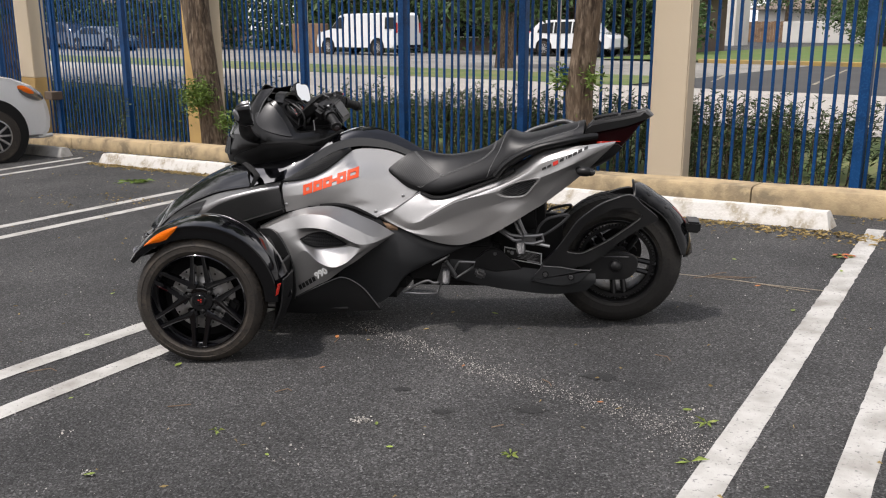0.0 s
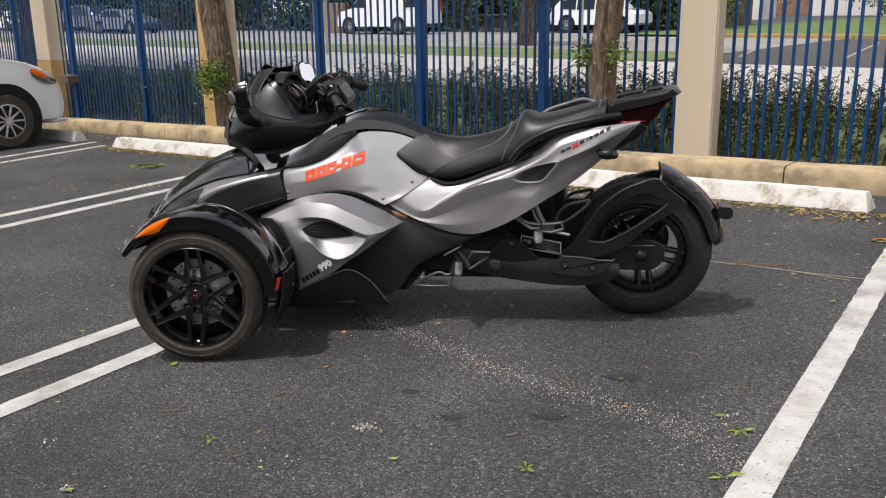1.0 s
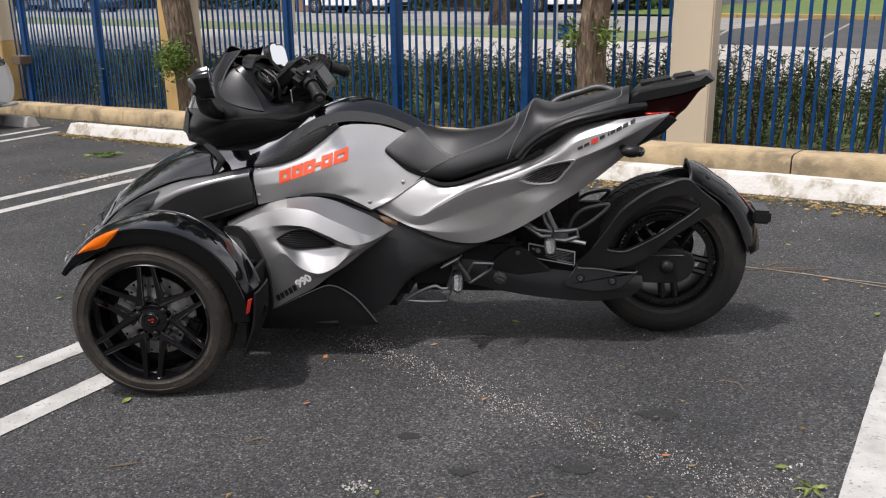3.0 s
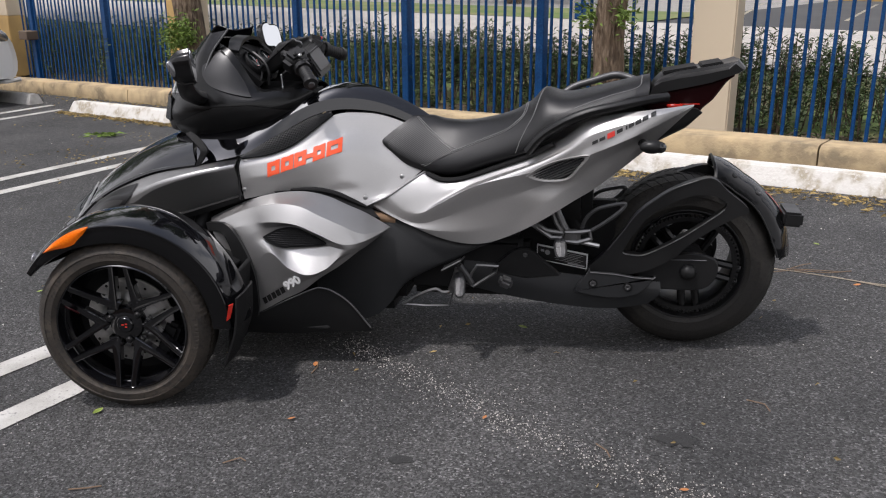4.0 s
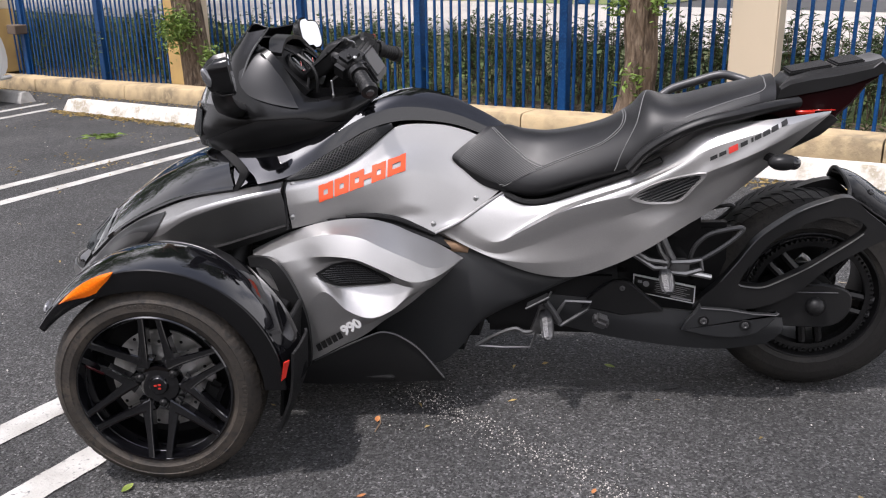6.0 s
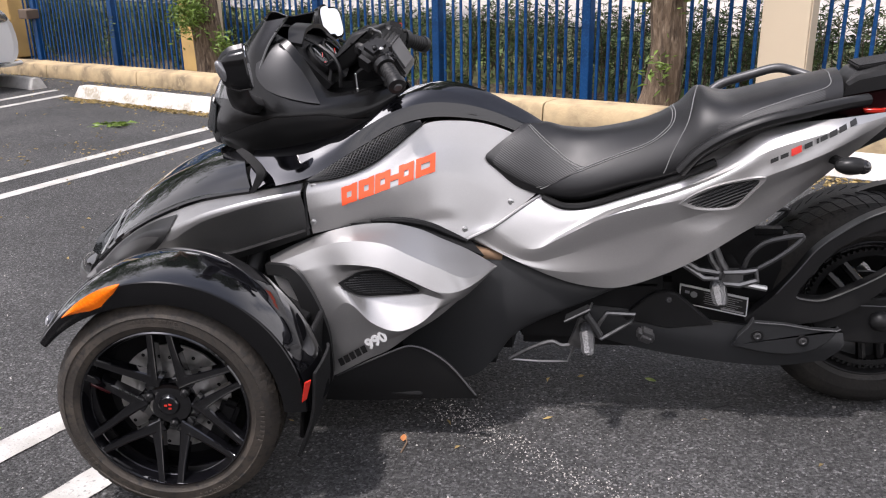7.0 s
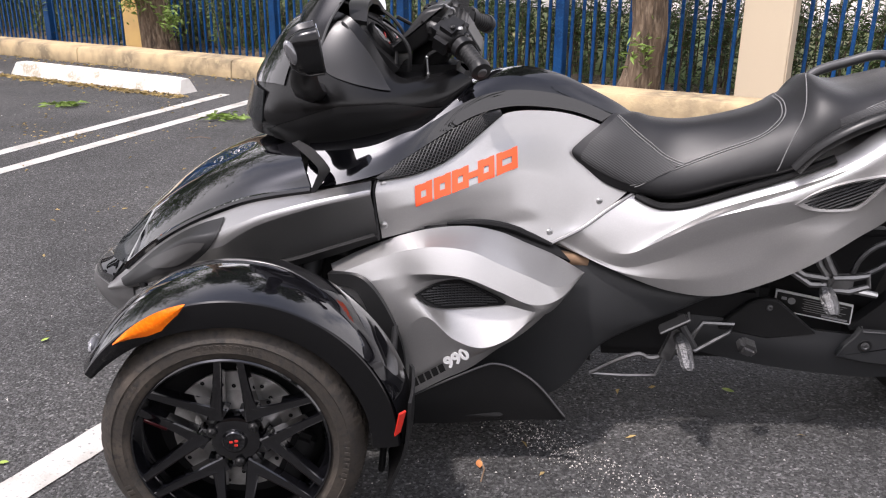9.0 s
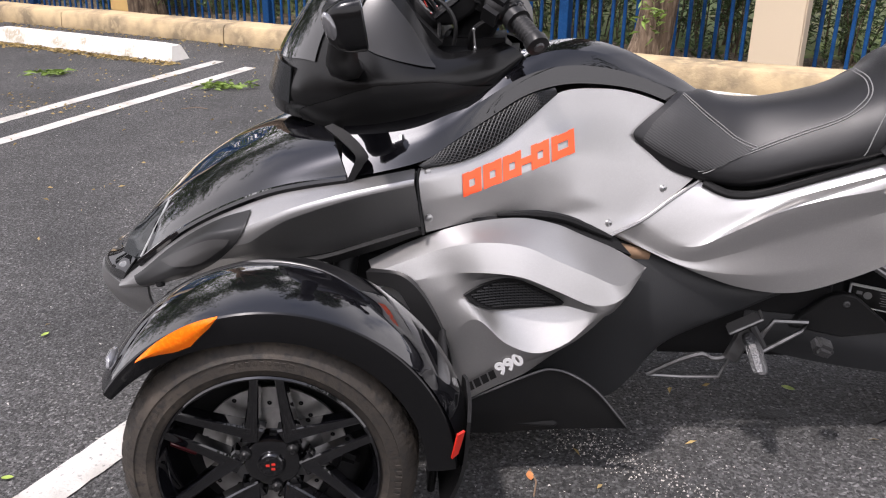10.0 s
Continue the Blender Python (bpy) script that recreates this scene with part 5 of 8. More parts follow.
both("glass_edge", g_tube(crom([(p_[0] + 0.002, p_[1] - 0.005, p_[2] + 0.006) for p_ in glass_rows[0]], 12), 0.0028, 6), "alloy")

# black bonnet, wing trim and nose
hood_rows = [
    [(-0.418, 0.376, 0.495), (-0.319, 0.343, 0.570), (-0.232, 0.334, 0.621), (-0.156, 0.336, 0.655), (-0.081, 0.339, 0.681), (-0.009, 0.342, 0.696), (0.085, 0.346, 0.709)],
    [(-0.455, 0.420, 0.490), (-0.360, 0.390, 0.577), (-0.272, 0.378, 0.635), (-0.190, 0.376, 0.676), (-0.110, 0.376, 0.708), (-0.035, 0.378, 0.730), (0.062, 0.380, 0.752)],
    [(-0.520, 0.500, 0.470), (-0.420, 0.475, 0.575), (-0.325, 0.460, 0.645), (-0.235, 0.452, 0.696), (-0.150, 0.450, 0.735), (-0.070, 0.450, 0.762), (0.035, 0.450, 0.785)],
    [(-0.560, 0.570, 0.455), (-0.455, 0.560, 0.566), (-0.355, 0.555, 0.645), (-0.262, 0.552, 0.703), (-0.172, 0.550, 0.745), (-0.090, 0.550, 0.775), (0.020, 0.550, 0.797)],
    [(-0.580, 0.650, 0.448), (-0.465, 0.650, 0.566), (-0.365, 0.650, 0.648), (-0.270, 0.650, 0.710), (-0.180, 0.650, 0.752), (-0.095, 0.650, 0.782), (0.015, 0.650, 0.803)]]
hood = part("bonnet", g_sheet(hood_rows, 40, 40, 0.006, mirror=True), "gloss", bike, "gloss black bonnet reflecting trees and sky")
both("bonnet_trim", g_tube(crom([(p[0], p[1] - 0.002, p[2] - 0.003) for p in hood_rows[0]], 30), 0.010, 8), "gloss")
nose = [[(-0.440, 0.395, 0.492), (-0.500, 0.470, 0.482), (-0.553, 0.560, 0.462), (-0.578, 0.650, 0.452)],
        [(-0.470, 0.392, 0.455), (-0.535, 0.462, 0.450), (-0.590, 0.550, 0.440), (-0.612, 0.650, 0.436)],
        [(-0.478, 0.394, 0.428), (-0.548, 0.462, 0.424), (-0.602, 0.550, 0.418), (-0.622, 0.650, 0.416)]]
both("nose_panel", g_sheet(nose, 20, 12, 0.006), "gloss", "gloss black nose panel")
bump = [[(-0.395, 0.340, 0.446), (-0.470, 0.384, 0.430), (-0.548, 0.458, 0.427), (-0.604, 0.548, 0.420), (-0.625, 0.650, 0.418)],
        [(-0.395, 0.345, 0.408), (-0.474, 0.388, 0.395), (-0.556, 0.462, 0.390), (-0.612, 0.550, 0.384), (-0.632, 0.650, 0.382)],
        [(-0.375, 0.360, 0.362), (-0.450, 0.400, 0.350), (-0.535, 0.472, 0.342), (-0.592, 0.556, 0.336), (-0.612, 0.650, 0.334)],
        [(-0.330, 0.385, 0.325), (-0.400, 0.420, 0.315), (-0.485, 0.490, 0.305), (-0.540, 0.570, 0.300), (-0.560, 0.650, 0.300)]]
both("front_bumper", g_sheet(bump, 24, 16, 0.006), "silver_shaded", "silver lower bumper, darkened for shade")
wing = [[(0.030, 0.400, 0.806), (0.066, 0.372, 0.788), (0.104, 0.348, 0.758), (0.097, 0.342, 0.730), (0.082, 0.336, 0.700)],
        [(0.048, 0.404, 0.812), (0.090, 0.376, 0.797), (0.130, 0.350, 0.760), (0.116, 0.343, 0.730), (0.094, 0.338, 0.698)]]
both("wing_trim", g_sheet(wing, 33, 6, 0.016, facet=0.8), "matte", "satin black trim wing behind the bonnet", angle=25)

console_rows = [
    [(0.072, 0.354, 0.702), (0.235, 0.384, 0.733), (0.305, 0.420, 0.768), (0.379, 0.466, 0.808), (0.458, 0.514, 0.848), (0.541, 0.550, 0.864), (0.630, 0.577, 0.858), (0.713, 0.594, 0.840), (0.795, 0.606, 0.806), (0.850, 0.615, 0.786)],
    [(0.066, 0.394, 0.742), (0.225, 0.412, 0.772), (0.300, 0.444, 0.804), (0.376, 0.484, 0.850), (0.456, 0.526, 0.888), (0.540, 0.560, 0.903), (0.630, 0.585, 0.894), (0.713, 0.601, 0.870), (0.795, 0.612, 0.832), (0.850, 0.619, 0.806)],
    [(0.062, 0.452, 0.796), (0.215, 0.476, 0.832), (0.300, 0.497, 0.860), (0.380, 0.530, 0.890), (0.460, 0.562, 0.921), (0.545, 0.588, 0.934), (0.635, 0.606, 0.916), (0.720, 0.618, 0.880), (0.795, 0.625, 0.845), (0.848, 0.630, 0.815)],
    [(0.058, 0.650, 0.822), (0.215, 0.650, 0.858), (0.310, 0.650, 0.890), (0.400, 0.650, 0.908), (0.490, 0.650, 0.938), (0.580, 0.650, 0.948), (0.669, 0.650, 0.927), (0.750, 0.650, 0.888), (0.805, 0.650, 0.858), (0.845, 0.650, 0.832)]]
part("tank_console", g_sheet(console_rows, 54, 43, 0.006, mirror=True, facet=0.6), "gloss", bike, "gloss black tank console reflecting trees", angle=16)
mesh_a = [(0.236, 0.374, 0.726), (0.301, 0.417, 0.762), (0.379, 0.466, 0.803), (0.458, 0.514, 0.842), (0.520, 0.540, 0.856)]
mesh_b = [(0.245, 0.374, 0.722), (0.325, 0.410, 0.729), (0.400, 0.452, 0.755), (0.463, 0.494, 0.798), (0.526, 0.538, 0.846)]
mid = [tuple((np.array(a) + np.array(b)) / 2 + np.array((0, -0.003, 0.002))) for a, b in zip(mesh_a, mesh_b)]
grille = g_sheet([mesh_a, mid, mesh_b], 30, 7, 0.003, lift=0.003)
ga, gb = both("side_grille", grille, "matte", "black honeycomb grille")
surf = surface([mesh_a, mid, mesh_b], 120, 21)
wires = []
for k in range(-20, 120, 4):
    for s in (1, -1):
        pts = []
        for i in range(21):
            j = k + (i if s > 0 else 20 - i)
            if 0 <= j < 120:
                pts.append(surf[i, j] + np.array((0.001, -0.0065, 0.0035)))
        if len(pts) > 3:
            wires.append(g_tube(pts[::2] if len(pts) > 5 else pts, 0.0015, 5))
both("grille_wire", g_join(*wires), "fairing")
both("seam", g_tube(crom([(0.237, 0.374, 0.722), (0.231, 0.361, 0.700), (0.236, 0.347, 0.655), (0.243, 0.332, 0.618), (0.247, 0.320, 0.592)], 16), 0.0035, 6), "matte")
both("seam", g_tube(crom([(0.651, 0.456, 0.542), (0.724, 0.482, 0.572), (0.787, 0.508, 0.612), (0.852, 0.532, 0.652)], 14), 0.0042, 6), "silver_shaded")
both("gap_seal", g_sheet([[(0.245, 0.352, 0.596), (0.35, 0.385, 0.606), (0.45, 0.412, 0.607), (0.53, 0.436, 0.596), (0.60, 0.45, 0.562), (0.66, 0.466, 0.54)],
                          [(0.19, 0.358, 0.56), (0.29, 0.372, 0.588), (0.42, 0.395, 0.602), (0.51, 0.412, 0.59), (0.59, 0.425, 0.552), (0.70, 0.452, 0.498)]], 24, 4, 0.01), "matte", "black gap strip")
both("gap_seal", g_tube(crom([(0.40, 0.398, 0.610), (0.48, 0.412, 0.608), (0.55, 0.432, 0.590), (0.61, 0.446, 0.560), (0.652, 0.452, 0.540)], 16), [0.004, 0.006, 0.008, 0.009, 0.010, 0.010, 0.010, 0.010, 0.010, 0.010, 0.009, 0.009, 0.008, 0.007, 0.006, 0.005], 8), "matte")
both("panel_foot", g_sheet([[(-0.075, 0.282, 0.534), (0.024, 0.300, 0.540), (0.13, 0.316, 0.568), (0.235, 0.333, 0.597)], [(-0.06, 0.30, 0.522), (0.03, 0.315, 0.522), (0.14, 0.33, 0.55), (0.245, 0.345, 0.585)]], 14, 4, 0.01), "matte")

# screws
for x, y, z in ((0.258, 0.336, 0.624), (0.252, 0.380, 0.712), (0.646, 0.469, 0.568), (0.768, 0.521, 0.633)):
    g = g_move(g_lathe([(0.001, -0.006), (0.003, -0.004), (0.0035, -0.0065), (0.008, -0.005), (0.0085, 0.0), (0.0085, 0.003)], 12), Matrix.Translation((x, y, z)) @ pose(0, 0, 0, 0, 0, 25))
    both("screw", g, "alloy")

# lettering on the tank side: plain slanted bars in the decal's colour
a = surface(tank_rows, 200, 161, facet=0.6)


def on_panel(grid, x, z):
    d = (grid[..., 0] - x) ** 2 + (grid[..., 2] - z) ** 2
    d = d.reshape(-1)
    k = np.argpartition(d, 6)[:6]
    w = 1 / (d[k] + 1e-8)
    return (grid.reshape(-1, 3)[k] * w[:, None]).sum(0) / w.sum()


def decal_bar(grid, c, w, h, slant, tilt, lift=0.004):
    """One slanted bar laid on a panel: centre (x, z), width, height, lean and line angle in degrees."""
    t, sl = radians(tilt), math.tan(radians(slant))
    pts = []
    nx, nz = 4, 4
    for j in range(nz + 1):
        for i in range(nx + 1):
            q, e = (i / nx - 0.5) * w, (j / nz - 0.5) * h
            q += e * sl
            x, z = c[0] + q * math.cos(t) - e * math.sin(t), c[1] + q * math.sin(t) + e * math.cos(t)
            p = on_panel(grid, x, z)
            pts.append((x, p[1] - lift, z))
    return g_grid(np.array(pts).reshape(nz + 1, nx + 1, 3))


bars = []
t0 = radians(16.5)
def word(s):
    return (0.328 + 0.83 * s * math.cos(t0), 0.681 + 0.83 * s * math.sin(t0))
for s, w, h in ((0.024, 0.046, 0.046), (0.078, 0.046, 0.046), (0.130, 0.046, 0.046), (0.168, 0.024, 0.013), (0.206, 0.046, 0.046), (0.268, 0.066, 0.046)):
    x, z = word(s)
    if w < 0.03:
        bars.append(decal_bar(a, (x, z), w, h, 13, 16.5))
        continue
    w *= 0.80
    ring_ = [decal_bar(a, (x + o * math.cos(t0), z + o * math.sin(t0)), 0.0140, h, 13, 16.5) for o in ((-w * 0.36, w * 0.36) if w < 0.06 else (-w * 0.39, 0, w * 0.39))]
    ring_ += [decal_bar(a, (x + d * 0.25 - d * math.sin(t0), z + d * math.cos(t0)), w * 0.95, 0.0150, 13, 16.5, 0.0044) for d in (-0.0155, 0.0155)]
    bars.append(g_join(*ring_))
for g in bars:
    both("decal", g, "decal", "orange-red slanted badge shape")
b2 = surface(rear_rows, 200, 160)
sb, rb = [], []
for k, (s, w, h) in enumerate(((0.0, 0.02, 0.012), (0.025, 0.02, 0.012), (0.055, 0.026, 0.02), (0.085, 0.02, 0.014), (0.108, 0.006, 0.014), (0.124, 0.018, 0.014), (0.148, 0.02, 0.016), (0.172, 0.02, 0.016), (0.2, 0.018, 0.014))):
    x, z = 1.436 + s * math.cos(radians(25)), 0.772 + s * math.sin(radians(25))
    (rb if k == 2 else sb).append(decal_bar(b2, (x, z), w, h * 0.78, 22, 25, 0.005))
for g in sb:
    both("decal", g, "decal_black", "black badge bar")
both("decal", g_join(*rb), "decal_red", "red badge mark")
c2 = surface(cover_rows, 160, 160)
bars = [decal_bar(c2, (0.331 + s * 0.87, 0.253 + s * 0.5), w, 0.022, 12, 29) for s, w in ((0.0, 0.0145), (0.0185, 0.015), (0.037, 0.0145), (0.0555, 0.015), (0.074, 0.0145))]
for g in bars:
    both("decal", g, "decal_black", "black badge bar")
tm = Matrix.Translation((0.412, 0.2555, 0.292)) @ Matrix(((0.87, -0.5, 0, 0), (0.08, -0.05, -1, 0), (0.5, 0.87, 0, 0), (0, 0, 0, 1)))
part("number", g_text("990", 0.041, tm, bold=0.0018), "decal_white", bike, "pale model number", smooth=False)

# vents
def vent(name, outline, y0, slats, slope, label, depth=1.0):
    o = crom(outline + [outline[0]], 41)[:-1]
    f3 = lambda p, d: (p[0], y0(p[0], p[1]) + d * depth, p[1])
    c = o.mean(0)
    inner = c + (o - c) * 0.86
    ring = np.array([[f3(p, 0.012) for p in c + (o - c) * 1.02], [f3(p, -0.005) for p in o], [f3(p, -0.003) for p in inner], [f3(p, 0.014) for p in inner]])
    back = ([f3(p, 0.010) for p in inner], [tuple(range(len(inner)))])
    res = []
    for flip in (False, True):
        fr = part(name, g_flip(g_grid(ring, True)) if flip else g_grid(ring, True), slats[1], bike, label)
        part("backing", g_flip(back) if flip else back, "matte", fr, smooth=False)
        for k in range(slats[0]):
            s = (k + 0.7) / (slats[0] + 0.4)
            lo, hi = inner[:, 1].min(), inner[:, 1].max()
            z = lo + (hi - lo) * s
            d = Vector((math.cos(slope), math.sin(slope)))
            ts = []
            for i in range(len(inner)):
                p, q = inner[i], inner[(i + 1) % len(inner)]
                fp = -(p[0] - c[0]) * d.y + (p[1] - z) * d.x
                fq = -(q[0] - c[0]) * d.y + (q[1] - z) * d.x
                if fp * fq < 0:
                    w = fp / (fp - fq)
                    ts.append(p + (q - p) * w)
            if len(ts) >= 2:
                ts = sorted(ts, key=lambda q: q[0])
                q0 = 0.004 if depth == 1.0 else -0.004
                g = g_tube([f3(ts[0] + (ts[-1] - ts[0]) * e, q0) for e in np.linspace(0, 1, 5)], 0.0026 if depth < 1 else 0.0032, 5)
                part("slat", g_flip(g) if flip else g, "satin", fr)
        for k in range(slats[2]):
            x = inner[:, 0].min() + (inner[:, 0].max() - inner[:, 0].min()) * (k + 0.7) / (slats[2] + 0.4)
            zs = [inner[i] + (inner[(i + 1) % len(inner)] - inner[i]) * ((x - inner[i][0]) / (inner[(i + 1) % len(inner)][0] - inner[i][0] + 1e-9)) for i in range(len(inner)) if (inner[i][0] - x) * (inner[(i + 1) % len(inner)][0] - x) < 0]
            if len(zs) >= 2:
                g = g_tube([f3(zs[0] + (zs[-1] - zs[0]) * e, -0.004) for e in np.linspace(0, 1, 4)], 0.0022, 4)
                part("bar", g_flip(g) if flip else g, "satin", fr)
    return res


c3 = surface(cover_rows, 160, 160, facet=0.88)
vent("engine_vent", [(0.336, 0.474), (0.362, 0.488), (0.395, 0.500), (0.440, 0.502), (0.492, 0.478), (0.545, 0.446), (0.510, 0.436), (0.459, 0.432), (0.400, 0.433), (0.362, 0.450)], lambda x, z: on_panel(c3, x, z)[1] - 0.0065, (9, "matte", 22), 0.0, "black meshed vent in the engine cover", 0.45)
vent("seat_vent", [(1.214, 0.656), (1.250, 0.683), (1.300, 0.706), (1.360, 0.722), (1.418, 0.729), (1.392, 0.692), (1.352, 0.650), (1.300, 0.641), (1.250, 0.643)], lambda x, z: 0.432 - 0.05 * (x - 1.214) - 0.08 * (z - 0.69), (9, "silver", 0), 0.42, "black slatted vent with a silver rim")

# lower black bodywork and engine
belly = [[(0.245, 0.262, 0.186), (0.310, 0.266, 0.206), (0.410, 0.276, 0.252), (0.495, 0.285, 0.288), (0.530, 0.288, 0.292), (0.570, 0.290, 0.278), (0.625, 0.293, 0.236), (0.690, 0.298, 0.150)],
         [(0.235, 0.266, 0.155), (0.305, 0.270, 0.165), (0.405, 0.282, 0.188), (0.495, 0.292, 0.205), (0.535, 0.296, 0.208), (0.580, 0.298, 0.198), (0.635, 0.299, 0.176), (0.692, 0.300, 0.143)],
         [(0.225, 0.280, 0.122), (0.300, 0.288, 0.118), (0.400, 0.300, 0.116), (0.495, 0.310, 0.120), (0.540, 0.312, 0.123), (0.590, 0.310, 0.128), (0.645, 0.306, 0.133), (0.695, 0.302, 0.138)]]
both("belly_pan", g_sheet(belly, 30, 14, 0.008), "satin", "black lower belly pan")
both("belly_edge", g_tube(crom([(p[0], p[1] - 0.003, p[2] + 0.001) for p in belly[0][1:]], 30), 0.003, 5), "grey_satin")
lower = [[(0.470, 0.470, 0.540), (0.660, 0.497, 0.522), (0.780, 0.500, 0.482), (0.880, 0.502, 0.450), (0.990, 0.504, 0.425), (1.100, 0.504, 0.430)],
         [(0.460, 0.440, 0.470), (0.660, 0.462, 0.470), (0.770, 0.480, 0.440), (0.880, 0.478, 0.405), (0.985, 0.484, 0.392), (1.080, 0.490, 0.408)],
         [(0.460, 0.428, 0.340), (0.660, 0.440, 0.350), (0.765, 0.458, 0.350), (0.870, 0.472, 0.345), (0.960, 0.480, 0.358), (1.040, 0.488, 0.390)],
         [(0.460, 0.425, 0.220), (0.650, 0.438, 0.230), (0.745, 0.456, 0.270), (0.830, 0.470, 0.305), (0.910, 0.480, 0.330), (0.990, 0.488, 0.370)],
         [(0.460, 0.430, 0.120), (0.640, 0.440, 0.130), (0.715, 0.458, 0.180), (0.770, 0.475, 0.250), (0.850, 0.485, 0.300), (0.950, 0.490, 0.350)]]
both("side_fairing", g_sheet(lower, 30, 24, 0.008), "fairing", "matte black side fairing below the seat panel")
part("engine", g_box((0.46, YC, 0.315), (0.60, 0.31, 0.37), 0.05, seg=3), "matte", bike, "black engine block")
part("gearbox", g_box((0.98, YC, 0.31), (0.46, 0.24, 0.24), 0.04, seg=3), "matte", bike)
part("front_frame", g_box((0.05, YC, 0.35), (0.62, 0.44, 0.40), 0.05, seg=3), "matte", bike)
part("frame_spine", g_box((1.05, YC, 0.56), (0.75, 0.20, 0.18), 0.04, seg=2), "matte", bike)
part("skid_plate", g_box((0.21, YC, 0.140), (0.66, 0.70, 0.02), 0.008), "matte", bike)
part("exhaust_pipe", g_tube(crom([(0.60, 0.49, 0.52), (0.66, 0.475, 0.505), (0.74, 0.50, 0.48)], 10), 0.016, 10), "rust_wood", bike, "heat-browned exhaust pipe")

# cowl
ring = [
    [(0.450, 0.585, 0.903), (0.390, 0.525, 0.858), (0.300, 0.485, 0.822), (0.162, 0.470, 0.784), (0.050, 0.478, 0.772), (-0.030, 0.515, 0.790), (-0.100, 0.560, 0.797), (-0.148, 0.650, 0.792)],
    [(0.452, 0.565, 0.925), (0.382, 0.492, 0.890), (0.292, 0.440, 0.862), (0.160, 0.422, 0.840), (0.045, 0.432, 0.830), (-0.045, 0.475, 0.845), (-0.110, 0.555, 0.848), (-0.150, 0.650, 0.850)],
    [(0.432, 0.562, 0.942), (0.360, 0.488, 0.922), (0.275, 0.430, 0.905), (0.162, 0.403, 0.894), (0.055, 0.420, 0.890), (-0.028, 0.480, 0.918), (-0.088, 0.558, 0.925), (-0.120, 0.650, 0.930)],
    [(0.415, 0.568, 0.950), (0.345, 0.500, 0.938), (0.268, 0.455, 0.932), (0.172, 0.440, 0.965), (0.082, 0.452, 0.985), (0.008, 0.495, 0.992), (-0.045, 0.565, 1.000), (-0.068, 0.650, 1.005)],
    [(0.410, 0.575, 0.952), (0.338, 0.515, 0.942), (0.268, 0.478, 0.945), (0.190, 0.475, 1.018), (0.118, 0.490, 1.052), (0.058, 0.522, 1.060), (0.012, 0.575, 1.068), (-0.005, 0.650, 1.072)],
    [(0.408, 0.582, 0.953), (0.336, 0.528, 0.944), (0.272, 0.500, 0.952), (0.208, 0.503, 1.045), (0.166, 0.518, 1.085), (0.128, 0.548, 1.098), (0.100, 0.590, 1.112), (0.090, 0.650, 1.118)]]
cl = g_sheet(ring, 46, 34, 0.006, core=(0.15, 0.65, 0.95))
cowl, _ = both("front_cowl", cl, "cowl", "satin black upper fairing")
cs_ = surface(ring, 90, 70)
arc = [(0.735, 0.10), (0.686, 0.168), (0.553, 0.336), (0.472, 0.390), (0.415, 0.400), (0.283, 0.345), (0.126, 0.06)]
both("cowl_lower", patch(cs_, arc, [(0.75, 0.0), (0.686, 0.0), (0.553, 0.0), (0.472, 0.0), (0.415, 0.0), (0.283, 0.0), (0.126, 0.0)], 30, 10, (0, -0.004, -0.001)), "satin", "black lower fairing band")
both("cowl_insert", patch(cs_, [(0.62, 0.86), (0.572, 0.933), (0.421, 0.849), (0.377, 0.824), (0.327, 0.739), (0.289, 0.525)], [(0.625, 0.76), (0.575, 0.64), (0.505, 0.570), (0.42, 0.540), (0.352, 0.530), (0.289, 0.515)], 26, 12, (0.002, -0.003, 0.002)), "insert", "satin grey fairing insert")
both("screen_front", patch(cs_, [(0.70, 0.985), (0.80, 0.99), (0.90, 0.99), (1.0, 0.99)], [(0.66, 0.46), (0.78, 0.42), (0.90, 0.40), (1.0, 0.40)], 20, 20, (-0.003, -0.002, 0.003)), "gloss", "gloss black front of the upper fairing")
both("cowl_slot", g_sheet([[(-0.052, 0.498, 0.915), (-0.09, 0.55, 0.92), (-0.118, 0.62, 0.925)], [(-0.064, 0.495, 0.835), (-0.11, 0.55, 0.838), (-0.145, 0.62, 0.842)]], 12, 6, 0.004, core=(0.15, 0.65, 0.95), lift=0.007), "screen", "gloss black headlight slot")
visor = [[(0.092, 0.462, 1.004), (0.118, 0.498, 1.078), (0.162, 0.542, 1.145)], [(0.062, 0.468, 0.996), (0.066, 0.500, 1.064), (0.096, 0.546, 1.136)],
         [(0.022, 0.520, 1.010), (0.036, 0.550, 1.082), (0.082, 0.584, 1.144)], [(0.000, 0.650, 1.030), (0.020, 0.650, 1.098), (0.076, 0.650, 1.158)]]
part("windscreen", g_sheet(visor, 20, 36, 0.005, mirror=True, core=(0.15, 0.65, 0.95)), "lip", bike, "low smoked black windscreen")
both("screen_edge", g_tube(crom([(0.094, 0.460, 1.002), (0.120, 0.496, 1.078), (0.164, 0.540, 1.147)], 14), 0.0035, 6), "gloss")
both("window_trim", g_tube(crom([(0.148, 0.500, 1.077), (0.192, 0.490, 1.030), (0.240, 0.484, 0.965)], 14), 0.0035, 6), "satin")
both("window_trim", g_tube(crom([(0.178, 0.556, 1.096), (0.232, 0.575, 1.062), (0.262, 0.575, 1.015), (0.266, 0.548, 0.968)], 18), 0.0045, 6), "satin")
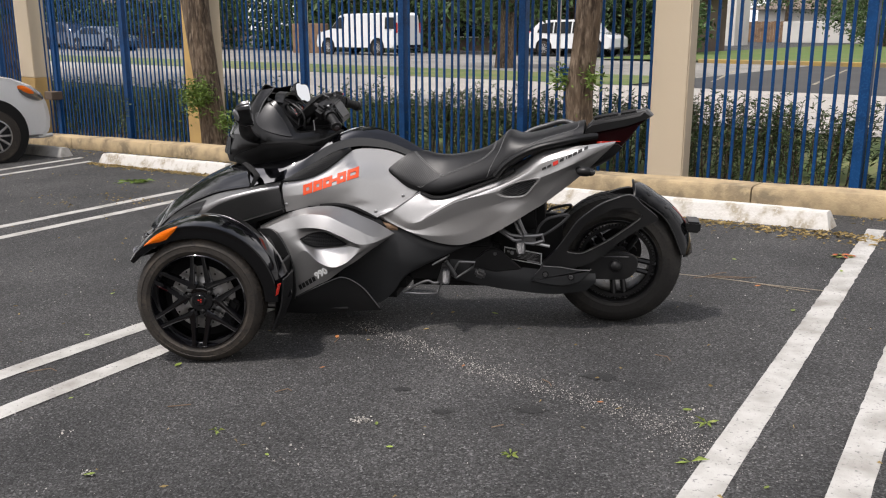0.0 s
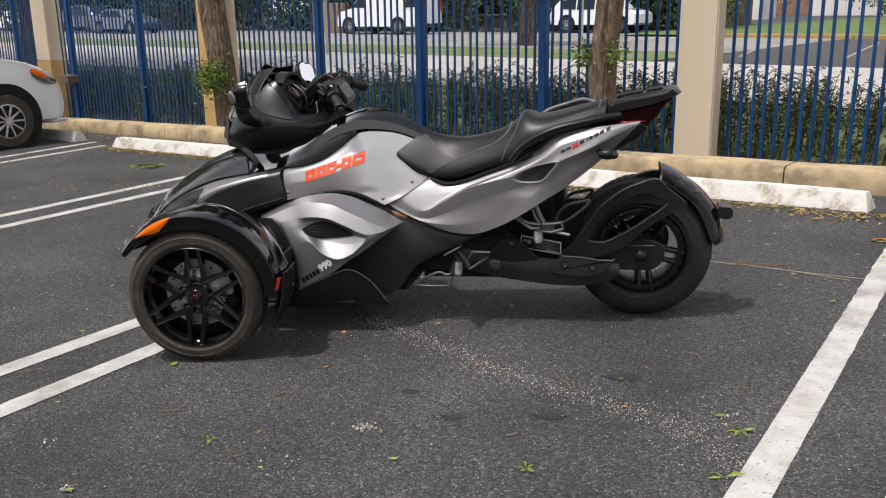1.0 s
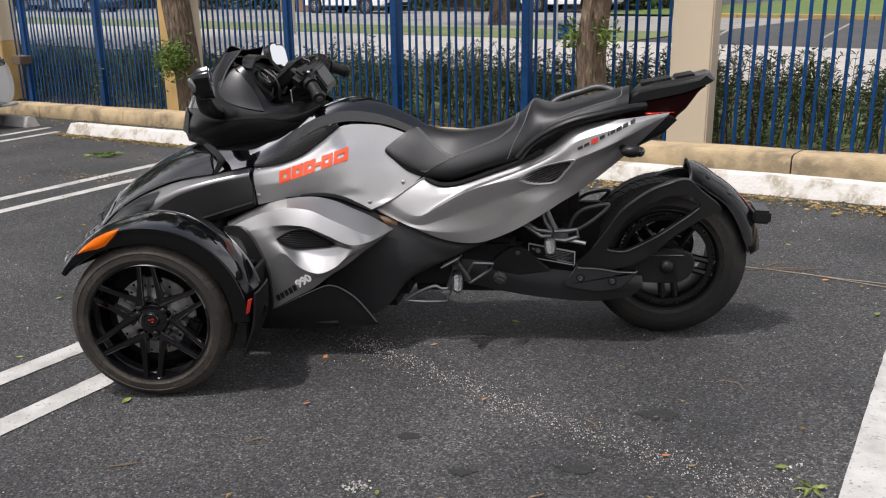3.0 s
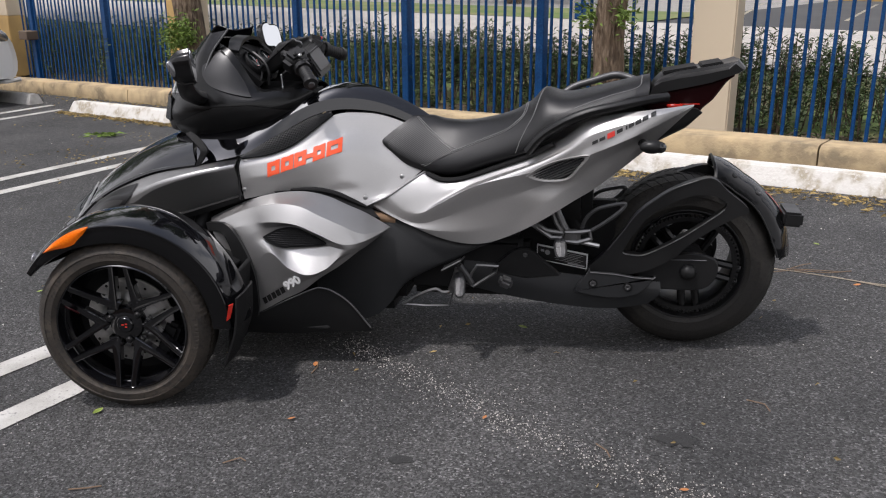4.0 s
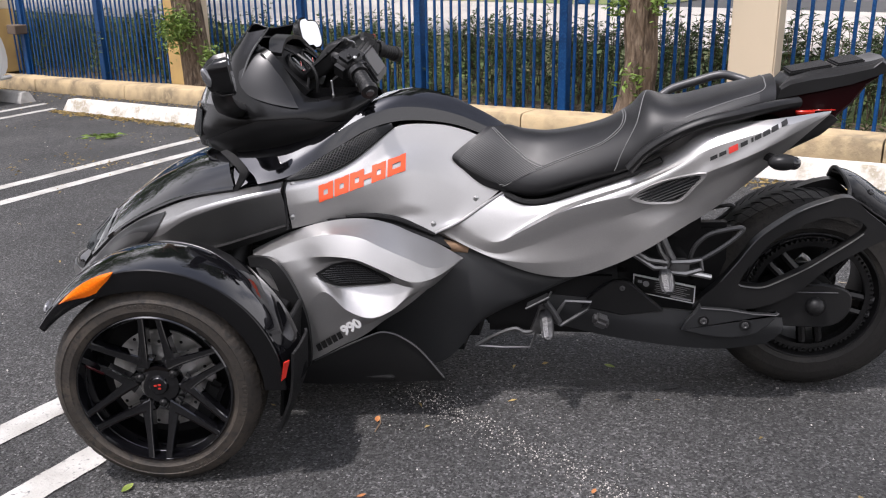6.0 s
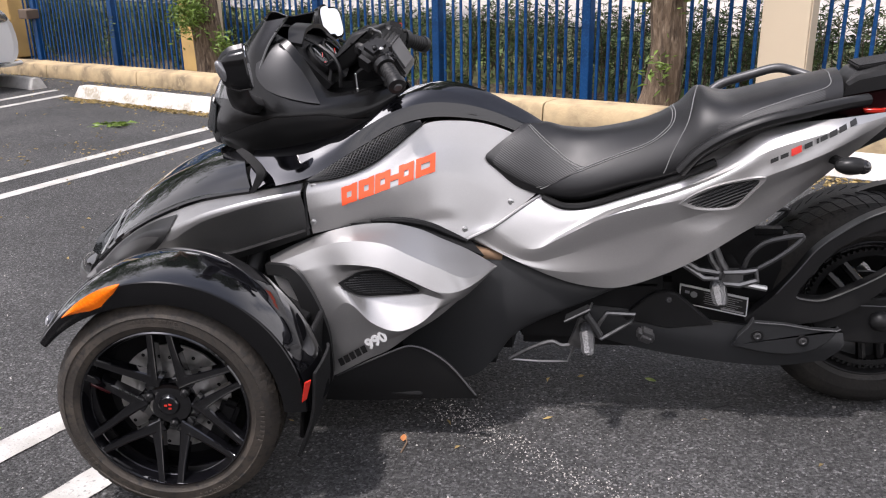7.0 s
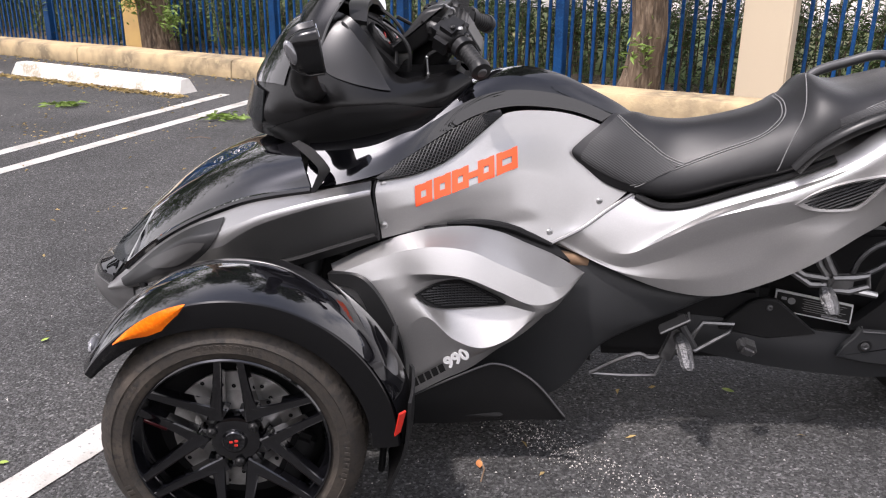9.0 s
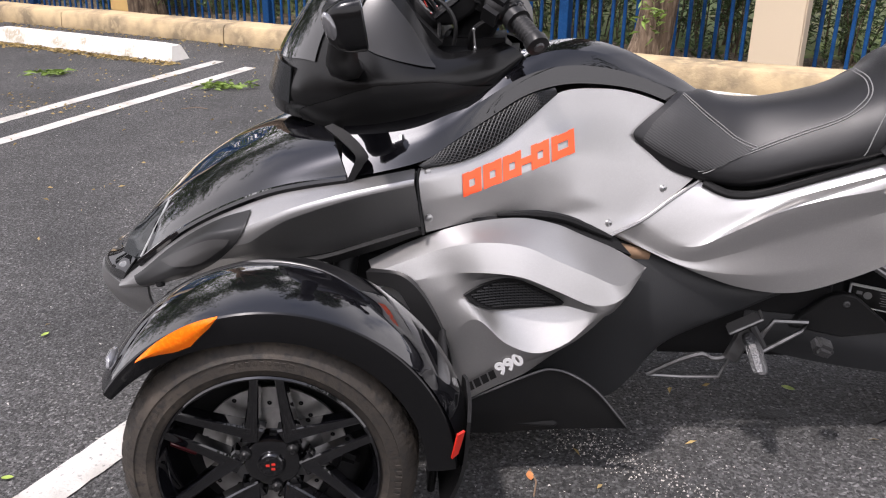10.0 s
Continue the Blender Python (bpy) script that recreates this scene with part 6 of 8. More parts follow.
hoodg = [[(0.165, 0.520, 1.082), (0.150, 0.580, 1.112), (0.145, 0.650, 1.122)], [(0.205, 0.520, 1.075), (0.198, 0.580, 1.108), (0.195, 0.650, 1.118)]]
both("gauge_hood", g_sheet(hoodg, 16, 8, 0.012, core=(0.2, 0.65, 0.95)), "satin", "black hood over the gauges")
dash = [[(0.180, 0.525, 1.070), (0.175, 0.650, 1.090)], [(0.225, 0.520, 1.015), (0.222, 0.650, 1.030)], [(0.275, 0.535, 0.960), (0.270, 0.650, 0.965)]]
both("dashboard", g_sheet(dash, 12, 14, 0.02, core=(0.0, 0.65, 0.95)), "matte", "black dashboard")
face = Vector((0.76, 0, 0.65)).normalized()
for s in (0, 1):
    gm = Matrix(((0, -face.x, -face.z, 0.234), (1, 0, 0, 0.594 if not s else 0.706), (0, -face.z, face.x, 1.028), (0, 0, 0, 1)))
    gauge = part("gauge", g_move(g_lathe([(0.001, -0.002), (0.040, -0.001), (0.044, 0.002), (0.046, 0.010)], 30), gm), "car_glass", bike, "dark round gauge under glass")
    part("gauge_ring", g_move(g_lathe([(0.043, -0.004), (0.047, -0.005), (0.051, 0.0), (0.051, 0.014)], 30), gm), "matte", gauge)
    part("needle", g_move(g_join(g_box((0.010, -0.003, 0.006), (0.028, 0.001, 0.0022), 0, pose(0, 0, 0, 0, -30, 0)), g_box((-0.012, -0.003, -0.016), (0.016, 0.001, 0.004), 0)), gm), "red_lens", gauge, smooth=False)
part("dash_base", g_box((0.33, YC, 0.915), (0.22, 0.17, 0.09), 0.03, seg=3), "matte", bike)
both("dash_trim", g_tube(crom([(0.300, 0.535, 0.955), (0.305, 0.528, 1.000), (0.285, 0.54, 1.035), (0.24, 0.56, 1.065)], 12), 0.005, 6), "satin")

# handlebar and controls, turned a little to the vehicle's left
STEER = 2.0
hm = Matrix.Translation((0.410, YC, 1.045)) @ pose(0, 0, 0, 9, 0, STEER) @ Matrix.Translation((-0.36, -YC, -1.02))
bar = part("handlebar", g_move(g_tube(crom([(0.416, 0.462, 0.981), (0.383, 0.505, 1.006), (0.340, 0.575, 1.030), (0.33, 0.650, 1.035), (0.340, 0.725, 1.030), (0.383, 0.795, 1.006), (0.416, 0.838, 0.981)], 30), 0.012, 8), hm), "matte", bike, "black handlebar")
for s in (0, 1):
    fl = (lambda g: g_flip(g)) if s else (lambda g: g)
    pp = crom([(0.364, 0.533, 1.019), (0.393, 0.494, 0.999), (0.421, 0.454, 0.977)], 44)
    rad = [0.0200 + (0.0014 if i % 4 > 1 and i > 10 else 0) + 0.004 * (i < 5) for i in range(44)]
    gr = part("grip", g_move(fl(g_tube(pp, rad, 14)), hm), "grip", bar, "black ribbed rubber grip")
    part("bar_end", g_move(fl(g_tube([(0.420, 0.457, 0.979), (0.4245, 0.446, 0.973), (0.4265, 0.441, 0.9705), (0.428, 0.438, 0.969)], [0.0245, 0.0255, 0.0245, 0.016], 18)), hm), "satin", gr)
    part("end_cap", g_move(fl(g_tube([(0.4275, 0.439, 0.9695), (0.429, 0.4355, 0.9675)], [0.013, 0.010], 14)), hm), "grey_satin", gr)
    part("switch_pod", g_move(fl(g_box((0.348, 0.550, 1.026), (0.080, 0.095, 0.080), 0.022, pose(0, 0, 0, 20, 25, -28), seg=3)), hm), "satin", bar, "black switch housing")
    part("collar", g_move(fl(g_tube([(0.376, 0.517, 1.011), (0.386, 0.503, 1.004)], 0.029, 14)), hm), "satin", bar)
    for k, (dx, dz, mat) in enumerate(((0.012, 0.03, "alloy"), (-0.006, 0.034, "satin"), (0.026, 0.012, "satin"))):
        part("switch_button", g_move(fl(g_ball((0.362 + dx, 0.520, 1.022 + dz), (0.007, 0.010, 0.006), 8, 6)), hm), "decal_red" if (s and k == 0) else mat, bar)
    part("reservoir", g_move(fl(g_box((0.308, 0.60, 1.045), (0.075, 0.06, 0.035), 0.01, pose(0, 0, 0, 0, 18, 8), seg=2)), hm), "matte", bar)
    part("brake_line", g_move(fl(g_tube(crom([(0.33, 0.55, 1.00), (0.29, 0.55, 0.975), (0.28, 0.57, 0.93), (0.30, 0.60, 0.88)], 14), 0.006, 6)), hm), "matte", bar)
part("bar_clamp", g_move(g_box((0.335, YC, 1.028), (0.13, 0.21, 0.060), 0.022, pose(0, 0, 0, 0, 22, 0), seg=3), hm), "satin", bar, "black handlebar clamp cover")
pad = part("bar_display", g_move(g_box((0.388, YC, 1.003), (0.020, 0.150, 0.118), 0.008, pose(0, 0, 0, 0, -30, 0), seg=2), hm), "satin", bar, "black display housing")
part("display_glass", g_move(g_box((0.398, YC, 1.009), (0.006, 0.110, 0.080), 0.002, pose(0, 0, 0, 0, -30, 0)), hm), "grey_satin", pad, "grey display pane")
part("riser_cover", g_plate(crom([(0.250, 1.014), (0.247, 0.999), (0.270, 0.992), (0.300, 0.996), (0.345, 1.022), (0.360, 1.050), (0.384, 1.086), (0.386, 1.106), (0.362, 1.102), (0.334, 1.094), (0.315, 1.074), (0.285, 1.040), (0.250, 1.014)], 49)[:-1], 0.560, 0.740, 0.010), "satin", bar, "smooth black handlebar riser cover", angle=50)
part("steering_stem", g_tube([(0.37, YC, 1.03), (0.33, YC, 0.96), (0.28, YC, 0.86)], [0.05, 0.045, 0.045], 14), "matte", bike)
part("choke_pull", g_join(g_tube([(0.343, 0.545, 0.985), (0.345, 0.545, 0.948)], 0.0025, 6), g_ball((0.343, 0.545, 0.986), (0.004, 0.004, 0.004), 8, 6), g_ball((0.345, 0.545, 0.946), (0.004, 0.004, 0.004), 8, 6)), "alloy", bike, "small bright pull rod")
ring_ = [(0.334 + 0.0175 * (1 + 0.22 * math.cos(3 * t)) * math.cos(t), 0.608 - 0.006 * math.sin(t), 1.070 + 0.0175 * (1 + 0.22 * math.cos(3 * t)) * math.sin(t)) for t in np.linspace(0, 2 * math.pi, 30, endpoint=False)]
part("top_ring", g_move(g_tube(ring_, 0.0030, 6, closed=True), hm), "alloy", bike, "small bright triangular ring")

# mirrors
for c, n_, sg_ in ((Vector((0.118, 0.268, 1.042)), Vector((0.88, 0.32, 0.12)), 1), (Vector((0.098, 1.060, 1.086)), Vector((0.76, -0.58, 0.30)), -1)):
    n_.normalize()
    wd = Vector((0, 0, 1)).cross(n_).normalized()
    hd = n_.cross(wd).normalized()
    secs = []
    for d, hw, hh, dz in ((-0.040, 0.016, 0.018, 0.0), (-0.037, 0.026, 0.032, 0.0), (-0.024, 0.036, 0.046, 0.0), (-0.004, 0.043, 0.056, 0.0), (0.018, 0.043, 0.057, 0.0), (0.028, 0.044, 0.058, 0.0), (0.032, 0.040, 0.054, 0.0)):
        sec = []
        for q in np.linspace(0, 2 * math.pi, 32, endpoint=False):
            cs, sn = math.cos(q), math.sin(q)
            k = (abs(cs) ** 4 + abs(sn) ** 4) ** -0.25
            sec.append(tuple(c + n_ * d + wd * (hw * cs * k) + hd * (hh * sn * k * (0.82 if sn * cs * sg_ < 0 else 1.0) + dz)))
        secs.append(sec)
    v_, f_ = g_grid(np.array(secs), True)
    mi = part("mirror", (v_, f_ + [tuple(range(32))]), "lip", bike, "black boxy mirror housing", angle=35)
    gl_ = [tuple(Vector(q) * 0.94 + c * 0.06 + n_ * 0.003) for q in secs[-1]]
    part("mirror_glass", (gl_ + [tuple(Vector(q) - n_ * 0.005) for q in gl_], [tuple(range(32))] + [(i, (i + 1) % 32, 32 + (i + 1) % 32, 32 + i) for i in range(32)]), "chrome", mi, "bright mirror glass", smooth=False)
    ml = Matrix((n_, wd, hd)).transposed().to_4x4()
    ml.translation = c - n_ * 0.032 - wd * (sg_ * 0.026) + hd * 0.002
    part("signal_lens", g_move(g_ball((0, 0, 0), (0.012, 0.015, 0.030), 18, 12), ml @ pose(0, 0, 0, 0, -14, 24 * sg_)), "clear", mi, "clear turn signal lens in the mirror")
    arm_ = [tuple(c + Vector(q)) for q in ((-0.010, sg_ * 0.015, -0.040), (-0.018, sg_ * 0.040, -0.072), (-0.026, sg_ * 0.085, -0.098), (-0.04, sg_ * 0.17, -0.118))]
    part("mirror_arm", g_tube(crom(arm_, 10), np.linspace(0.018, 0.028, 10), 8, flat=1.5, up=(1, 0, 0)), "satin", mi, angle=60)

# seat
seat_rows = [
    [(0.728, 0.548, 0.712), (0.791, 0.528, 0.672), (0.870, 0.520, 0.650), (0.955, 0.510, 0.644), (1.087, 0.498, 0.682), (1.214, 0.480, 0.722), (1.275, 0.474, 0.768), (1.360, 0.474, 0.820), (1.480, 0.484, 0.865), (1.600, 0.525, 0.898)],
    [(0.698, 0.540, 0.752), (0.768, 0.524, 0.712), (0.860, 0.508, 0.668), (0.952, 0.494, 0.664), (1.087, 0.480, 0.702), (1.212, 0.464, 0.742), (1.280, 0.464, 0.795), (1.365, 0.470, 0.840), (1.480, 0.484, 0.880), (1.602, 0.525, 0.908)],
    [(0.718, 0.556, 0.776), (0.772, 0.534, 0.742), (0.860, 0.515, 0.702), (0.955, 0.502, 0.700), (1.090, 0.488, 0.736), (1.210, 0.474, 0.786), (1.278, 0.476, 0.842), (1.365, 0.486, 0.868), (1.482, 0.502, 0.902), (1.604, 0.535, 0.924)],
    [(0.762, 0.580, 0.808), (0.805, 0.562, 0.786), (0.880, 0.545, 0.752), (0.965, 0.537, 0.748), (1.100, 0.526, 0.786), (1.210, 0.516, 0.836), (1.270, 0.518, 0.888), (1.362, 0.528, 0.894), (1.484, 0.545, 0.924), (1.606, 0.565, 0.946)],
    [(0.802, 0.618, 0.834), (0.845, 0.610, 0.818), (0.900, 0.600, 0.804), (0.985, 0.595, 0.800), (1.120, 0.588, 0.826), (1.212, 0.585, 0.868), (1.264, 0.588, 0.914), (1.345, 0.595, 0.904), (1.490, 0.600, 0.935), (1.606, 0.610, 0.960)],
    [(0.812, 0.650, 0.828), (0.860, 0.650, 0.830), (0.912, 0.650, 0.816), (1.000, 0.650, 0.812), (1.130, 0.650, 0.838), (1.212, 0.650, 0.880), (1.262, 0.650, 0.924), (1.335, 0.650, 0.906), (1.490, 0.650, 0.938), (1.606, 0.650, 0.963)]]
seat = part("seat", g_sheet(seat_rows, 90, 44, 0.03, mirror=True, core=(1.15, 0.65, 0.6)), "leather", bike, "black stitched vinyl two-step seat")
sg = surface(seat_rows, 181, 101)


def stitch(uv, r=0.0014, gap=True):
    pts = []
    for cu, cv in crom(uv, 80):
        i, j = int(round(min(max(cv, 0), 1) * 100)), int(round(min(max(cu, 0), 1) * 180))
        fy, fx = min(max(cv, 0), 0.9999) * 100, min(max(cu, 0), 0.9999) * 180
        i0, j0 = int(fy), int(fx)
        fy, fx = fy - i0, fx - j0
        p = (sg[i0, j0] * (1 - fx) + sg[i0, j0 + 1] * fx) * (1 - fy) + (sg[i0 + 1, j0] * (1 - fx) + sg[i0 + 1, j0 + 1] * fx) * fy
        nrm = np.cross(sg[i, min(j + 1, 180)] - sg[i, max(j - 1, 0)], sg[min(i + 1, 100), j] - sg[max(i - 1, 0), j])
        nrm /= np.linalg.norm(nrm) + 1e-9
        if nrm @ np.array((0, -0.6, 0.8)) < 0:
            nrm = -nrm
        pts.append(p + nrm * 0.0008)
    g = g_tube(pts, r, 5)
    for fl in (g, g_flip(g)):
        part("stitching", fl, "thread", seat, "grey seam thread")


for o in (0.0, 0.020):
    stitch([(0.030, 0.80 - o), (0.12, 0.745 - o), (0.217, 0.68 - o), (0.29, 0.60 - o), (0.339, 0.53 - o)])
    stitch([(0.200 + o * 0.6, 0.22), (0.272, 0.43 - o), (0.339, 0.52 - o), (0.406, 0.57 - o), (0.478, 0.59 - o), (0.511 + o * 0.4, 0.64 - o), (0.530 + o * 0.5, 0.70), (0.533 + o * 0.5, 0.82), (0.528 + o * 0.5, 0.94), (0.523 + o * 0.5, 1.0)])
stitch([(0.517, 0.20), (0.535, 0.38), (0.560, 0.50), (0.60, 0.61), (0.64, 0.80), (0.667, 1.0)])
stitch([(0.70, 0.26), (0.78, 0.42), (0.88, 0.46), (0.965, 0.52), (0.975, 0.75), (0.975, 1.0)])
top_e = crom([(0.030, 0.775), (0.12, 0.72), (0.217, 0.655), (0.29, 0.575), (0.33, 0.51)], 22)
low_e = crom([(0.040, 0.18), (0.08, 0.17), (0.12, 0.17), (0.16, 0.19), (0.20, 0.24)], 22)
rib = []
for k in np.linspace(0, 1, 14):
    row = []
    for a_, b_ in zip(top_e, low_e):
        cu, cv = a_ + (b_ - a_) * k
        i, j = int(round(min(max(cv, 0), 1) * 100)), int(round(min(max(cu, 0), 1) * 180))
        row.append(sg[i, j] + np.array((-0.001, -0.0022, 0.0012)))
    rib.append(row)
rib = g_grid(np.array(rib))
for fl_ in (rib, g_flip(rib)):
    part("side_insert", fl_, "carbon", seat, "ribbed carbon-look vinyl insert")
both("side_insert", patch(sg, [(0.70, 0.38), (0.80, 0.43), (0.90, 0.46), (0.96, 0.48)], [(0.70, 0.30), (0.80, 0.26), (0.90, 0.26), (0.96, 0.28)], 24, 8, (0, -0.0025, 0.001)), "carbon", "ribbed carbon-look vinyl insert", seat)
both("seat_strip", g_tube(crom([(0.858, 0.522, 0.648), (0.890, 0.508, 0.634), (0.925, 0.503, 0.626), (0.985, 0.502, 0.632), (1.098, 0.492, 0.672), (1.224, 0.476, 0.722), (1.300, 0.462, 0.760)], 36), 0.010, 8), "satin", "black strip below the seat")
both("grab_rail", g_tube(crom([(1.215, 0.468, 0.732), (1.262, 0.458, 0.785), (1.330, 0.452, 0.830), (1.410, 0.455, 0.862), (1.500, 0.470, 0.880), (1.600, 0.500, 0.896), (1.66, 0.53, 0.90)], 36), 0.020, 10, flat=0.8), "satin", "black side rail along the pillion seat")
part("pillion_handle", g_tube(crom([(1.300, 0.830, 0.872), (1.345, 0.848, 0.900), (1.42, 0.855, 0.922), (1.49, 0.850, 0.940), (1.54, 0.840, 0.930), (1.60, 0.80, 0.91)], 30), 0.013, 10), "grey_satin", bike, "grey pillion grab handle")

# tail: rack, light, signals
rackp = [(1.603, 0.904), (1.618, 0.932), (1.642, 0.946), (1.699, 0.958), (1.763, 0.967), (1.849, 0.985), (1.868, 1.001), (1.892, 0.982), (1.876, 0.971), (1.796, 0.943), (1.717, 0.927), (1.636, 0.912)]
rise = [0, 0.006, 0.016, 0.020, 0.020, 0.016, 0.008, 0, 0, 0, 0, 0]
rows = []
for q in (-1, -0.72, -0.68, 0, 0.68, 0.72, 1):
    row = []
    for (x, z), up_ in zip(rackp, rise):
        hw = 0.100 + 0.01 * (x - 1.6) / 0.3
        k = 0 if abs(q) > 0.9 else 0.45 if abs(q) > 0.7 else 1
        row.append((x + (0.02 * (1 - q * q) if x > 1.86 else 0), YC + q * hw, z + up_ * k))
    rows.append(row)
arr = np.array(rows)
g = g_grid(arr, True)
m_ = arr.shape[1]
rack = part("tail_rack", (g[0], g[1] + [tuple(range(m_)), tuple((len(rows) - 1) * m_ + j for j in range(m_))]), "satin", bike, "black tail rack pad", angle=25)
for x0, z0, l_, w_ in ((1.700, 0.979, 0.11, 0.13), (1.800, 0.995, 0.07, 0.14)):
    part("rack_pad", g_box((x0, YC, z0), (l_, w_, 0.012), 0.004, pose(0, 0, 0, 0, -9, 0), seg=2), "matte", rack)
part("rack_edge", g_tube([(1.849, 0.5445, 0.986), (1.868, 0.545, 1.002), (1.893, 0.546, 0.983)], 0.002, 5), "grey_satin", rack, "thin light grey rim of the rack")
tlp = [(1.56, 0.872), (1.60, 0.903), (1.717, 0.926), (1.796, 0.942), (1.870, 0.966), (1.842, 0.936), (1.806, 0.886), (1.775, 0.858), (1.752, 0.826), (1.742, 0.812), (1.70, 0.83), (1.62, 0.85)]
tl = part("tail_light", g_plate(tlp, YC + 0.085, YC - 0.085, 0.006), "red_dark", bike, "dark red tail light", angle=30)
both("tail_reflector", g_join(g_box((1.686, 0.560, 0.868), (0.050, 0.02, 0.012), 0.003), g_box((1.735, 0.562, 0.873), (0.06, 0.012, 0.003), 0.001)), "red_lens", "bright red strip in the tail light")
part("tail_tray", g_sheet([[(1.62, 0.515, 0.86), (1.74, 0.53, 0.862), (1.775, 0.56, 0.845)], [(1.50, 0.53, 0.70), (1.63, 0.545, 0.76), (1.73, 0.57, 0.80)], [(1.45, 0.65, 0.66), (1.6, 0.65, 0.72), (1.72, 0.65, 0.78)]], 14, 16, 0.01, mirror=True, core=(1.6, 0.65, 1.2)), "satin", bike)
for s in (0, 1):
    fl = (lambda g: g_flip(g)) if s else (lambda g: g)
    tsig = part("turn_signal", fl(g_ball((1.615, 0.425, 0.757), (0.040, 0.026, 0.022), 16, 10)), "satin", bike, "black rear turn signal pod")
    part("stalk", fl(g_tube([(1.60, 0.44, 0.760), (1.57, 0.50, 0.765)], 0.013, 8)), "satin", tsig)
    part("lens", fl(g_ball((1.640, 0.424, 0.755), (0.020, 0.021, 0.018), 12, 8)), "gloss", tsig)

# wheels


def wheel(name, c, r, rim, width, toe, camber, spokes, label, rear=False):
    """Tyre, rim with paired spokes, hub and brake disc; the outer face looks to -y before the turn."""
    m = Matrix.Translation(c) @ pose(0, 0, 0, camber, 0, toe)
    h = width / 2
    prof = [(rim - 0.006, -h + 0.022), (rim + 0.002, -h + 0.008), (rim + 0.010, -h + 0.004), (rim + 0.018, -h + 0.001), (rim + 0.020, -h - 0.0015), (rim + 0.024, -h - 0.001), (rim + 0.030, -h - 0.0005), ((rim + r) / 2 + 0.003, -h + 0.001),
            ((rim + r) / 2 + 0.005, -h - 0.001), (r - 0.024, -h + 0.005), (r - 0.014, -h + 0.013), (r - 0.006, -h + 0.026)]
    tr = []
    if rear:
        prof = prof[:8] + [(r - 0.060, -h - 0.001), (r - 0.040, -h + 0.004), (r - 0.026, -h + 0.014), (r - 0.014, -h + 0.030)]
    for k in range(9):
        y = -h + 0.034 + (width - 0.068) * k / 8
        q = r - (0.009 if rear else 0.004) * (abs(k - 4) / 4) ** 2
        tr += [(q, y)] if rear and k not in (2, 6) else [(q, y - 0.006), (q, y + 0.003), (q - 0.005, y + 0.0045), (q - 0.005, y + 0.006)]
    prof = prof + tr + [(q, -y) for q, y in reversed(prof)]
    w = part(name, g_move(g_lathe([(rim - 0.012, -h + 0.03), (rim + 0.004, -h + 0.012), (rim + 0.005, -h + 0.004), (rim + 0.002, -h + 0.001), (rim - 0.001, -h + 0.002), (rim - 0.008, -h + 0.022), (rim - 0.020, -h + 0.05), (rim - 0.022, h - 0.03), (rim + 0.004, h - 0.006), (rim - 0.004, h - 0.02), (rim - 0.012, 0)], 64), m), "satin" if rear else "gloss", bike, label)
    if rear:
        tg = g_lathe(prof, 72)
    else:
        rows = []
        for q, y in prof:
            row = []
            for i in range(288):
                t = 2 * math.pi * i / 288
                ph = (i + int(abs(y) * 260) + (3 if y > 0 else 0)) % 6
                cut = 0.0045 if q > r - 0.018 and abs(y) > 0.022 and ph < 1 else 0.0
                row.append(((q - cut) * math.cos(t), y, (q - cut) * math.sin(t)))
            rows.append(row)
        tg = g_grid(np.array(rows), close_u=True)
    tyre = part("tyre", g_move(tg, m), "rubber_shaded" if rear else "rubber", w, "wide black tyre with curved grooves" if rear else "dusty black tyre with a brownish sidewall")
    if not rear:
        marks = []
        for a0, n_, rr_, tall in ((200, 7, rim + 0.037, 0.014), (75, 9, rim + 0.034, 0.007), (-20, 8, rim + 0.037, 0.012), (140, 5, rim + 0.030, 0.006), (285, 9, rim + 0.036, 0.008)):
            for i in range(n_):
                g = g_box((rr_, -h - 0.0006, 0), (tall, 0.0016, 0.0075), 0.0004)
                marks.append(g_move(g, pose(0, 0, 0, 0, -(a0 + i * 3.1), 0)))
        for i in range(120):
            g = g_box((r - 0.034, -h + 0.0013, 0), (0.006, 0.0016, 0.0022), 0)
            marks.append(g_move(g, pose(0, 0, 0, 0, 3.0 * i, 0)))
        part("sidewall_relief", g_move(g_join(*marks), m), "rubber", tyre, "raised unreadable marks on the sidewall", smooth=False)
    if rear:
        groove = []
        for k in range(60):
            a0 = 2 * math.pi * k / 60
            for s in (-1, 1):
                c_ = []
                for t in np.linspace(0, 1, 7):
                    yy = s * (h - 0.022 - (h - 0.045) * t)
                    rr_ = r - 0.009 * (abs(yy) / (h - 0.034)) ** 2 + 0.0002 - (0.006 if t < 0.1 else 0)
                    aa = a0 + 0.16 * t ** 1.6 + 0.02 * math.sin(6 * t)
                    c_.append((rr_ * math.cos(aa), yy, rr_ * math.sin(aa)))
                groove.append(g_tube(c_, 0.0014, 4))
        part("tread", g_move(g_join(*groove), m), "matte", w, "curved tread grooves")
    y0 = -h + 0.012
    if not rear:
        for k in range(spokes):
            for s in (-1, 1):
                bar_ = []
                for t in np.linspace(0, 1, 13):
                    z = 0.046 + (rim - 0.049) * t
                    x = s * (0.0232 + 0.0170 * (1 - t) ** 1.3)
                    y = y0 + 0.024 - 0.032 * t ** 1.2
                    w_ = 0.0092 + 0.0085 * (1 - t) ** 2.2
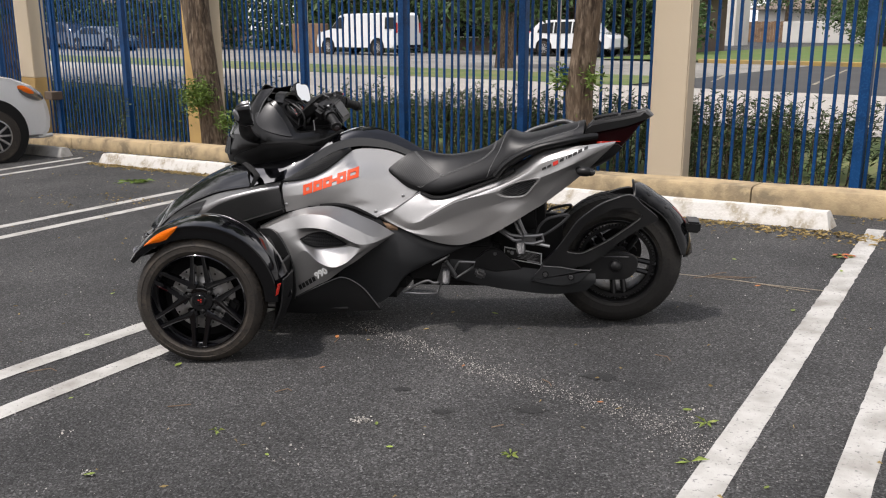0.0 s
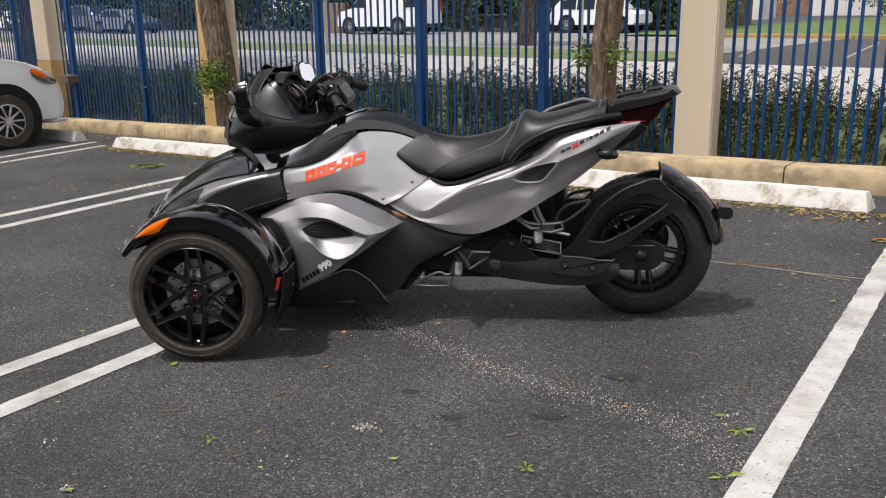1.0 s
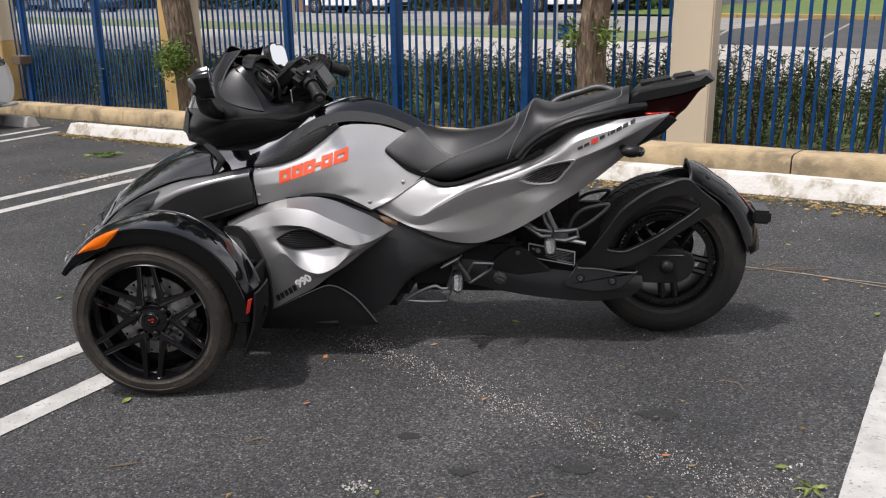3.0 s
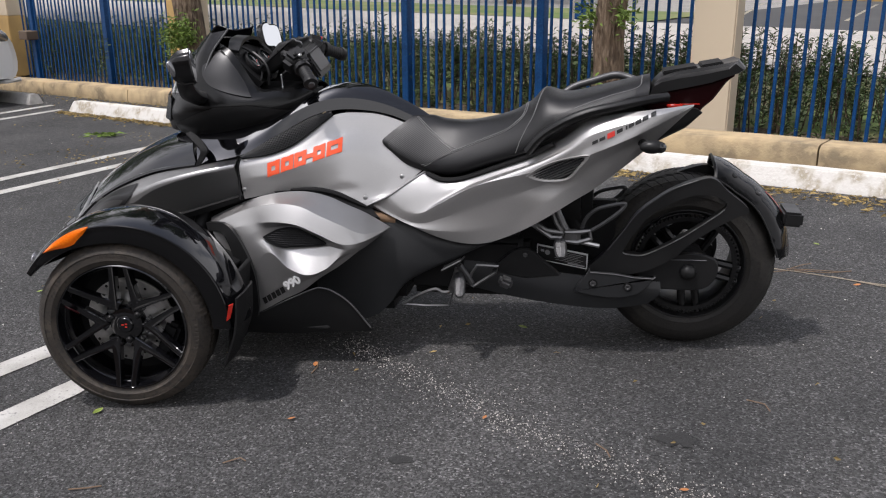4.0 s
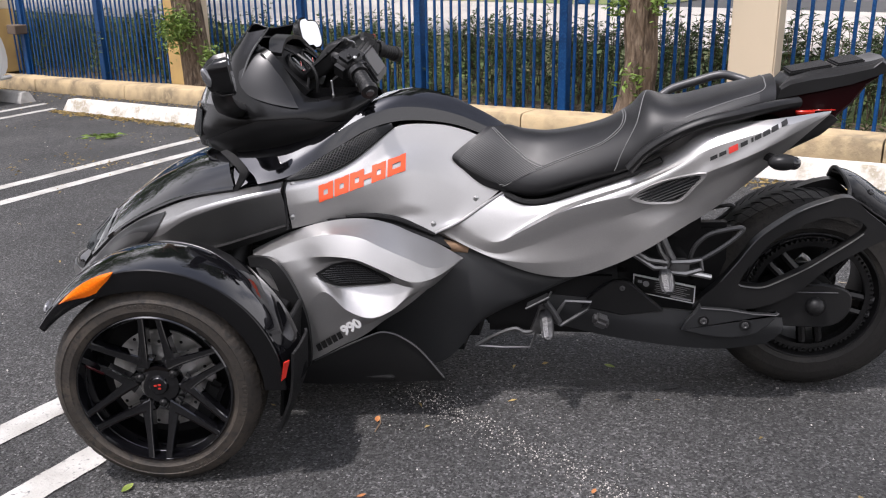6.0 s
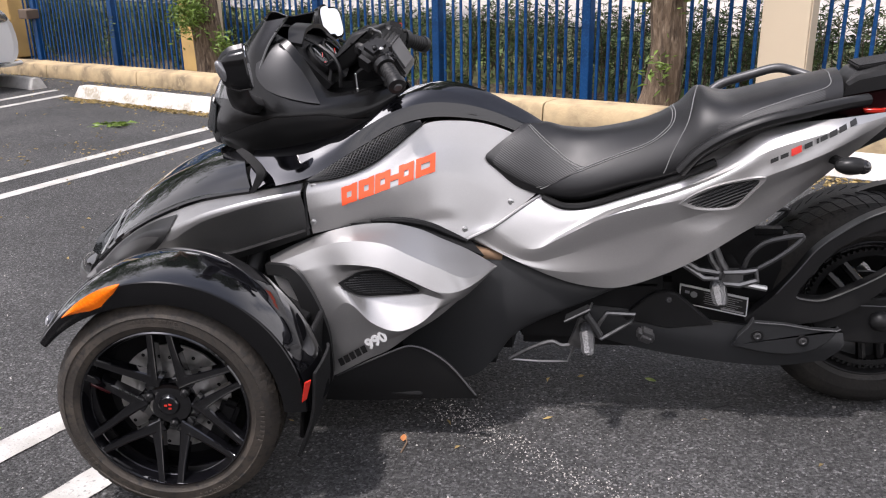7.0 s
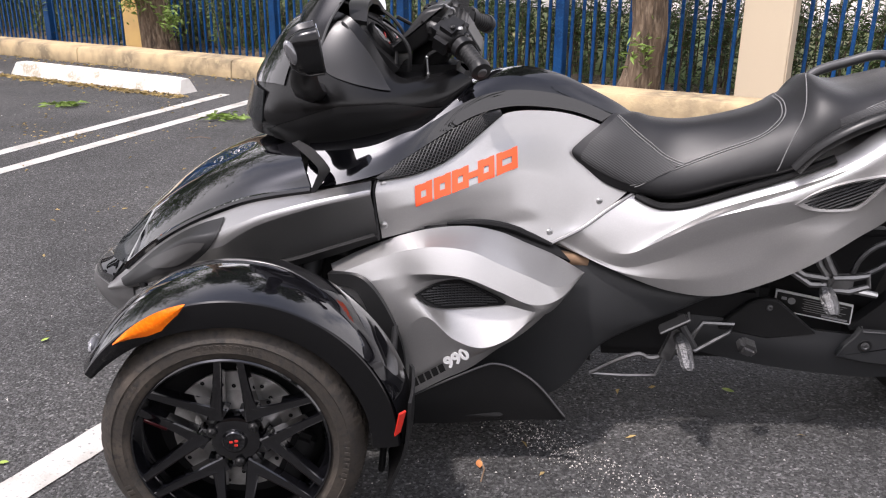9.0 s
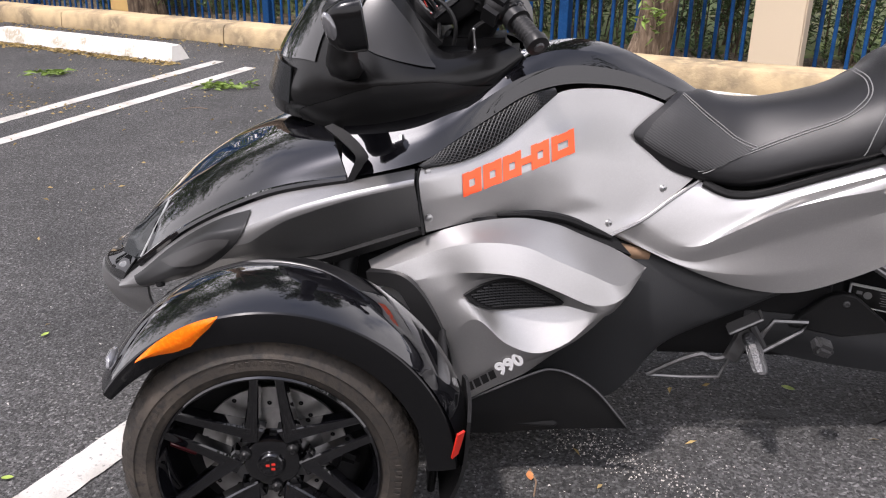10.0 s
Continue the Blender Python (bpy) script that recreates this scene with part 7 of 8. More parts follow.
                    bar_.append([(x - w_, y + 0.030, z), (x - w_, y + 0.0035, z), (x - 0.80 * w_, y, z), (x - 0.45 * w_, y + 0.0012, z), (x + 0.45 * w_, y + 0.0012, z), (x + 0.80 * w_, y, z), (x + w_, y + 0.0035, z), (x + w_, y + 0.030, z)])
                g = g_grid(np.array(bar_), True)
                part("spoke", g_move(g_move(g, pose(0, 0, 0, 0, 360 * k / spokes + 4, 0)), m), "gloss", w, angle=25)
        part("spoke_ring", g_move(g_lathe([(0.030, y0 + 0.025), (0.044, y0 + 0.026), (0.052, y0 + 0.029), (0.056, y0 + 0.036), (0.056, y0 + 0.06), (0.03, y0 + 0.06)], 36), m), "gloss", w)
        y0 += 0.012
        hub = part("hub_cap", g_move(g_lathe([(0.001, y0 + 0.004), (0.022, y0 + 0.004), (0.026, y0 + 0.008), (0.027, y0 + 0.013), (0.034, y0 + 0.014), (0.038, y0 + 0.022), (0.05, y0 + 0.04), (0.055, y0 + 0.06)], 30), m), "gloss", w, "gloss black hub cap with a small red mark")
        for dx, dz in ((-0.006, 0.002), (0.005, 0.004), (0.004, -0.006)):
            part("hub_mark", g_move(g_box((dx, y0 + 0.003, dz), (0.007, 0.002, 0.004), 0), m), "decal_red", hub, smooth=False)
        for k in range(3):
            an = radians(-90 + 120 * k + 6)
            part("lug_nut", g_move(g_move(g_lathe([(0.001, -0.012), (0.006, -0.012), (0.008, -0.006), (0.011, -0.004), (0.012, 0.014)], 12), Matrix.Translation((0.052 * math.cos(an), y0 + 0.014, 0.052 * math.sin(an)))), m), "satin", w)
        dsk = [g_lathe([(0.096, 0.004), (0.140, 0.004), (0.140, 0.010), (0.096, 0.010)], 60)]
        d = part("brake_disc", g_move(g_join(*dsk), m), "steel", w, "drilled steel brake disc")
        for k in range(24):
            an = 2 * math.pi * k / 24
            rr_ = (0.106, 0.118, 0.131)[k % 3]
            part("disc_hole", g_move(g_move(g_lathe([(0.0005, 0.0032), (0.0048, 0.0032)], 8), Matrix.Translation((rr_ * math.cos(an), 0, rr_ * math.sin(an)))), m), "matte", d)
        part("disc_carrier", g_move(g_lathe([(0.05, -0.006), (0.070, -0.004), (0.086, 0.004), (0.099, 0.006), (0.099, 0.012)], 36), m), "alloy", d)
        part("caliper", g_move(g_box((0.118, 0.008, -0.070), (0.05, 0.05, 0.13), 0.012, pose(0, 0, 0, 0, 25, 0), seg=2), m), "matte", w)
        part("balance_weight", g_move(g_box((-0.150, y0 - 0.018, 0.062), (0.05, 0.004, 0.006), 0.001, pose(0, 0, 0, 0, 28, 0)), m), "red_dark", w, "thin red tape on the rim") if name == "front_wheel" else None
        part("wheel_inside", g_move(g_lathe([(0.02, 0.04), (rim - 0.021, 0.04), (rim - 0.018, 0.07)], 40), m), "matte", w)
    else:
        for k in range(5):
            for s in (-1, 1):
                q = [(s * (0.022 + 0.003 * t), y0 + 0.035 - 0.02 * t, 0.04 + (rim - 0.050) * t) for t in np.linspace(0, 1, 5)]
                part("spoke", g_move(g_move(g_tube(q, 0.014, 8, flat=1.3, up=(0, 1, 0)), pose(0, 0, 0, 0, 72 * k + 30, 0)), m), "lip", w)
        teeth = [g_lathe([(0.156, y0 - 0.002), (0.172, y0 - 0.004), (0.172, y0 + 0.030), (0.156, y0 + 0.030)], 72)]
        for k in range(72):
            teeth.append(g_move(g_box((0.174, y0 + 0.011, 0), (0.010, 0.036, 0.007), 0), pose(0, 0, 0, 0, 360 * k / 72, 0)))
        part("rim_edge", g_move(g_tube([(0.180 * math.cos(t), -h + 0.026, 0.180 * math.sin(t)) for t in np.linspace(0, 6.2832, 64, endpoint=False)], 0.0028, 5, closed=True), m), "grey_satin", w)
        part("drive_pulley", g_move(g_join(*teeth), m), "satin", w, "toothed black belt pulley", smooth=False)
        part("pulley_web", g_move(g_lathe([(0.03, y0 + 0.01), (0.07, y0 + 0.012), (0.075, y0 + 0.03)], 30), m), "satin", w)
        part("hub", g_move(g_lathe([(0.001, y0 - 0.03), (0.03, y0 - 0.028), (0.05, y0 - 0.005), (0.055, y0 + 0.03), (0.05, h)], 30), m), "satin", w)
        part("brake_disc", g_move(g_lathe([(0.06, h - 0.03), (0.125, h - 0.03), (0.125, h - 0.025), (0.06, h - 0.025)], 48), m), "grey_satin", w, "dull steel rear brake disc")
    return w, m


wheel("front_wheel", (-0.010, -0.030, 0.277), 0.279, 0.203, 0.155, 8, 0, 6, "gloss black front wheel with paired spokes")
wheel("front_wheel", (-0.010, 2 * YC + 0.030, 0.277), 0.279, 0.203, 0.155, 188, 0, 6, "gloss black front wheel with paired spokes")
wheel("rear_wheel", (1.750, 0.757, 0.306), 0.306, 0.194, 0.286, 0, 0, 5, "black rear wheel with a wide tyre", rear=True)

# front mudguards, turned with the wheels


def mudguard(side):
    c = Vector((-0.004, 0.000, 0.279))
    m = Matrix.Translation(c) @ pose(0, 0, 0, 0, 0, 8)
    fl = (lambda g: g_flip(g)) if side else (lambda g: g)
    def band(prof, a0, a1, n=44):
        rows = []
        for k, (y, r0) in enumerate(prof):
            row = []
            for i in range(n + 1):
                t = a0 + (a1 - a0) * i / n
                grow = -0.006 * math.sin(radians(t)) + 0.008 * math.cos(radians(t)) ** 2
                slim = 1 - 0.5 * min(max((75 - t) / 60, 0), 1) if y > 0 else 1
                row.append(((r0 + grow) * math.cos(radians(t)), y * slim, (r0 + grow) * math.sin(radians(t))))
            rows.append(row)
        return np.array(rows)
    A0, A1 = 147, -1
    crown = band([(0.150, 0.305), (0.143, 0.333), (0.135, 0.341), (0.10, 0.353), (0.045, 0.361), (-0.01, 0.361), (-0.06, 0.353), (-0.090, 0.343), (-0.1035, 0.3365)], A0, A1)
    arr = crown
    inn = arr * np.array((0.985, 1, 0.985))
    gd = part("mudguard", fl(g_move(g_join(g_grid(arr), g_grid(inn)), m)), "gloss", bike, "gloss black front mudguard")
    def rim_(y, r0, add):
        row = []
        for i in range(45):
            t = A0 + (A1 - A0) * i / 44
            k = max(0.0, (t - 92) / 55)
            r_ = r0 + add * k ** 1.6 - 0.003 * math.sin(radians(t)) + 0.003 * math.cos(radians(t)) ** 2
            row.append((r_ * math.cos(radians(t)), y, r_ * math.sin(radians(t))))
        return row
    lip = np.array([rim_(-0.1030, 0.3355, 0.004), rim_(-0.1065, 0.3330, 0.004), rim_(-0.1110, 0.306, 0.018), rim_(-0.1090, 0.2800, 0.040), rim_(-0.0980, 0.2790, 0.040), rim_(-0.06, 0.315, 0.015)])
    part("lip", fl(g_move(g_grid(lip), m)), "lip", gd, "semi-gloss black mudguard lip", angle=25)
    tip = [tuple(q) for q in lip[:4, 0]] + [tuple(q) for q in crown[::-1, 0]]
    part("front_edge", fl(g_move((tip, [tuple(range(len(tip)))]), m)), "satin", gd, smooth=False)
    flap = g_sheet([[(0.366, -0.10, 0.09), (0.372, -0.03, 0.09), (0.372, 0.05, 0.09), (0.366, 0.075, 0.09)], [(0.352, -0.105, -0.02), (0.362, -0.03, -0.02), (0.362, 0.05, -0.02), (0.357, 0.075, -0.02)], [(0.318, -0.10, -0.105), (0.325, -0.03, -0.105), (0.325, 0.05, -0.105), (0.321, 0.075, -0.105)], [(0.306, -0.098, -0.135), (0.311, -0.03, -0.138), (0.311, 0.05, -0.138), (0.308, 0.075, -0.136)]], 12, 11, 0.007, core=(0, 0, 0))
    part("mud_flap", fl(g_move(flap, m)), "matte", gd, "matte black flap behind the wheel")
    lens = []
    upper = crom([(101, 0.3345), (108, 0.3350), (115, 0.3340), (122.6, 0.3315), (130.5, 0.3280)], 15)
    under = np.array([(t_, np.interp(t_, [101, 104.5, 113.0, 118.5, 130.5], [0.3330, 0.3165, 0.2960, 0.2985, 0.3265])) for t_ in upper[:, 0]])
    for k in np.linspace(0, 1, 5):
        row = []
        for p_, q_ in zip(upper, under):
            t, r_ = p_ + (q_ - p_) * k
            r_ += 0.003
            row.append((r_ * math.cos(radians(t)), -0.1115 - 0.006 * math.sin(math.pi * k), r_ * math.sin(radians(t))))
        lens.append(row)
    part("side_reflector", fl(g_move(g_grid(np.array(lens)), m)), "orange_lens", gd, "amber side reflector")
    part("front_lamp", fl(g_move(g_ball((-0.283, -0.030, 0.213), (0.012, 0.036, 0.020), 14, 8), m)), "clear", gd, "clear front marker lamp")
    mk = g_sheet([[(0.340, -0.109, 0.072), (0.353, -0.103, 0.076)], [(0.328, -0.110, 0.022), (0.340, -0.106, 0.030)]], 5, 5, 0.006, core=(0, 0, 0), lift=0.004)
    part("rear_reflector", fl(g_move(mk, m)), "red_lens", gd, "small red rear reflector")


mudguard(0)
mudguard(1)
for s in (0, 1):
    fl = (lambda g: g_flip(g)) if s else (lambda g: g)
    part("duct_frame", fl(g_sheet([[(0.125, 0.300, 0.515), (0.200, 0.272, 0.520), (0.245, 0.255, 0.490), (0.285, 0.246, 0.420), (0.308, 0.246, 0.340), (0.310, 0.250, 0.240), (0.300, 0.255, 0.195)],
                              [(0.130, 0.300, 0.485), (0.190, 0.270, 0.488), (0.218, 0.252, 0.460), (0.240, 0.244, 0.400), (0.252, 0.244, 0.330), (0.250, 0.248, 0.240), (0.245, 0.255, 0.185)]], 34, 5, 0.02, lift=0.006)), "satin", bike, "black duct frame behind the front wheel")
    part("duct_wall", fl(g_sheet([[(0.13, 0.36, 0.50), (0.20, 0.33, 0.49), (0.25, 0.30, 0.40), (0.26, 0.29, 0.2)], [(0.10, 0.38, 0.44), (0.14, 0.36, 0.42), (0.18, 0.33, 0.33), (0.18, 0.32, 0.17)]], 14, 5, 0.02)), "matte", bike)
    part("duct_fin", fl(g_box((0.262, 0.262, 0.395), (0.05, 0.02, 0.010), 0.003, pose(0, 0, 0, 0, -22, 0))), "alloy", bike, "bright duct fin")
    # two plates added to block sunlight on the ground behind the front wheel
    part("splash_guard", fl(g_box((0.285, 0.150, 0.27), (0.015, 0.20, 0.28), 0.005, pose(0, 0, 0, 0, 8, 8))), "matte", bike)
    part("inner_fender", fl(g_box((0.19, 0.195, 0.425), (0.16, 0.19, 0.015), 0.006, pose(0, 0, 0, 0, 24, 0))), "matte", bike)
    part("wishbone", fl(g_join(g_tube([(0.02, 0.12, 0.22), (-0.1, 0.45, 0.20)], 0.016, 8), g_tube([(0.02, 0.12, 0.22), (0.16, 0.45, 0.20)], 0.016, 8), g_tube([(0.02, 0.12, 0.36), (-0.05, 0.45, 0.36)], 0.014, 8), g_tube([(0.02, 0.12, 0.36), (0.12, 0.45, 0.36)], 0.014, 8))), "matte", bike, "black suspension arms")
    part("shock_absorber", fl(g_tube([(0.03, 0.2, 0.24), (0.06, 0.42, 0.52)], 0.028, 12)), "satin", bike)

# rear end
for s in (0, 1):
    fl = (lambda g: g_flip(g)) if s else (lambda g: g)
    arm = part("swingarm", fl(g_sheet([[(0.98, 0.530, 0.330), (1.15, 0.522, 0.318), (1.32, 0.520, 0.296), (1.50, 0.522, 0.280), (1.66, 0.530, 0.270)], [(0.98, 0.518, 0.285), (1.15, 0.508, 0.265), (1.32, 0.505, 0.240), (1.50, 0.508, 0.228), (1.66, 0.520, 0.232)],
                                      [(1.00, 0.525, 0.235), (1.15, 0.515, 0.205), (1.32, 0.512, 0.182), (1.48, 0.515, 0.172), (1.62, 0.525, 0.19)]], 24, 12, 0.04, core=(1.3, 0.65, 0.25))), "fairing", bike, "black swingarm")
    hump = part("pivot_cover", fl(g_plate([(1.080, 0.300), (1.100, 0.330), (1.150, 0.372), (1.170, 0.382), (1.195, 0.386), (1.220, 0.380), (1.238, 0.366), (1.320, 0.292), (1.20, 0.275)], 0.530, 0.505, 0.004)), "satin", arm, angle=30)
    part("bolt", fl(g_move(g_lathe([(0.001, -0.004), (0.005, -0.005), (0.008, -0.003), (0.009, 0.003)], 12), Matrix.Translation((1.200, 0.505, 0.362)))), "grey_satin", hump)
    cv = part("cover_plate", fl(g_plate([(1.420, 0.318), (1.424, 0.311), (1.503, 0.307), (1.573, 0.296), (1.634, 0.294), (1.642, 0.298), (1.618, 0.265), (1.585, 0.237), (1.550, 0.226), (1.515, 0.220), (1.475, 0.221), (1.435, 0.226), (1.369, 0.240), (1.385, 0.271), (1.407, 0.295)], 0.508, 0.486, 0.003)), "fairing", arm, angle=30)
    part("plate_edge", fl(g_tube([(1.420, 0.486, 0.326), (1.425, 0.486, 0.311), (1.503, 0.486, 0.307), (1.573, 0.486, 0.296), (1.634, 0.486, 0.294), (1.643, 0.486, 0.300)], 0.0022, 5)), "grey_satin", cv)
    for x, z in ((1.434, 0.272), (1.551, 0.262)):
        part("bolt_seat", fl(g_move(g_lathe([(0.010, -0.001), (0.016, -0.002), (0.018, 0.002)], 18), Matrix.Translation((x, 0.486, z)))), "matte", cv)
        part("bolt", fl(g_move(g_lathe([(0.001, -0.004), (0.004, -0.004), (0.006, -0.006), (0.010, -0.005), (0.011, 0.003)], 12), Matrix.Translation((x, 0.486, z)))), "grey_satin", cv)
    outer = [(1.405, 0.300), (1.432, 0.335), (1.481, 0.383), (1.527, 0.444), (1.575, 0.511), (1.633, 0.560), (1.698, 0.602), (1.772, 0.630), (1.822, 0.633), (1.866, 0.592), (1.934, 0.532), (1.903, 0.508), (1.839, 0.471), (1.765, 0.420), (1.690, 0.352), (1.570, 0.300)]
    innr = [(1.531, 0.374), (1.534, 0.384), (1.545, 0.408), (1.570, 0.443), (1.618, 0.506), (1.676, 0.544), (1.741, 0.573), (1.795, 0.580), (1.838, 0.572), (1.863, 0.552), (1.858, 0.532), (1.828, 0.507), (1.780, 0.472), (1.720, 0.430), (1.641, 0.386), (1.594, 0.367)]
    lp = part("belt_guard", fl(g_ring(outer, innr, 0.560, 0.520, 90)), "satin", arm, "black looped belt guard and mudguard stay", angle=40)
    part("guard_edge", fl(g_tube(crom([(1.858, 0.519, 0.532), (1.828, 0.519, 0.507), (1.780, 0.519, 0.472), (1.720, 0.519, 0.430), (1.641, 0.519, 0.386), (1.594, 0.519, 0.367), (1.545, 0.519, 0.370), (1.532, 0.519, 0.376)], 40), 0.0024, 5)), "alloy", lp)
    part("guard_edge", fl(g_tube(crom([(1.481, 0.519, 0.383), (1.527, 0.519, 0.444), (1.575, 0.519, 0.511), (1.633, 0.519, 0.560), (1.698, 0.519, 0.602), (1.772, 0.519, 0.630)], 30), 0.0020, 5)), "grey_satin", lp)
    part("rib_edge", fl(g_tube([(1.643, 0.5375, 0.353), (1.704, 0.5375, 0.348), (1.810, 0.5375, 0.348)], 0.0022, 5)), "grey_satin", arm)
    part("axle_plate", fl(g_plate(crom([(1.58, 0.300), (1.66, 0.352), (1.76, 0.372), (1.84, 0.350), (1.845, 0.290), (1.80, 0.245), (1.70, 0.240), (1.60, 0.250), (1.58, 0.300)], 33)[:-1], 0.560, 0.538)), "satin", arm)
    part("axle_nut", fl(g_ball((1.750, 0.537, 0.307), (0.028, 0.030, 0.028), 18, 10)), "satin", arm, "domed black axle cap")
    part("bolt", fl(g_move(g_lathe([(0.001, -0.006), (0.006, -0.006), (0.009, 0.004)], 10), Matrix.Translation((1.682, 0.536, 0.367)))), "grey_satin", arm)
def guard_at(f, t):
    """Rear mudguard: f from 0 at the near rim to 1 at the far rim, t from 0 at the front edge to 1 at the foot."""
    near = np.interp(t, [0, 0.22, 0.42, 0.54, 0.65, 0.84, 1], [0.323, 0.304, 0.303, 0.299, 0.294, 0.290, 0.297])
    crown = np.interp(t, [0, 0.05, 0.12, 0.27, 0.46, 0.63, 0.80, 1], [0.372, 0.374, 0.370, 0.357, 0.358, 0.360, 0.358, 0.352])
    w_ = math.sin(math.pi * f) ** 0.55
    a = radians((76 + 2.5 * math.sin(math.pi * f)) * (1 - t) + (8 - 3 * w_) * t)
    r_ = near + (crown - near) * w_
    return np.array((1.752 + r_ * math.cos(a), 0.595 + 0.275 * f, 0.305 + r_ * math.sin(a)))


rf = np.array([[guard_at(f, t) for t in np.linspace(0, 1, 34)] for f in np.linspace(0, 1, 23)])
rg = part("rear_mudguard", g_join(g_grid(rf), g_grid((rf - np.array((1.752, 0, 0.305))) * np.array((0.985, 1, 0.985)) + np.array((1.752, 0, 0.305)))), "guard", bike, "gloss black rear mudguard")
part("front_lip", g_tube([tuple(guard_at(f, 0.0)) for f in np.linspace(0, 1, 20)], 0.006, 6), "satin", rg)
part("side_lip", g_tube([tuple(guard_at(0.0, t)) for t in np.linspace(0, 1, 24)], 0.004, 6), "satin", rg)
for f, t in ((0.17, 0.17), (0.17, 0.40)):
    q = guard_at(f, t)
    d_ = Vector(guard_at(f + 0.05, t) - guard_at(f - 0.05, t)).cross(Vector(guard_at(f, t + 0.03) - guard_at(f, t - 0.03))).normalized()
    d_ = d_ if d_.y < 0 else -d_
    mt = Matrix.Translation(Vector(q) + d_ * 0.001) @ Vector((0, -1, 0)).rotation_difference(d_).to_matrix().to_4x4()
    part("bolt", g_move(g_lathe([(0.001, -0.003), (0.004, -0.003), (0.006, -0.005), (0.009, -0.004), (0.011, 0.003)], 14), mt), "grey_satin", rg)
part("decal", g_grid(np.array([[guard_at(f + 0.07 * (t - 0.45) / 0.25, t) * np.array((1.001, 1, 1.0015)) for t in np.linspace(0.46, 0.70, 12)] for f in (0.34, 0.355, 0.37)])), "decal_red", rg, "thin red stripe")
part("flap", g_sheet([[tuple(guard_at(f, 0.97)) for f in (0.04, 0.5, 0.96)], [(2.058, 0.605, 0.335), (2.085, 0.732, 0.315), (2.058, 0.86, 0.335)]], 12, 5, 0.006, core=(1.75, 0.73, 0.3)), "matte", rg)
part("plate_holder", g_box((2.100, 0.735, 0.462), (0.065, 0.15, 0.050), 0.008, pose(0, 0, 0, 0, 4, 0), seg=2), "satin", rg, "black rear plate holder")
part("shock", g_tube([(1.25, 0.65, 0.60), (1.42, 0.65, 0.36)], 0.035, 12), "matte", bike)
part("battery_box", g_box((1.34, 0.65, 0.42), (0.36, 0.06, 0.22), 0.015, seg=2), "matte", bike)

# pegs and brackets
for s in (0, 1):
    fl = (lambda g: g_flip(g)) if s else (lambda g: g)
    br = part("footpeg_bracket", fl(g_join(g_tube(crom([(0.757, 0.490, 0.170), (0.820, 0.488, 0.208), (0.878, 0.486, 0.232), (0.905, 0.486, 0.222), (0.930, 0.484, 0.225), (0.950, 0.482, 0.240)], 20), 0.0052, 6, flat=1.3),
                                           g_tube([(0.757, 0.490, 0.170), (0.840, 0.488, 0.168), (0.925, 0.486, 0.172), (0.950, 0.484, 0.235)], 0.0042, 6),
                                           g_tube(crom([(0.945, 0.470, 0.232), (0.965, 0.466, 0.285), (0.975, 0.464, 0.318)], 8), 0.012, 8, flat=1.6))), "cast", bike, "cast aluminium footpeg bracket")
    part("shift_guard", fl(g_tube([(1.000, 0.474, 0.262), (1.015, 0.474, 0.300), (1.035, 0.474, 0.330), (1.110, 0.474, 0.328), (1.100, 0.474, 0.306), (1.045, 0.474, 0.268), (1.020, 0.474, 0.252)], 0.0058, 6, closed=True)), "cast", br)
    part("toe_plate", fl(g_box((0.955, 0.430, 0.343), (0.075, 0.05, 0.010), 0.004, pose(0, 0, 0, 0, -28, 0), seg=2)), "satin", br)
    part("toe_edge", fl(g_tube([(0.922, 0.404, 0.330), (0.990, 0.404, 0.367), (0.994, 0.452, 0.366)], 0.0032, 6)), "cast", br)
    part("toe_arm", fl(g_tube([(0.975, 0.455, 0.335), (1.000, 0.468, 0.290), (1.015, 0.472, 0.262)], 0.011, 8)), "grey_satin", br)
    pg = part("footpeg", fl(g_tube(crom([(0.972, 0.450, 0.305), (0.982, 0.415, 0.286), (0.988, 0.375, 0.262), (0.990, 0.358, 0.252)], 12), [0.014, 0.017, 0.019, 0.020, 0.020, 0.020, 0.019, 0.019, 0.018, 0.017, 0.015, 0.008], 8, flat=0.6)), "knurled", br, "knurled aluminium footpeg", angle=20)
    part("peg_end", fl(g_box((1.138, 0.440, 0.283), (0.048, 0.045, 0.034), 0.010, pose(0, 0, 0, 20, 25, 10), seg=2)), "knurled", br)
    rb_ = part("pillion_bracket", fl(g_join(g_tube([(1.195, 0.515, 0.500), (1.275, 0.506, 0.452), (1.330, 0.500, 0.446)], 0.009, 7), g_tube([(1.215, 0.515, 0.478), (1.290, 0.506, 0.428), (1.340, 0.500, 0.430)], 0.009, 7),
                                           g_tube([(1.302, 0.512, 0.545), (1.330, 0.504, 0.480), (1.350, 0.500, 0.445)], 0.010, 7), g_tube([(1.285, 0.512, 0.545), (1.308, 0.504, 0.480), (1.325, 0.500, 0.455)], 0.009, 7),
                                           g_box((1.352, 0.498, 0.436), (0.075, 0.02, 0.05), 0.012, seg=2), g_tube([(1.34, 0.494, 0.450), (1.39, 0.494, 0.452), (1.42, 0.494, 0.458), (1.425, 0.494, 0.43), (1.38, 0.494, 0.415), (1.33, 0.494, 0.42)], 0.009, 7, closed=True))), "cast", bike, "cast aluminium pillion peg bracket")
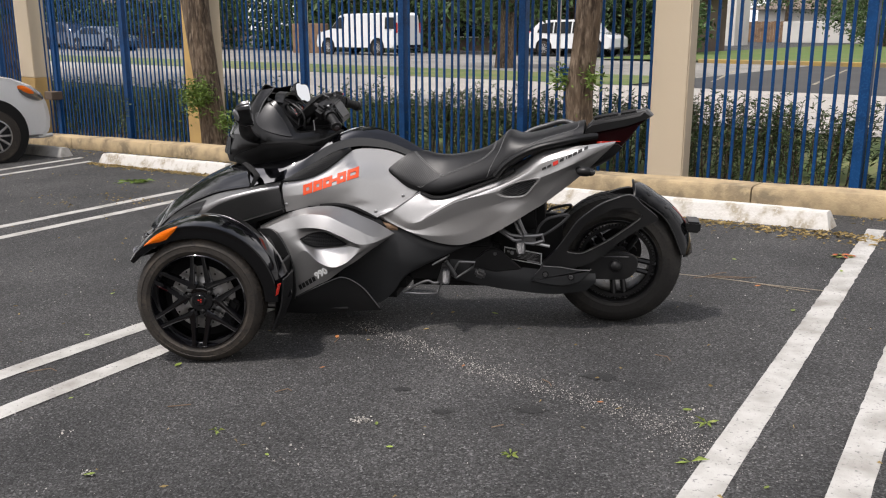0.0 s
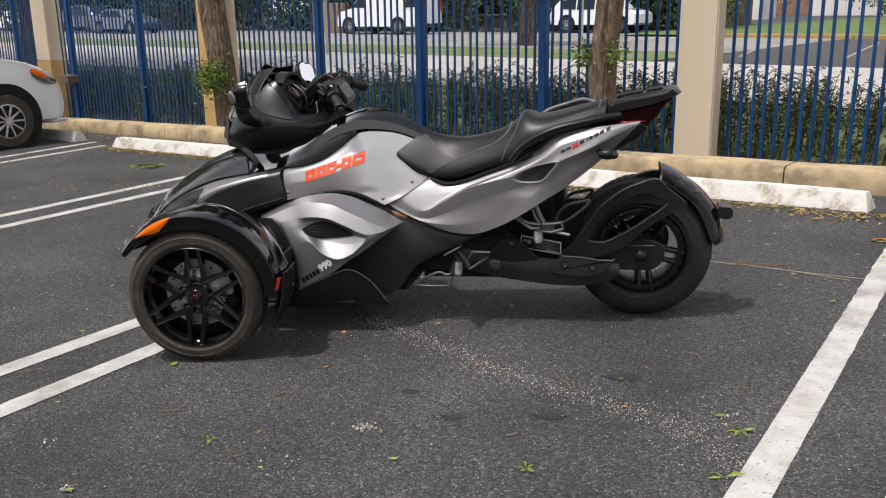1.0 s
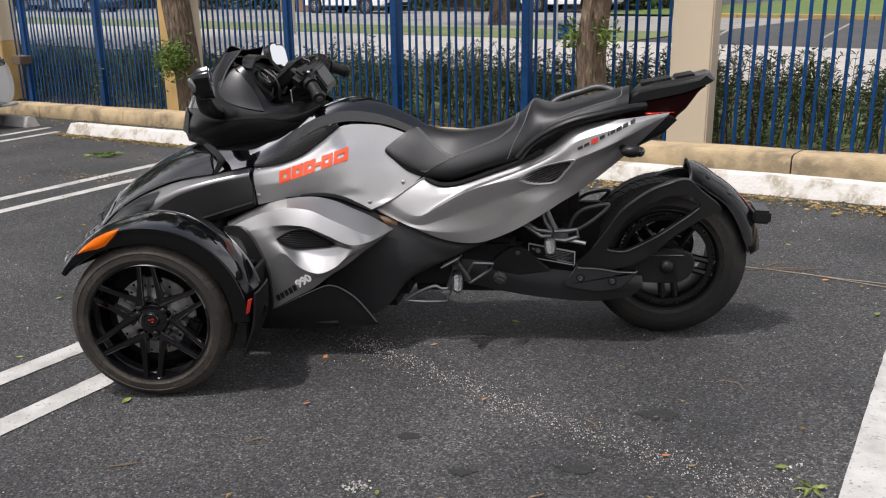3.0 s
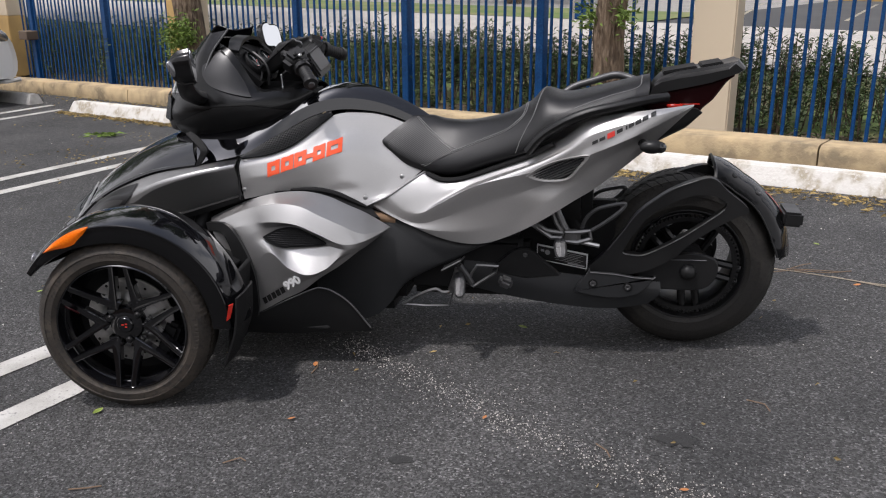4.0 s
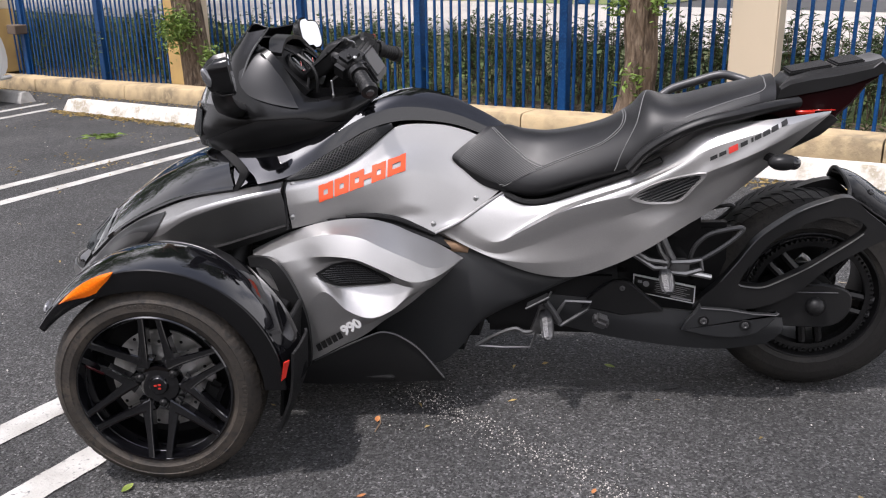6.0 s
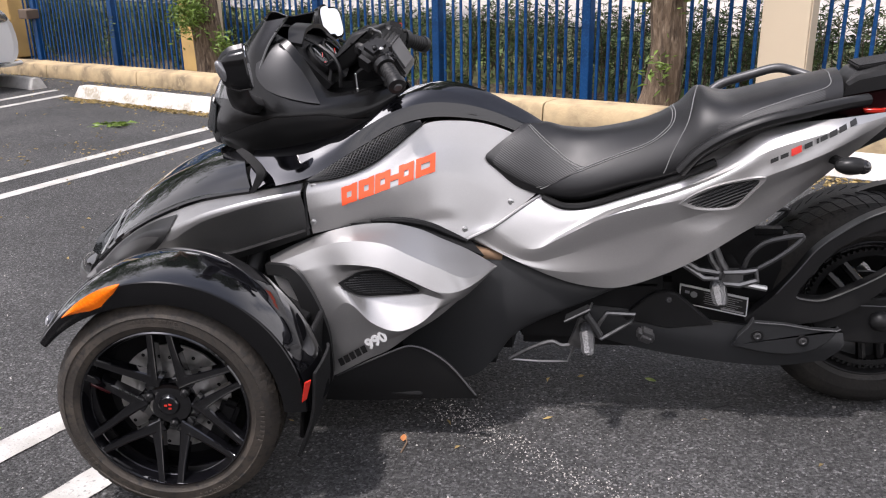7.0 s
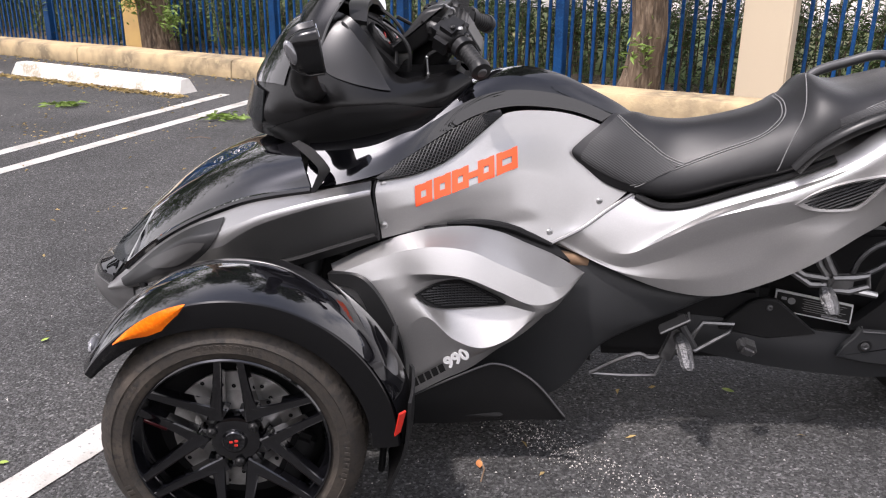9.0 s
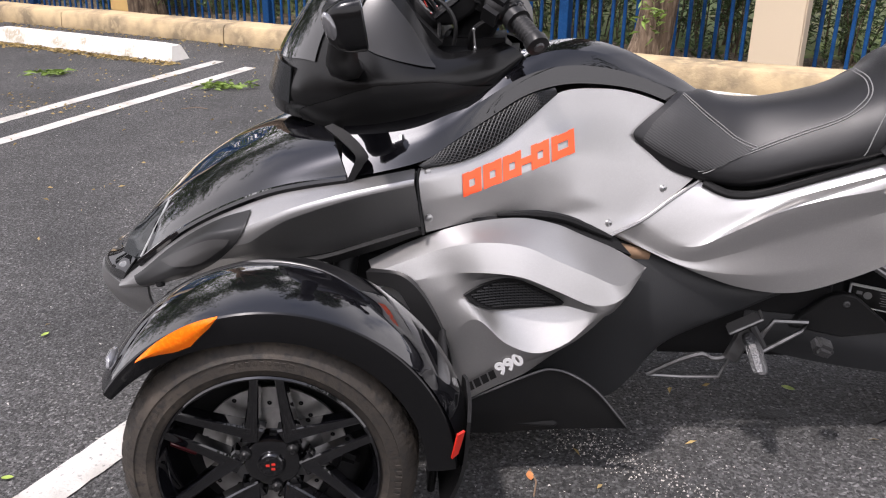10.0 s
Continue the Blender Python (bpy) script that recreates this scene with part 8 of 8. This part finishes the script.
    part("heel_guard", fl(g_tube(crom([(1.390, 0.520, 0.445), (1.405, 0.520, 0.490), (1.440, 0.520, 0.525), (1.490, 0.522, 0.540), (1.536, 0.524, 0.545), (1.520, 0.522, 0.520), (1.470, 0.520, 0.480), (1.415, 0.520, 0.445)], 40)[:-1], 0.007, 6, closed=True)), "grey_satin", rb_)
    part("pillion_peg", fl(g_tube(crom([(1.320, 0.480, 0.428), (1.325, 0.452, 0.405), (1.330, 0.425, 0.380)], 8), [0.016, 0.020, 0.022, 0.022, 0.022, 0.021, 0.019, 0.012], 8, flat=0.6)), "knurled", rb_, "knurled pillion peg", angle=20)
    part("link_rod", fl(g_tube([(1.34, 0.50, 0.425), (1.42, 0.505, 0.408), (1.452, 0.51, 0.400)], 0.008, 7)), "alloy", rb_)
pl = part("label_plate", ([(1.233, 0.588, 0.378), (1.413, 0.540, 0.358), (1.411, 0.540, 0.304), (1.231, 0.588, 0.322), (1.234, 0.596, 0.378), (1.414, 0.548, 0.358), (1.412, 0.548, 0.304), (1.232, 0.596, 0.322)],
                          [(0, 1, 2, 3), (7, 6, 5, 4), (0, 4, 5, 1), (1, 5, 6, 2), (2, 6, 7, 3), (3, 7, 4, 0)]), "decal_white", bike, "black and white maker's label", smooth=False)


def label_quad(s0, s1, t0_, t1_, d):
    A, B, C, D = (Vector(q) for q in ((1.233, 0.588, 0.378), (1.413, 0.540, 0.358), (1.411, 0.540, 0.304), (1.231, 0.588, 0.322)))
    f = lambda s, t: tuple(A.lerp(B, s).lerp(D.lerp(C, s), t) + Vector((0, -d, 0)))
    return [f(s0, t0_), f(s1, t0_), f(s1, t1_), f(s0, t1_)], [(0, 1, 2, 3)]


part("label_field", label_quad(0.02, 0.98, 0.07, 0.93, 0.001), "decal_black", pl, smooth=False)
part("label_print", g_join(*[label_quad(0.36 + 0.02 * (k % 2), 0.92 - 0.05 * (k % 3), 0.17 + 0.11 * k, 0.198 + 0.11 * k, 0.002) for k in range(6)], label_quad(0.08, 0.15, 0.25, 0.40, 0.002), label_quad(0.62, 0.95, 0.78, 0.88, 0.002),
                             ([tuple(Vector((1.271, 0.5755, 0.352)) + Vector((0.0095 * math.cos(t), -0.0025 * math.cos(t), 0.0095 * math.sin(t)))) for t in np.linspace(0, 6.28, 14, endpoint=False)], [tuple(range(14))])), "print_grey", pl, "rows of unreadable print", smooth=False)
